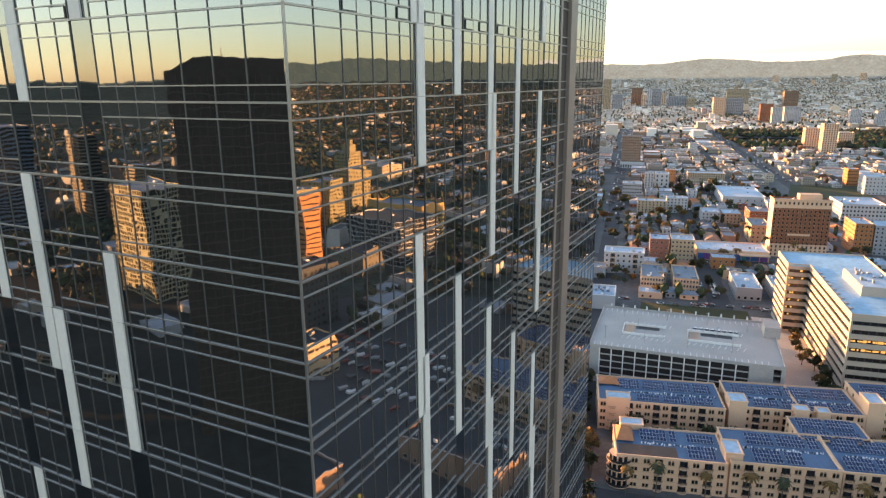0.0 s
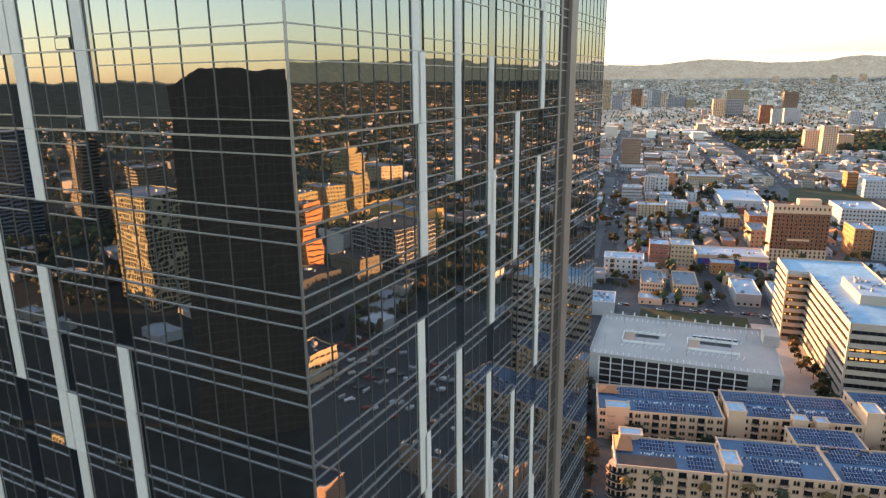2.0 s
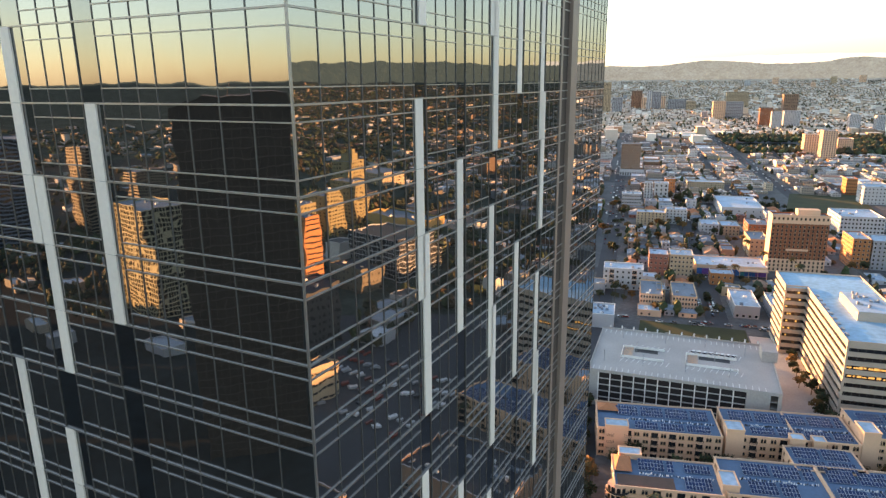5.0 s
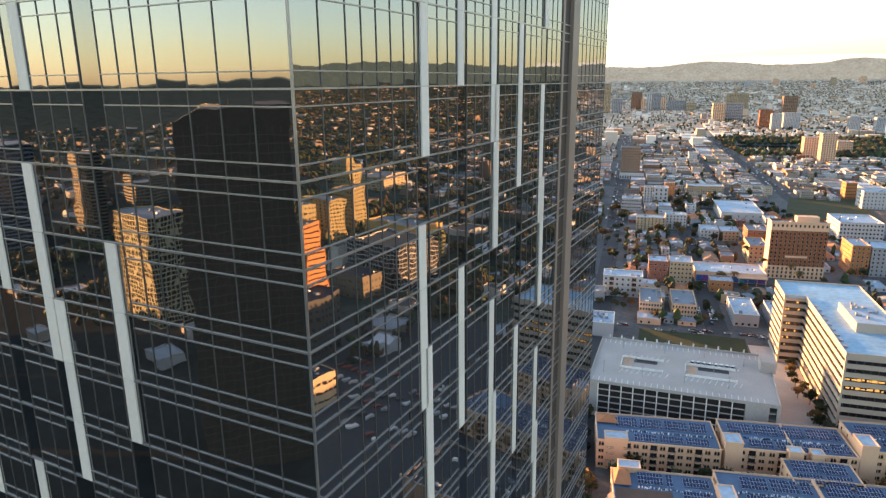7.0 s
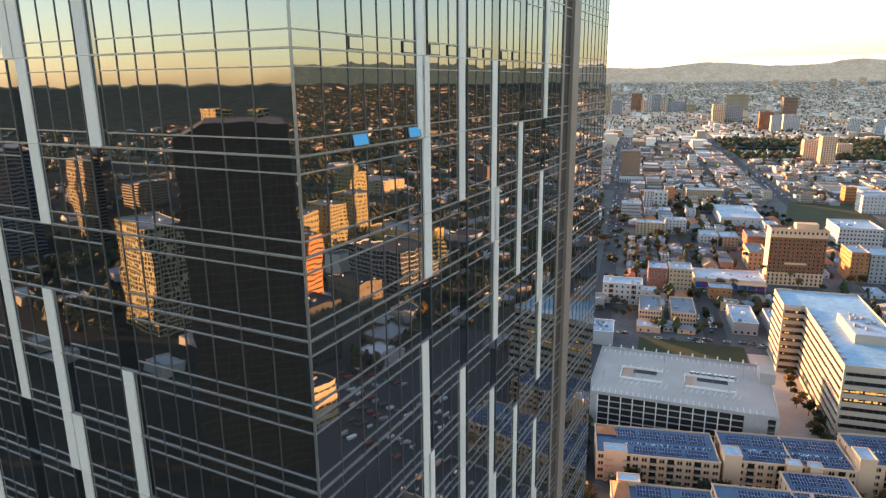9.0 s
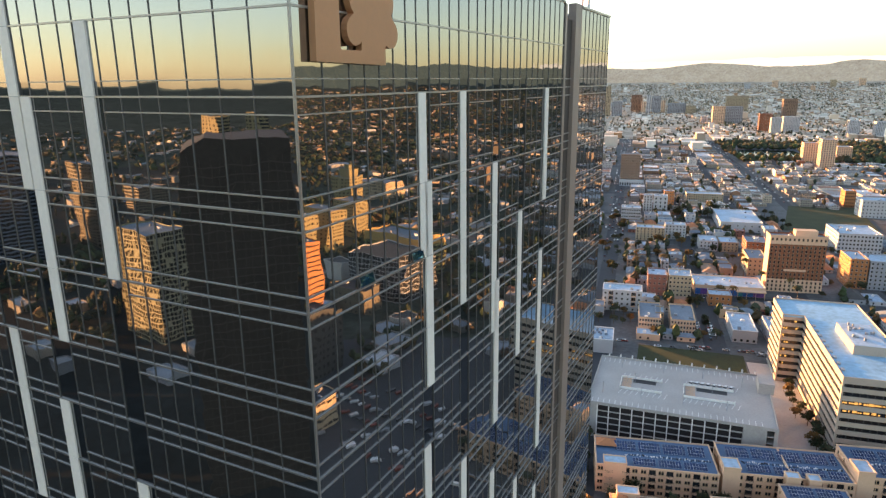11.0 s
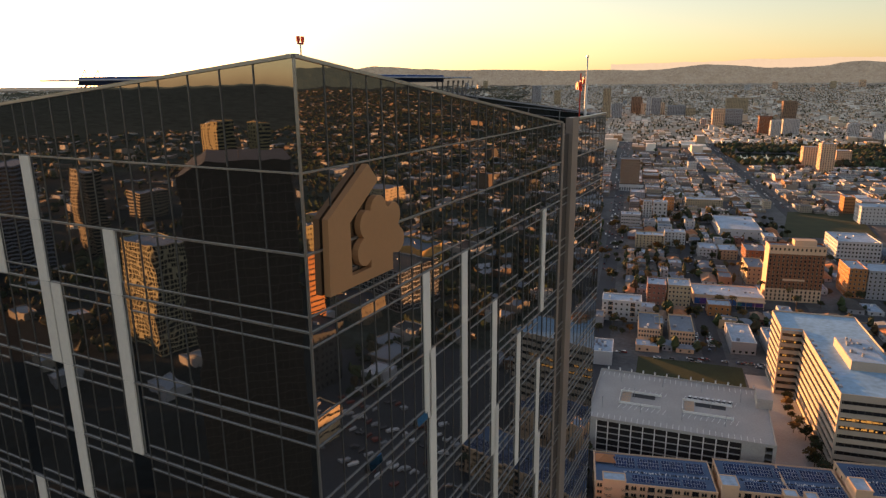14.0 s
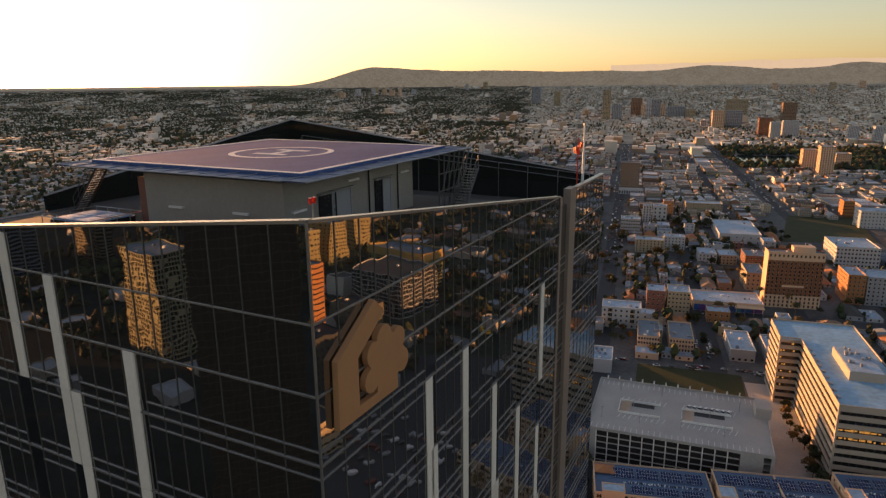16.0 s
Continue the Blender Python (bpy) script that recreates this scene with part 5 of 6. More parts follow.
building("low_hall", 150.0, 70.0, 60, 34, 9, "brown", "dark_roof", "low brown hall with a dark blue roof", floors=0, units=14, seed=76)
building("low_hall", 120.0, 140.0, 44, 30, 11, "brown", "dark_roof", "low brown hall with roof machines", floors=1, cols=(9, 6), units=14, seed=77)

# Unseen slab behind the tower, added to shade the garage and apartments.
building("office_slab", -112.0, 448.0, 146, 20, 38, "greywall", "greyroof", "long grey office slab north of the glass tower", az=-3, floors=9, cols=(36, 4), size=(2.4, 1.8), seed=97, joined=True)

# ---- lawn, lake, garage surroundings ----
def patch(name, pts, mat, z, label, category, kind="structure"):
    b = Build()
    b.prism(pts, 0.0, z)
    return tagged(new(name, b.mesh(name, [M[mat]])), label, category, kind=kind)


def plot(x, y, az, w, d):
    m = frame_at(x, y, az)
    return [tuple((m @ Vector(p))[:2]) for p in ((0, 0, 0), (w, 0, 0), (w, d, 0), (0, d, 0))]


park, lake = CV * 214 + AV * 1475, CV * 230 + AV * 1560
patch("lawn", plot(116.0, 368.0, 19, 62, 30), "lawn", 0.3, "patch of dull green lawn beside the garage", "lawn")
claim(86.0, 350.0, 17, 110, 60, 0)
patch("plaza", plot(150.0, 262.0, 17, 22, 110), "concrete", 0.24, "pale concrete service yard", "pavement")
claim(150.0, 250.0, 17, 60, 130, 0)
patch("water", plot(lake.x, lake.y, 16, 140, 175), "water", 0.35, "park lake", "lake")
claim(park.x, park.y, 16, 390, 440, 0)
claim(0.0, 150.0, 11, 260, 150, 0)
claim(386.0, 700.0, 22, 112, 165, 0)
patch("field", [(384, 722), (486, 712), (545, 850), (464, 868)], "lawn", 0.3, "open playing field", "field")

# ---- blocks, streets and scattered houses ----
rs = random.Random(3)
STREETS_C = [-14 + 73 * k for k in range(-60, 64)]
STREETS_A = [-3900 + 164 * k + (rs.uniform(-30, 30) if k > 30 else 0) for k in range(0, 54)]
blocks = Build()
BLOCK_LIST = []
for c0, c1 in zip(STREETS_C, STREETS_C[1:]):
    for a0, a1 in zip(STREETS_A, STREETS_A[1:]):
        mid = CV * ((c0 + c1) / 2) + AV * ((a0 + a1) / 2)
        r, az = mid.length, math.degrees(math.atan2(mid.x, mid.y))
        if r > 4560 or not (-46 < az < 76 or -128 < az < -80):
            continue
        if r > 2000 and -80 < az < -37:
            continue
        if (-128 < az < -80 and r > 2500) or (az > 42 and r > 4450):
            continue
        BLOCK_LIST.append((c0, c1, a0, a1, r, az))
        if r < 2200 and -46 < az < 43:
            p = [CV * c + AV * a for c, a in ((c0 + 7, a0 + 7), (c1 - 7, a0 + 7), (c1 - 7, a1 - 7), (c0 + 7, a1 - 7))]
            blocks.prism([(v.x, v.y) for v in p], 0, 0.15)
tagged(new("pavement", blocks.mesh("pavement", [M["block"]])), "raised city blocks of yards and paved lots", "pavement", kind="structure")

rc = random.Random(11)
far, fartrees = Build(), Build()
NEAR = []


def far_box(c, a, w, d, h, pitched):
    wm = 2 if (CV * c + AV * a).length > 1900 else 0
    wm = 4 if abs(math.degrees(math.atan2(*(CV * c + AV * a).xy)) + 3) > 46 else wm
    n = len(far.v)
    zb = land((CV * c + AV * a).length)
    for sx, sy, z in ((0, 0, 0), (1, 0, 0), (1, 1, 0), (0, 1, 0), (0, 0, h), (1, 0, h), (1, 1, h), (0, 1, h)):
        p = CV * (c + sx * w) + AV * (a + sy * d)
        far.v.append((p.x, p.y, z + zb))
    far.f += [tuple(n + i for i in q) for q in ((0, 1, 5, 4), (1, 2, 6, 5), (2, 3, 7, 6), (3, 0, 4, 7))]
    far.m += [wm] * 4
    if pitched:
        n2 = len(far.v)
        for sx, sy in ((0.5, 0.0), (0.5, 1.0)):
            p = CV * (c + sx * w) + AV * (a + sy * d)
            far.v.append((p.x, p.y, h + w * 0.22 + zb))
        far.f += [(n + 4, n + 5, n2), (n + 5, n + 6, n2 + 1, n2), (n + 6, n + 7, n2 + 1), (n + 7, n + 4, n2, n2 + 1)]
        far.m += [wm, 1, wm, 1]
    else:
        # a sunken roof behind a parapet, and a roof machine
        t = 0.05
        n2 = len(far.v)
        for k, (sx, sy) in enumerate(((t, t), (1 - t, t), (1 - t, 1 - t), (t, 1 - t))):
            p = CV * (c + sx * w) + AV * (a + sy * d)
            far.v += [(p.x, p.y, h + zb), (p.x, p.y, h + zb - 0.6)]
        for k in range(4):
            j = (k + 1) % 4
            far.f += [(n + 4 + k, n + 4 + j, n2 + 2 * j, n2 + 2 * k), (n2 + 2 * j, n2 + 2 * j + 1, n2 + 2 * k + 1, n2 + 2 * k)]
            far.m += [wm, wm]
        far.f.append((n2 + 1, n2 + 3, n2 + 5, n2 + 7))
        far.m.append(1)


def far_tree(x, y, r, h):
    """A small uneven clump of foliage."""
    n = len(fartrees.v)
    k, zb = 6, land(math.hypot(x, y))
    rings = ((0.12, 0.35), (0.42, 1.0), (0.75, 0.8), (0.95, 0.35))
    for hz, rr in rings:
        for i in range(k):
            a = 2 * math.pi * i / k + hz * 2
            q = r * rr * rc.uniform(0.65, 1.3)
            fartrees.v.append((x + q * math.cos(a), y + q * math.sin(a), zb + h * hz * rc.uniform(0.9, 1.1)))
    for j in range(len(rings) - 1):
        for i in range(k):
            i2 = (i + 1) % k
            fartrees.f.append((n + j * k + i, n + j * k + i2, n + (j + 1) * k + i2, n + (j + 1) * k + i))
            fartrees.m.append(0)
    fartrees.f.append(tuple(n + (len(rings) - 1) * k + i for i in range(k)))
    fartrees.m.append(0)


def small_box(c, a, w, d, h):
    """A plain far house: four walls and a flat roof."""
    n = len(far.v)
    zb = land((CV * (c + w / 2) + AV * (a + d / 2)).length)
    for z in (zb - 3, zb + h):
        for sx, sy in ((0, 0), (1, 0), (1, 1), (0, 1)):
            p = CV * (c + sx * w) + AV * (a + sy * d)
            far.v.append((p.x, p.y, z))
    far.f += [tuple(n + i for i in q) for q in ((0, 1, 5, 4), (1, 2, 6, 5), (2, 3, 7, 6), (3, 0, 4, 7), (4, 5, 6, 7))]
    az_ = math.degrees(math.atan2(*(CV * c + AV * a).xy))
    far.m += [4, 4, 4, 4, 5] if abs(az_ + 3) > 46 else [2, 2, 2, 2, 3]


def small_tree(x, y, r, h, k=5):
    """A far clump of foliage with an uneven outline."""
    n, zb = len(fartrees.v), land(math.hypot(x, y))
    for hz, rr in ((0.1, 0.7), (0.6, 1.0)):
        for i in range(k):
            a = 6.2832 / k * i + hz
            q = r * rr * rc.uniform(0.6, 1.35)
            fartrees.v.append((x + q * math.cos(a), y + q * math.sin(a), zb + h * hz * rc.uniform(0.8, 1.2)))
    fartrees.v.append((x + rc.uniform(-1, 1), y + rc.uniform(-1, 1), zb + h))
    for i in range(k):
        j = (i + 1) % k
        fartrees.f += [(n + i, n + j, n + k + j, n + k + i), (n + k + i, n + k + j, n + 2 * k)]
        fartrees.m += [0, 0]


for c0, c1, a0, a1, r, az in BLOCK_LIST:
    leafy = az > 43 or az < -50          # garden quarters and woods where the glass looks
    small = 1.0 if r < 2000 else max(0.62, 1.0 - (r - 2000) / 5000)      # smaller plots towards the hills
    lot = rc.choice((10, 12, 14, 18)) if r < 950 and not leafy else rc.choice((14, 18, 24, 30)) if r < 1900 and not leafy else rc.choice((12, 15, 19, 26)) if r < 1500 else (rc.choice((12, 15, 20)) if r < 2000 or leafy else rc.choice((9, 12, 14)) * small)
    m0, m1 = rc.uniform(6, 10) * small, rc.uniform(6, 10) * small
    if r <= 950:
        m0, m1 = rc.uniform(6.5, 8.5), rc.uniform(6.5, 8.5)
    if r > 900 and rc.random() < 0.6:
        m0, m1 = rc.uniform(-6, 4), rc.uniform(-6, 4)
    if r < 2300 and (abs(c0 + 14) < 1 or abs(c0 - 205) < 1):
        m0 = 15
    if r < 2300 and (abs(c1 + 14) < 1 or abs(c1 - 205) < 1):
        m1 = 15
    grove = noise.noise((az * 0.25, r * 0.004, 4.0))     # leafier and denser quarters
    town = noise.noise((az * 0.4, r * 0.003, 9.0))
    share = (0.75 if az > 43 and r < 420 else 0.45 if 43 < az < 57 and r < 2000 else 0.15 if az > 43 and r < 1500 else 0.11 if az > 43 else 0.1) if leafy else (0.95 if r < 1300 else (0.72 if r < 2400 else (0.62 if az > 12 else 0.52)))
    west = az < 7 and r > 900 and not leafy
    if west:
        share, lot = 0.62, rc.choice((9, 11, 14)) * small
    share = max(0.04, share - max(grove, 0) * 0.6)
    if r > 1500 and not leafy:
        share = min(max(share + 0.1 - 1.5 * max(grove - 0.08, 0) - 0.6 * max(-0.1 - town, 0), 0.06), 0.9)
        if town > 0.18:
            lot *= 1.9
    c = c0 + m0
    while c < c1 - 7 - m1:
        w = min(rc.uniform(0.6, 1.35) * lot, c1 - m1 - c)
        a = a0 + 9
        while a < a1 - 18:
            d = min(rc.uniform(0.7, 1.7) * lot, a1 - 9 - a)
            pos = CV * (c + w / 2) + AV * (a + d / 2)
            rr, aa = pos.length, math.degrees(math.atan2(pos.x, pos.y))
            ok = free(c, c + w, a, a + d) and rr > 75 and not (-50 < aa < 40 and rr < 110)
            tower_local = TOWER.inverted() @ pos
            if -14 < tower_local.x < W + 14 and -14 < tower_local.y < D + 14:
                ok = False
            house = ok and rc.random() < share and not (aa < -50 and rr < 320)
            if house:
                kind = rc.random()
                tall = 0.965 - max(town, 0) * 0.12
                h = rc.choice((3.2, 3.6, 4, 4.5, 5, 6, 7)) if kind < 0.85 else (rc.uniform(8, 12) if kind < tall else rc.uniform(14, 28))
                if h > 8 and min(w, d) < h * 0.8:
                    h = rc.choice((4, 5, 6.5, 7.5))
                h *= small ** 1.5 * (1.5 if town > 0.18 and r > 1500 else 1)
                gap = rc.uniform(0.7, 2.4)
                if rr < 860 and 10.5 < aa < 40 and len(NEAR) < 285:
                    NEAR.append((c + gap / 2, a + gap / 2, w - gap, d - gap, h, kind))
                elif rr < 1700:
                    pitch = h < 7 and w < 15 and rc.random() < 0.4
                    far_box(c + gap / 2, a + gap / 2, w - gap, d - gap, h, pitch)
                    if not pitch and not leafy:
                        for _ in range(rc.randrange(1, 5)):
                            s0, s1, s2 = rc.uniform(0.8, 2.6), rc.uniform(0.8, 2.2), rc.uniform(0.5, 1.6)
                            small_box(c + gap + rc.uniform(0.1, 0.75) * (w - gap), a + gap + rc.uniform(0.1, 0.75) * (d - gap), s0, s1, h - 0.6 + s2)
                else:
                    small_box(c + gap / 2, a + gap / 2, w - gap, d - gap, h)
            if ok and rr < 4500 and not (leafy and az < 0 and rr < 450):
                many = (rc.choice((0, 0, 1) if az < 0 else (1, 1, 2)) if 800 < rr < 1900 else (rc.choice((3, 4, 5)) if rr <= 800 else rc.choice((0, 0, 0, 1) if az < 0 else (0, 1, 1)))) if leafy and not house else (rc.choice((1, 1, 2)) if rr < 950 else rc.choice((0, 1, 1, 2) if west and rr < 3200 else (0, 1, 1) if west else (0, 0, 0, 1) if rr < 2600 else (0, 0, 0, 0, 0, 1)))
                for _ in range(many):
                    side = rc.uniform(-0.5, 0.5) if not house else rc.choice((-1, 1)) * rc.uniform(0.48, 0.6)
                    q = pos + CV * (side * w) + AV * rc.uniform(-d * 0.6, d * 0.6)
                    if rr < 1300:
                        far_tree(q.x, q.y, rc.uniform(1.6, 4.0), rc.uniform(4, 12))
                    else:
                        small_tree(q.x, q.y, rc.uniform(2.5, 5.0) * (1.3 if leafy else small), rc.uniform(5, 12) * small, 5 if rr < 2400 else 4)
            a += d + (0.5 if rr < 2000 else 2)
        c += w + 0.5
# cars along the far streets
far_cars = Build()
for _ in range(520):
    c = rc.choice((-14, -14, -14, 59, 132, 205, 205, 278)) + rc.choice((-9.5, -5.5, -2, 2, 5.5, 9.5))
    along = rc.uniform(700, 2100)
    if not free(c - 1, c + 1, along - 2, along + 2):
        continue
    q = CV * c + AV * along
    u, v = CV * 0.9, AV * 2.2
    p = [q - u - v, q + u - v, q + u + v, q - u + v]
    far_cars.prism([(w_.x, w_.y) for w_ in p], 0.3, 1.3)
# a car park behind the halls
for row in range(6):
    for k in range(16):
        if (k * 7 + row * 5 + k * row) % 10 < 6:
            q = frame_at(196.0, 146.0, 16) @ Vector((k * 5.4, row * 11.0, 0))
            far_cars.prism([(q.x - 0.95, q.y - 2.2), (q.x + 0.95, q.y - 2.2), (q.x + 0.95, q.y + 2.2), (q.x - 0.95, q.y + 2.2)], 0.3, 1.4)
# park trees round the lake
for _ in range(950):
    q = frame_at(park.x, park.y, 16) @ Vector((rc.uniform(0, 385), rc.uniform(0, 435), 0))
    l_ = frame_at(lake.x, lake.y, 16).inverted() @ q
    if -4 < l_.x < 144 and -4 < l_.y < 179:
        continue
    far_tree(q.x, q.y, rc.uniform(4, 8), rc.uniform(8, 16))
M["farcar"] = material("far_car_paint", (0.4, 0.4, 0.4), 0.4, 0, 0.05, 0.5, 3, 0, "island", 0.2,
                       [(0.6, 0.6, 0.6), (0.06, 0.06, 0.07), (0.35, 0.36, 0.38), (0.7, 0.7, 0.69), (0.2, 0.05, 0.04)])
tagged(new("traffic", far_cars.mesh("traffic", [M["farcar"]])), "small cars standing along the far streets", "cars", kind="stuff")
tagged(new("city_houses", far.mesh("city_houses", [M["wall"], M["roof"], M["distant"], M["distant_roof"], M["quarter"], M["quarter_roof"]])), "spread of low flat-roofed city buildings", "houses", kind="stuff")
tagged(new("street_trees", fartrees.mesh("street_trees", [M["leaf"]])), "dark green street and garden trees of the city", "trees", kind="stuff")

STYLES = [("greywall", "greyroof", "grey"), ("whitewall", "blueroof", "white"), ("greywall", "coolroof", "grey"), ("whitewall", "coolroof", "white"), ("cream", "coolroof", "cream"), ("tanwall", "greyroof", "tan"), ("greywall", "coolroof", "grey"), ("whitewall", "greyroof", "white"), ("brown", "greyroof", "brown"), ("redwall", "coolroof", "red"), ("whitewall", "coolroof", "white")]
for k, (c, a, w, d, h, kind) in enumerate(NEAR):
    p = CV * c + AV * a
    wall, roof, word = STYLES[rc.randrange(len(STYLES))]
    floors = max(1, int(h / 3.2))
    if h < 6.5 and rc.random() < 0.8:
        t = thing("cottage", frame_at(p.x, p.y, GA), f"small {word} house with a pitched roof", "house", "small houses")
        claim(p.x, p.y, GA, w, d)
        b = Build()
        b.box(0, w, 0, d, 0, h - 0.6)
        part("wall", b, M[wall], t)
        b = Build()
        o, top = 0.6, h - 0.6 + min(w, d) * 0.26
        e = [(-o, -o, h - 0.65), (w + o, -o, h - 0.65), (w + o, d + o, h - 0.65), (-o, d + o, h - 0.65)]
        if w < d:
            r0, r1 = (w / 2, w * 0.35, top), (w / 2, d - w * 0.35, top)
            for q in ((e[0], e[1], r0), (e[1], e[2], r1, r0), (e[2], e[3], r1), (e[3], e[0], r0, r1)):
                b.poly(q)
        else:
            r0, r1 = (d * 0.35, d / 2, top), (w - d * 0.35, d / 2, top)
            for q in ((e[0], e[1], r1, r0), (e[1], e[2], r1), (e[2], e[3], r0, r1), (e[3], e[0], r0)):
                b.poly(q)
        b.poly(e[::-1])
        part("hip_roof", b, M[rc.choice(("greyroof", "brown", "clay", "roofdeck"))], t)
        windows_on(t, w, d, h - 0.6, "FL", 1, (max(2, int(w / 4)), max(2, int(d / 4))), (1.2, 1.4), seed=k, joined=True)
        continue
    building("town_house", p.x, p.y, w, d, h, wall, roof, f"{word} {'low' if floors < 3 else 'mid-rise'} town building with a flat roof", floors=floors, cols=(max(2, int(w / 4.2)), max(2, int(d / 4.6))), size=(1.2, 1.4), units=rc.randrange(1, 5), seed=100 + k, category="town building", group="town buildings", skip=0.25, joined=True)


# ---- trees, palms, cars ----
def tree_parts(seed, h, amber=False):
    """Trunk with limbs and a ragged crown of leaf clumps."""
    rt = random.Random(seed)
    tr = Build()
    tr.bar((0, 0, 0), (0.1, 0, h * 0.4), 0.22, sides=7)
    tips = []
    for k in range(6):
        a = k * 1.05 + rt.uniform(-0.3, 0.3)
        e = Vector((math.cos(a) * h * rt.uniform(0.14, 0.3), math.sin(a) * h * rt.uniform(0.14, 0.3), h * rt.uniform(0.55, 0.85)))
        tr.bar((0.1, 0, h * 0.36), e, 0.08, sides=5)
        tips.append(e)
    cr = Build()
    for tip in tips + [Vector((0, 0, h * 0.85))]:
        for _ in range(58):
            o = Vector((rt.gauss(0, 1), rt.gauss(0, 1), rt.gauss(0, 0.8))) * h * 0.085
            p = tip + o
            u = Vector((rt.uniform(-1, 1), rt.uniform(-1, 1), rt.uniform(-0.6, 0.6))).normalized()
            v = u.orthogonal().normalized()
            s = rt.uniform(0.4, 0.95)
            cr.quad(p - u * s, p - v * s * 0.6, p + u * s, p + v * s * 0.6)
    return tr.mesh("trunk", [M["bark"]]), cr.mesh("crown", [M["amber_leaf" if amber else "leaf"]])


def palm_parts(seed, h):
    rt = random.Random(seed)
    tr = Build()
    for k in range(6):
        tr.bar((0.03 * k * k / 6, 0, h * k / 6), (0.03 * (k + 1) ** 2 / 6, 0, h * (k + 1) / 6), 0.22 - 0.012 * k, sides=6)
    cr = Build()
    for k in range(30):
        a, up = k * 2.4, rt.uniform(-0.5, 1.0)
        dirn = Vector((math.cos(a), math.sin(a), 0))
        side = Vector((-math.sin(a), math.cos(a), 0))
        base, last = Vector((0.18, 0, h)), None
        for s in range(6):
            q = s / 5
            p = base + dirn * (3.1 * q) + Vector((0, 0, up * 1.7 * q - 2.2 * q * q))
            wd = 0.5 * math.sin(math.pi * (0.15 + 0.85 * q)) + 0.04
            if last:
                cr.quad(last[0] - side * last[1], p - side * wd, p, last[0])
                cr.quad(last[0], p, p + side * wd - Vector((0, 0, 0.1)), last[0] + side * last[1] - Vector((0, 0, 0.1)))
            last = (p, wd)
    # Odd palms get amber fronds, low sunlight put into their colour.
    return tr.mesh("trunk", [M["bark"]]), cr.mesh("crown", [M["amber_leaf" if seed % 2 else "leaf"]])


def plant(name, parts, label, x, y, s, rz, z=0.0, group="street trees", category="tree"):
    t = thing(name, Matrix.Translation((x, y, z)) @ pose(0, 0, 0, 0, 0, rz) @ Matrix.Scale(s, 4), label, category, group)
    part("trunk", parts[0], None, t)
    part("crown", parts[1], None, t)
    return t


TREES = [tree_parts(s, 9.0, s == 3) for s in (1, 2, 3, 4)]
PALMS = [palm_parts(s, 13.0) for s in (1, 2, 3)]
rt = random.Random(9)
for k in range(11):
    q = frame_at(AX, AY, AAZ) @ Vector((8 + k * 12.5 + rt.uniform(-3, 3), -43.5 + rt.uniform(-1, 1), 0))
    plant("palm_tree", PALMS[k % 3], "tall palm with drooping sunlit fronds by the apartments", q.x, q.y, rt.uniform(0.8, 1.0), rt.uniform(0, 360), group="palms by the apartments", category="palm")
for k in range(26):
    q = frame_at(AX, AY, AAZ) @ Vector((rt.uniform(4, 66) if k % 2 else rt.uniform(96, 140), rt.uniform(-15.5, -4), 0))
    plant("courtyard_tree", TREES[k % 4], "dark courtyard tree between the apartment blocks", q.x, q.y, rt.uniform(0.7, 1.1), rt.uniform(0, 360), group="courtyard trees")
for k in range(64):
    q = frame_at(AX, AY, AAZ) @ Vector((rt.uniform(-26, -2.5), -70 + 1.9 * k + rt.uniform(-2, 2), 0))
    plant("street_tree", TREES[k % 4], "dark street tree along the kerb", q.x, q.y, rt.uniform(0.7, 1.2), rt.uniform(0, 360))
for k in range(12):
    q = frame_at(150.0, 262.0, 17) @ Vector((rt.uniform(14, 21), 4 + k * 6.5, 0))
    plant("yard_tree", TREES[k % 4], "leafy tree in the service yard", q.x, q.y, rt.uniform(0.6, 0.95), rt.uniform(0, 360), 0.24, group="yard trees")
for x, y, s, amber in ((214, 486, 1.3, 1), (186, 470, 0.9, 0), (133, 500, 1.2, 1), (150, 560, 1.3, 0), (176, 590, 1.3, 0), (140, 411, 0.8, 1), (170, 404, 0.7, 1), (232, 600, 1.2, 1), (222, 660, 1.3, 1), (196, 640, 1.2, 0), (290, 800, 1.6, 0), (340, 820, 1.8, 0), (325, 790, 1.7, 0), (205, 610, 1.0, 1), (160, 640, 1.3, 1)):
    plant("garden_tree", TREES[2 if amber else 1], "amber-leaved tree among the houses" if amber else "dark green tree among the houses", x, y, s, rt.uniform(0, 360), group="garden trees")
for k in range(16):
    q = CV * rt.uniform(-20, 130) + AV * rt.uniform(480, 700)
    plant("palm_tree", PALMS[k % 3], "tall thin palm above the roofs", q.x, q.y, rt.uniform(0.9, 1.3), rt.uniform(0, 360), group="palms among the houses", category="palm")

for k in range(420):
    c, a = rt.uniform(-18, 210), rt.uniform(428, 900)
    if not free(c - 2, c + 2, a - 2, a + 2):
        continue
    q = CV * c + AV * a
    plant("garden_tree", TREES[k % 4], "leafy garden tree between the houses", q.x, q.y, rt.uniform(0.6, 1.15), rt.uniform(0, 360), 0.15, group="garden trees")

M["carpaint"] = material("car_paint", (0.5, 0.5, 0.5), 0.25, 0.2, 0.05, 0.5, 3, 0, "object", 0.2,
                         [(0.7, 0.7, 0.7), (0.1, 0.1, 0.11), (0.4, 0.41, 0.43), (0.75, 0.75, 0.74), (0.3, 0.05, 0.04), (0.07, 0.1, 0.2), (0.2, 0.2, 0.21)])
M["rubber"] = material("tyre_rubber", (0.02, 0.02, 0.02), 0.8)
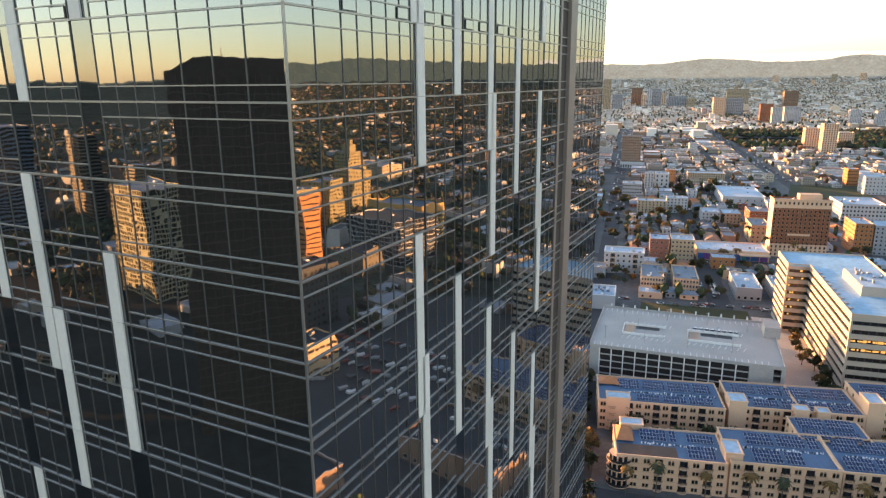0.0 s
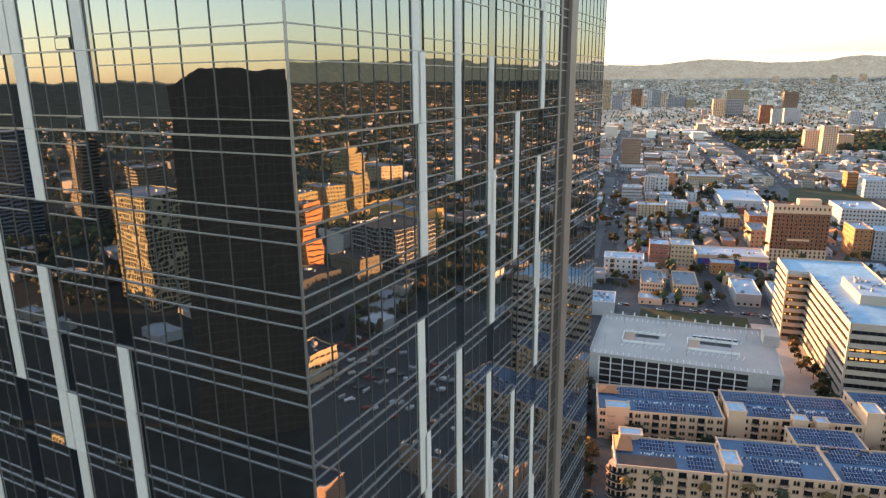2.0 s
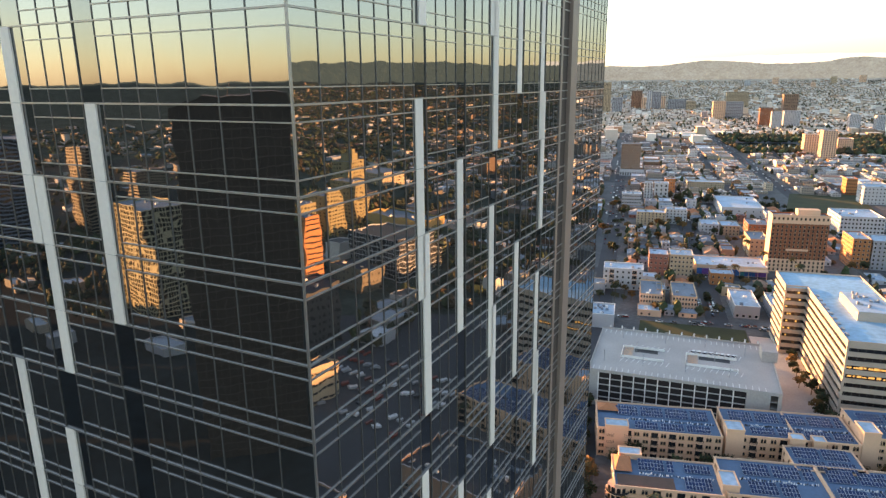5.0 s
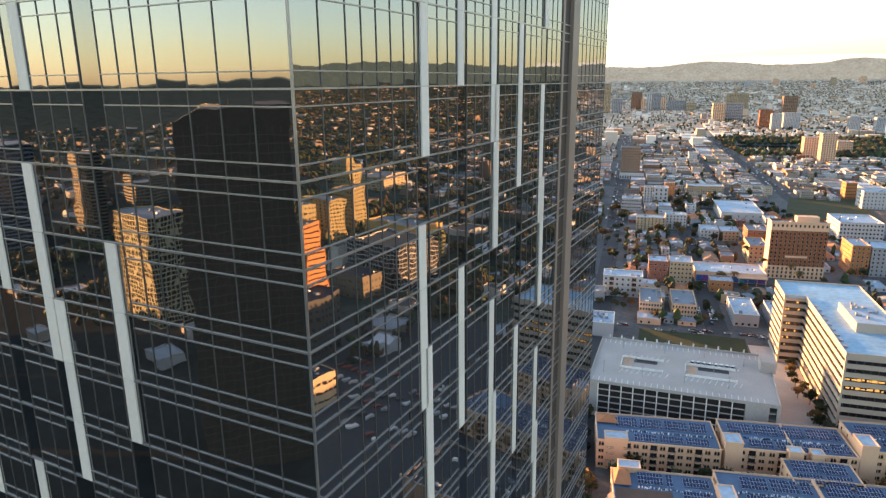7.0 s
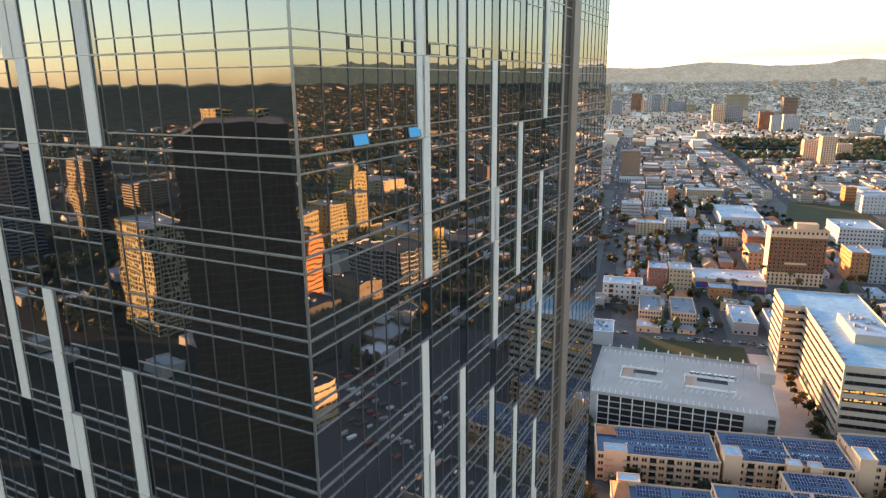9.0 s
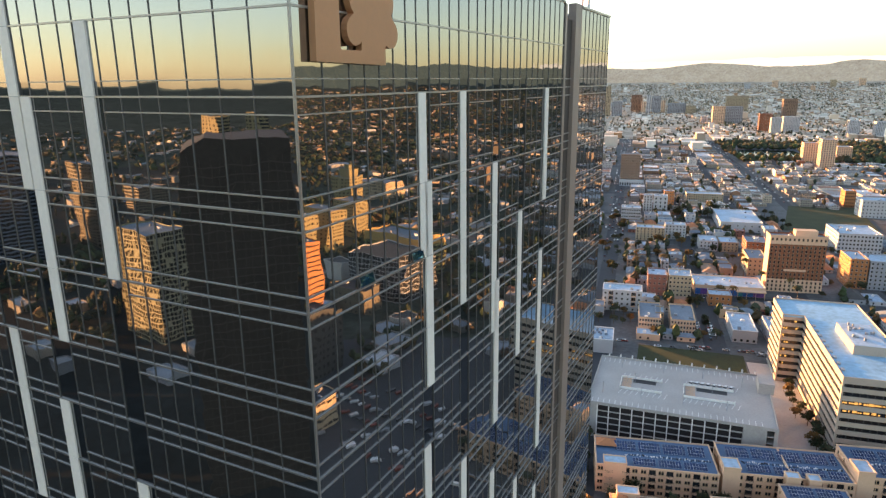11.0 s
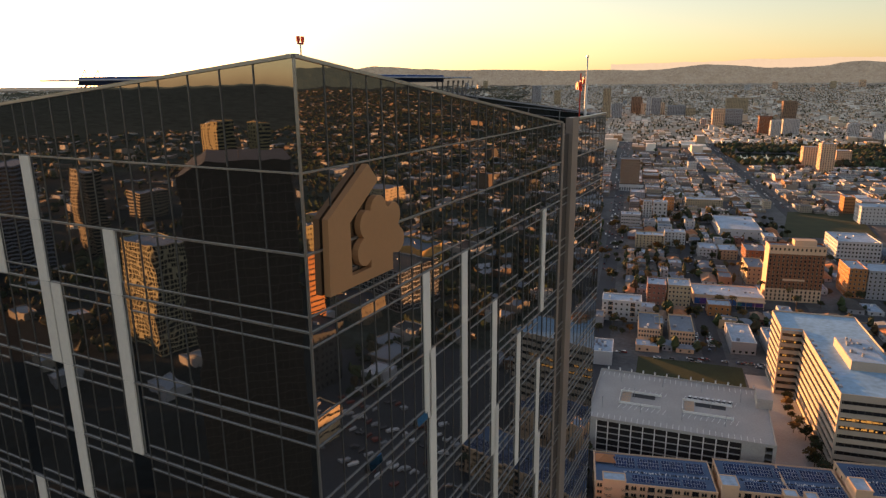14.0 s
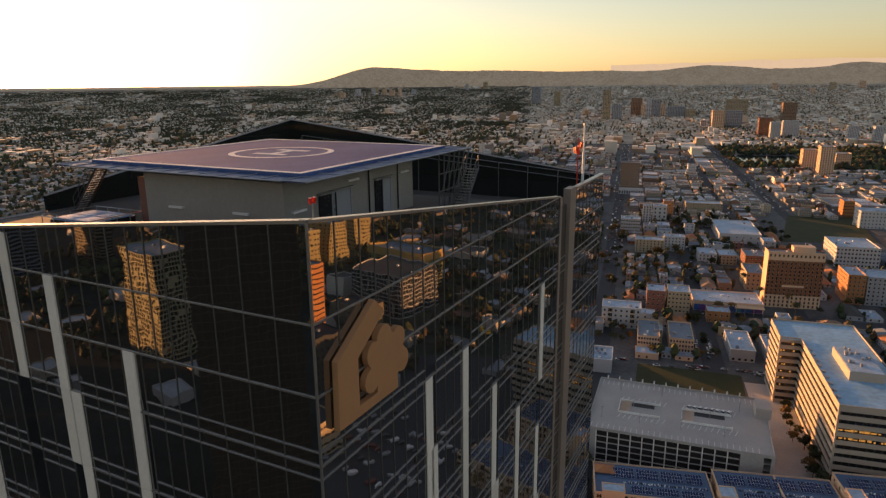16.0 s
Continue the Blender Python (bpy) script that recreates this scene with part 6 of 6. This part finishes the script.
M["carwhite"] = material("white_car_paint", (0.78, 0.78, 0.78), 0.25, 0.1, 0.04)


def car_meshes(paint):
    body = Build()
    body.prism([(-0.9, -2.2), (0.9, -2.2), (0.92, 0), (0.9, 2.2), (-0.9, 2.2), (-0.92, 0)], 0.3, 0.85)
    cabin = Build()
    n = len(cabin.v)
    cabin.v += [(-0.85, -1.6, 0.85), (0.85, -1.6, 0.85), (0.85, 1.2, 0.85), (-0.85, 1.2, 0.85), (-0.68, -1.1, 1.42), (0.68, -1.1, 1.42), (0.68, 0.45, 1.42), (-0.68, 0.45, 1.42)]
    cabin.f += [(0, 1, 5, 4), (1, 2, 6, 5), (2, 3, 7, 6), (3, 0, 4, 7), (4, 5, 6, 7)]
    cabin.m += [1, 1, 1, 1, 0]
    wheel = Build()
    wheel.bar((-0.11, 0, 0), (0.11, 0, 0), 0.32, sides=10)
    return body.mesh("body", [M[paint]]), cabin.mesh("cabin", [M[paint], M["window"]]), wheel.mesh("wheel", [M["rubber"]])


CARS = [car_meshes("carpaint"), car_meshes("carwhite")]


def car(m, white, label, group):
    t = thing("car", m, label, "car", group)
    body, cabin, wheel = CARS[white]
    part("body", body, None, t)
    part("cabin", cabin, None, t)
    for x in (-0.82, 0.82):
        for y in (-1.4, 1.4):
            part("wheel", wheel, None, t, at=Matrix.Translation((x, y, 0.32)))


deckm = frame_at(GX, GY, GAZ)
for k in range(8):
    car(deckm @ Matrix.Translation((46.5 + k * 2.65, 36.2, GH + 0.016)) @ pose(0, 0, 0, 0, 0, -17), 1, "white car parked on the roof deck", "cars on the roof deck")
for k in range(80):
    c = rt.choice((-14, -14, 59, 132, 205)) + rt.choice((-5.2, -2, 2, 5.2))
    along = rt.uniform(430, 1150)
    if not free(c - 1, c + 1, along - 2, along + 2):
        continue
    q = CV * c + AV * along
    car(Matrix.Translation((q.x, q.y, 0)) @ pose(0, 0, 0, 0, 0, -GA), 0, "car on the street", "cars on the streets")
for k in range(20):
    q = frame_at(113, 403, 16) @ Vector((rt.uniform(-2, 90), rt.choice((-3.5, 0.5)), 0))
    car(Matrix.Translation((q.x, q.y, 0.15)) @ pose(0, 0, 0, 0, 0, 90 - GA), 0, "car along the kerb", "cars on the streets")
for k in range(16):
    q = frame_at(166, 412, 16) @ Vector((4 + (k % 2) * 9, 2 + (k // 2) * 3.2, 0))
    car(Matrix.Translation((q.x, q.y, 0.15)) @ pose(0, 0, 0, 0, 0, 90 - GA), 0, "car in the parking lot", "cars in the lot")


# ---- tower: crown, sign, helipad, openable windows ----
sign = thing("wall_sign", TOWER @ Matrix.Translation((0.75, 0.0, 166.45)), "big tan metal sign shaped like a house and tree", "sign")


def extruded(name, pts, depth, z_out, parent, label):
    """A flat outline in the x-z plane pulled out towards -y."""
    bm = bmesh.new()
    vs = [bm.verts.new((x, -z_out, z)) for x, z in pts]
    f = bm.faces.new(vs)
    r = bmesh.ops.extrude_face_region(bm, geom=[f])
    for v in r["geom"]:
        if isinstance(v, bmesh.types.BMVert):
            v.co.y -= depth
    bmesh.ops.recalc_face_normals(bm, faces=bm.faces)
    bmesh.ops.triangulate(bm, faces=[f for f in bm.faces if len(f.verts) > 4])
    me = bpy.data.meshes.new(name)
    bm.to_mesh(me)
    bm.free()
    me.materials.append(M["logo"])
    return part(name, me, None, parent, label)


tree = [(2.7, 0.47), (4.3, 0.47), (4.3, 0.66)]
for cx, cz, r, a0, a1 in ((4.7, 1.14, 0.53, -125, 62), (4.42, 2.2, 0.54, -48, 132), (3.35, 2.62, 0.56, 8, 176), (2.62, 2.18, 0.56, 98, 238), (2.36, 1.14, 0.52, 112, 318)):
    tree += [(cx + r * math.cos(radians(a0 + (a1 - a0) * k / 9)), cz + r * math.sin(radians(a0 + (a1 - a0) * k / 9))) for k in range(10)]
extruded("house_outline", [(0.07, 0.05), (4.3, 0.0), (4.3, 0.47), (1.44, 0.47), (1.44, 2.46), (3.38, 3.76), (2.72, 4.44), (0.14, 2.8)], 0.26, 0.06, sign, "")
extruded("tree_shape", tree, 0.26, 0.06, sign, "")
for x, z in ((0.6, 0.3), (0.6, 2.4), (2.6, 4.2), (3.8, 0.3), (3.6, 2.5)):
    b = Build()
    b.bar((x, 0.12, z), (x, -0.08, z), 0.06)
    part("bracket", b, M["steel"], sign)


def awning(face, s, z, w, h, tilt, pane="glass"):
    """A small top-hung window in the floor band, shut or propped open."""
    m = Matrix.Translation(face_point(face, s, 0.05, z)) @ (pose(0, 0, 0, 0, 0, 0) if face == "R" else frame_at(0, 0, 90))
    if face == "L":
        m = Matrix.Translation(face_point(face, s + w, 0.05, z)) @ frame_at(0, 0, 90)
    ob = new("awning_window")
    ob.parent = tower
    ob.matrix_local = m
    ob["label"] = "open top-hung window" if tilt else "shut top-hung window in a dark frame"
    fr = Build()
    for x0, x1, z0, z1 in ((0, 0.035, 0, h), (w - 0.035, w, 0, h), (0.035, w - 0.035, 0, 0.035), (0.035, w - 0.035, h - 0.035, h)):
        fr.box(x0, x1, -0.012, 0.03, z0, z1)
    at = Matrix.Translation((0, 0, h)) @ pose(0, 0, 0, -tilt) @ Matrix.Translation((0, 0, -h))
    part("frame", fr, M["mullion"], ob, at=at)
    pb = Build()
    pb.box(0.035, w - 0.035, -0.006, 0.01, 0.035, h - 0.035)
    part("pane", pb, M[pane], ob, at=at)


for i in (1, 8, 14):
    for s in (3.12, 6.92, 9.25, 10.98, 13.4, 15.1, 17.5, 19.2):
        awning("R", s, FLOORS[i] + 0.06, 0.88, 0.46, 0)
for s in (3.06, 7.14):
    awning("R", s, FLOORS[2] + 0.06, 1.02, 0.46, 11.5, "tinted")
for i in (7, 8, 9):
    awning("L", 10.55, FLOORS[i] + 0.06, 0.9, 0.46, 0)
for s, w in ((10.62, 0.82), (15.1, 1.05), (18.7, 0.9)):
    awning("L", s, FLOORS[13] + 0.06, w, 0.46, 12.4)

# helipad over the plant house
HZ = 174.3
house = thing("plant_house", TOWER @ Matrix.Translation((11.2, 10.6, ROOF)), "grey stucco plant house under the helipad", "plant house")
HW, HD = 14.6, 11.2
b = Build()
b.box(0, HW, 0, HD, 0, HZ - 0.55 - ROOF)
part("wall", b, M["stucco"], house)
# The dark panels stand for shade in open doorways; the wall is solid.
for x, w, h, kind in ((3.1, 1.7, 2.5, 0), (4.35, 2.1, 2.55, 1), (9.3, 0.9, 2.6, 0), (10.25, 1.1, 2.6, 1)):
    b = Build()
    b.box(x, x + w, -0.07, 0.0, 0.25, h)
    for q in (0.0, w - 0.09):
        b.box(x + q, x + q + 0.09, -0.11, -0.07, 0.25, h + 0.06)
    part("service_door", b, M["greywall"] if kind else M["slot"], house, "pale metal door leaf" if kind else "dark open doorway")
    b = Build()
    b.box(x - 0.15, x + w + 0.15, -0.35, 0.0, h + 0.12, h + 0.2)
    part("door_canopy", b, M["steel"], house)
for x in (8.55, 12.3):
    b = Build()
    b.bar((x, -0.08, 0.2), (x, -0.08, 3.7), 0.05, sides=6)
    part("drain_pipe", b, M["slot"], house)
for x, z in ((6.1, 3.0), (12.6, 2.75), (0.6, 1.9)):
    b = Build()
    b.box(x, x + 1.2, -0.18, 0.0, z, z + 0.13)
    part("wall_lamp", b, M["white"], house)
for y in (2.6, 7.9):
    b = Build()
    b.box(-0.2, 0.0, y, y + 1.15, 1.72, 1.84)
    part("wall_lamp", b, M["white"], house)
b = Build()
b.box(0.3, 2.4, HD + 0.05, HD + 1.0, 0, 3.4)
tagged(new("roof_tank", b.mesh("roof_tank", [M["redwall"]])), "red painted steel cabinet beside the plant house", "cabinet").matrix_world = house.matrix_world.copy()
for x in (4.0, 10.0, 16.0):
    for y in (12.2, 15.0):
        b = Build()
        b.bar((x, y, 0), (x, y, HZ - 0.5 - ROOF), 0.16, sides=8)
        part("column", b, M["steel"], house)
pad = thing("helipad", TOWER @ Matrix.Translation((10.3, 8.3, HZ - 0.5)), "raised grey helipad with a white border and circle", "helipad")
b = Build()
b.box(1.2, 18.8, 1.2, 18.8, 0, 0.5)
part("deck", b, M["pad"], pad)
b = Build()
for x0, x1, y0, y1 in ((1.2, 18.8, 1.2, 1.6), (1.2, 18.8, 18.4, 18.8), (1.2, 1.6, 1.6, 18.4), (18.4, 18.8, 1.6, 18.4)):
    b.box(x0, x1, y0, y1, 0.504, 0.52)
part("border_line", b, M["white"], pad)
b = Build()
for r0, r1 in ((3.3, 3.75),):
    for k in range(48):
        a0, a1 = 2 * math.pi * k / 48, 2 * math.pi * (k + 1) / 48
        b.quad(*[(10 + r * math.cos(a), 10 + r * math.sin(a), 0.512) for r, a in ((r0, a0), (r1, a0), (r1, a1), (r0, a1))])
part("circle_line", b, M["white"], pad)
b = Build()
for x0, x1, y0, y1 in ((8.4, 9.0, 8.6, 11.4), (11.0, 11.6, 8.6, 11.4), (9.0, 11.0, 9.75, 10.25)):
    b.box(x0, x1, y0, y1, 0.504, 0.516)
part("letter_bar", b, M["white"], pad)
for x0, x1, y0, y1 in ((-0.4, 20.4, -0.4, 1.2), (-0.4, 20.4, 18.8, 20.4), (-0.4, 1.2, 1.2, 18.8), (18.8, 20.4, 1.2, 18.8)):
    b = Build()
    b.box(x0, x1, y0, y1, 0.27, 0.31)
    part("safety_net", b, M["padedge"], pad, "blue edge netting")
    b = Build()
    if x1 - x0 > 5:
        yo = y0 if y0 < 5 else y1
        b.bar((x0, yo, 0.3), (x1, yo, 0.3), 0.05)
    else:
        xo = x0 if x0 < 5 else x1
        b.bar((xo, y0, 0.3), (xo, y1, 0.3), 0.05)
    part("net_rim", b, M["steel"], pad)
for k in range(14):
    for side in range(4):
        b = Build()
        p = -0.3 + 1.55 * k
        ends = (((p, -0.4, 0.33), (p, 1.2, 0.33)), ((p, 18.8, 0.33), (p, 20.4, 0.33)), ((-0.4, p, 0.33), (1.2, p, 0.33)), ((18.8, p, 0.33), (20.4, p, 0.33)))[side]
        b.bar(*ends, 0.035)
        part("net_bracket", b, M["steel"], pad)


def stairs(name, m, rise, run):
    """A steep open metal stair with handrails."""
    t = thing(name, m, "open metal stair with railings up to the helipad", "stairs", "helipad stairs")
    n = int(rise / 0.19)
    for s in (-0.5, 0.5):
        b = Build()
        b.bar((0, s, 0), (run, s, rise), 0.09)
        part("stringer", b, M["dark_steel"], t)
        b = Build()
        b.bar((0, s, 1.0), (run, s, rise + 1.0), 0.035)
        b.bar((0, s, 0.5), (run, s, rise + 0.5), 0.025)
        part("handrail", b, M["dark_steel"], t)
        for k in range(6):
            b = Build()
            b.bar((run * k / 5, s, rise * k / 5), (run * k / 5, s, rise * k / 5 + 1.0), 0.03)
            part("post", b, M["dark_steel"], t)
    for k in range(n):
        b = Build()
        x, z = run * (k + 0.5) / n, rise * (k + 0.5) / n
        b.box(x - 0.14, x + 0.14, -0.48, 0.48, z - 0.03, z + 0.02)
        part("tread", b, M["dark_steel"], t)
    return t


stairs("roof_stair", TOWER @ Matrix.Translation((14.2, 33.0, ROOF)) @ pose(0, 0, 0, 0, 0, -90), 3.9, 3.6)
stairs("roof_stair", TOWER @ Matrix.Translation((26.6, 7.1, ROOF)), 2.7, 2.4)
truss = thing("steel_frame", TOWER @ Matrix.Translation((25.9, 8.4, ROOF)), "grey steel frame of struts under the helipad edge", "steel frame")
for k in range(6):
    b = Build()
    b.bar((k * 0.85, 0, 0), (k * 0.85, 0, HZ - 0.4 - ROOF), 0.05, sides=6)
    part("strut", b, M["dark_steel"], truss)
    b = Build()
    b.bar((k * 0.85, 0.0, 0), (k * 0.85 + 1.9, 0.0, HZ - 0.4 - ROOF), 0.04, sides=6)
    part("brace", b, M["dark_steel"], truss)
for z in (1.2, 2.5):
    b = Build()
    b.bar((0, 0, z), (5.4, 0, z), 0.035, sides=6)
    part("cross_rail", b, M["dark_steel"], truss)
for y0, y1 in ((1.0, 33.0),):
    rail = thing("roof_rail", TOWER @ Matrix.Translation((W - 0.7, 0, ROOF - 1.6)), "thin metal rail inside the parapet", "rail")
    for z in (0.45, 1.0):
        b = Build()
        b.bar((0, y0, z + 1.6), (0, y1, z + 4.2), 0.03, sides=5)
        part("bar", b, M["steel"], rail)
    for k in range(12):
        y = y0 + (y1 - y0) * k / 11
        b = Build()
        b.bar((0, y, 0), (0, y, 2.6 + 2.6 * k / 11), 0.03, sides=5)
        part("post", b, M["steel"], rail)
cradle = thing("roof_skylight", TOWER @ Matrix.Translation((8.2, 23.3, ROOF)), "low pale blue glazed frame on the roof with a thin rail", "skylight")
b = Build()
b.box(0, 3.2, 0, 4.0, 0.0, 0.85)
part("box", b, M["slot"], cradle)
for i in range(2):
    for j in range(4):
        b = Build()
        b.box(0.1 + i * 1.55, 1.5 + i * 1.55, 0.1 + j * 0.97, 0.98 + j * 0.97, 0.85, 0.95)
        part("pane", b, M["skyglass"], cradle)
b = Build()
for p, q in (((-0.3, -0.3), (3.5, -0.3)), ((3.5, -0.3), (3.5, 4.3)), ((3.5, 4.3), (-0.3, 4.3)), ((-0.3, 4.3), (-0.3, -0.3))):
    b.bar((*p, 1.1), (*q, 1.1), 0.035)
    for k in range(4):
        x, y = p[0] + (q[0] - p[0]) * k / 4, p[1] + (q[1] - p[1]) * k / 4
        b.bar((x, y, 0), (x, y, 1.1), 0.03)
part("rail", b, M["steel"], cradle)


def beacon(x, y, z, h, label):
    t = thing("warning_beacon", TOWER @ Matrix.Translation((x, y, z)), label, "beacon")
    b = Build()
    b.bar((0, 0, 0), (0, 0, h), 0.025, sides=6)
    part("mast", b, M["steel"], t)
    b = Build()
    b.bar((-0.14, 0, h), (0.14, 0, h), 0.03)
    part("cross_arm", b, M["steel"], t)
    for s in (-0.11, 0.11):
        b = Build()
        b.bar((s, 0, h), (s, 0, h + 0.06), 0.04, sides=8)
        b.bar((s, 0, h + 0.06), (s, 0, h + 0.23), 0.065, sides=10)
        part("red_lamp", b, M["redlens"], t)


beacon(0.95, 0.45, ROOF, 168.4 + 6.65 - ROOF, "pair of red warning lamps on a thin mast by the parapet")
mast = thing("antenna_mast", TOWER @ Matrix.Translation((38.5, 1.5, ROOF - 1.6)), "red mast with a tangle of red antennas", "antenna")
b = Build()
b.bar((0, 0, 0), (0, 0, 6.0), 0.06, sides=6)
part("pole", b, M["red"], mast)
ra = random.Random(4)
for k in range(9):
    b = Build()
    a = k * 0.7
    b.bar((0, 0, 4.75 + 0.09 * k), (0.3 * math.cos(a), 0.3 * math.sin(a), 4.8 + 0.09 * k), 0.04)
    b.bar((0.3 * math.cos(a), 0.3 * math.sin(a), 4.55 + 0.09 * k), (0.3 * math.cos(a), 0.3 * math.sin(a), 4.95 + 0.09 * k), 0.09)
    part("antenna", b, M["red"], mast)
flag = thing("flag_pole", TOWER @ Matrix.Translation((37.0, 0.6, ROOF - 1.6)), "tall white tapered pole on the parapet corner", "pole")
b = Build()
b.bar((0, 0, 0), (0, 0, 5), 0.11, sides=8)
b.bar((0, 0, 5), (0, 0, 7.2), 0.07, sides=8)
part("shaft", b, M["white"], flag)
b = Build()
b.bar((0, 0, 7.2), (0, 0, 7.35), 0.1, sides=8)
part("finial", b, M["steel"], flag)
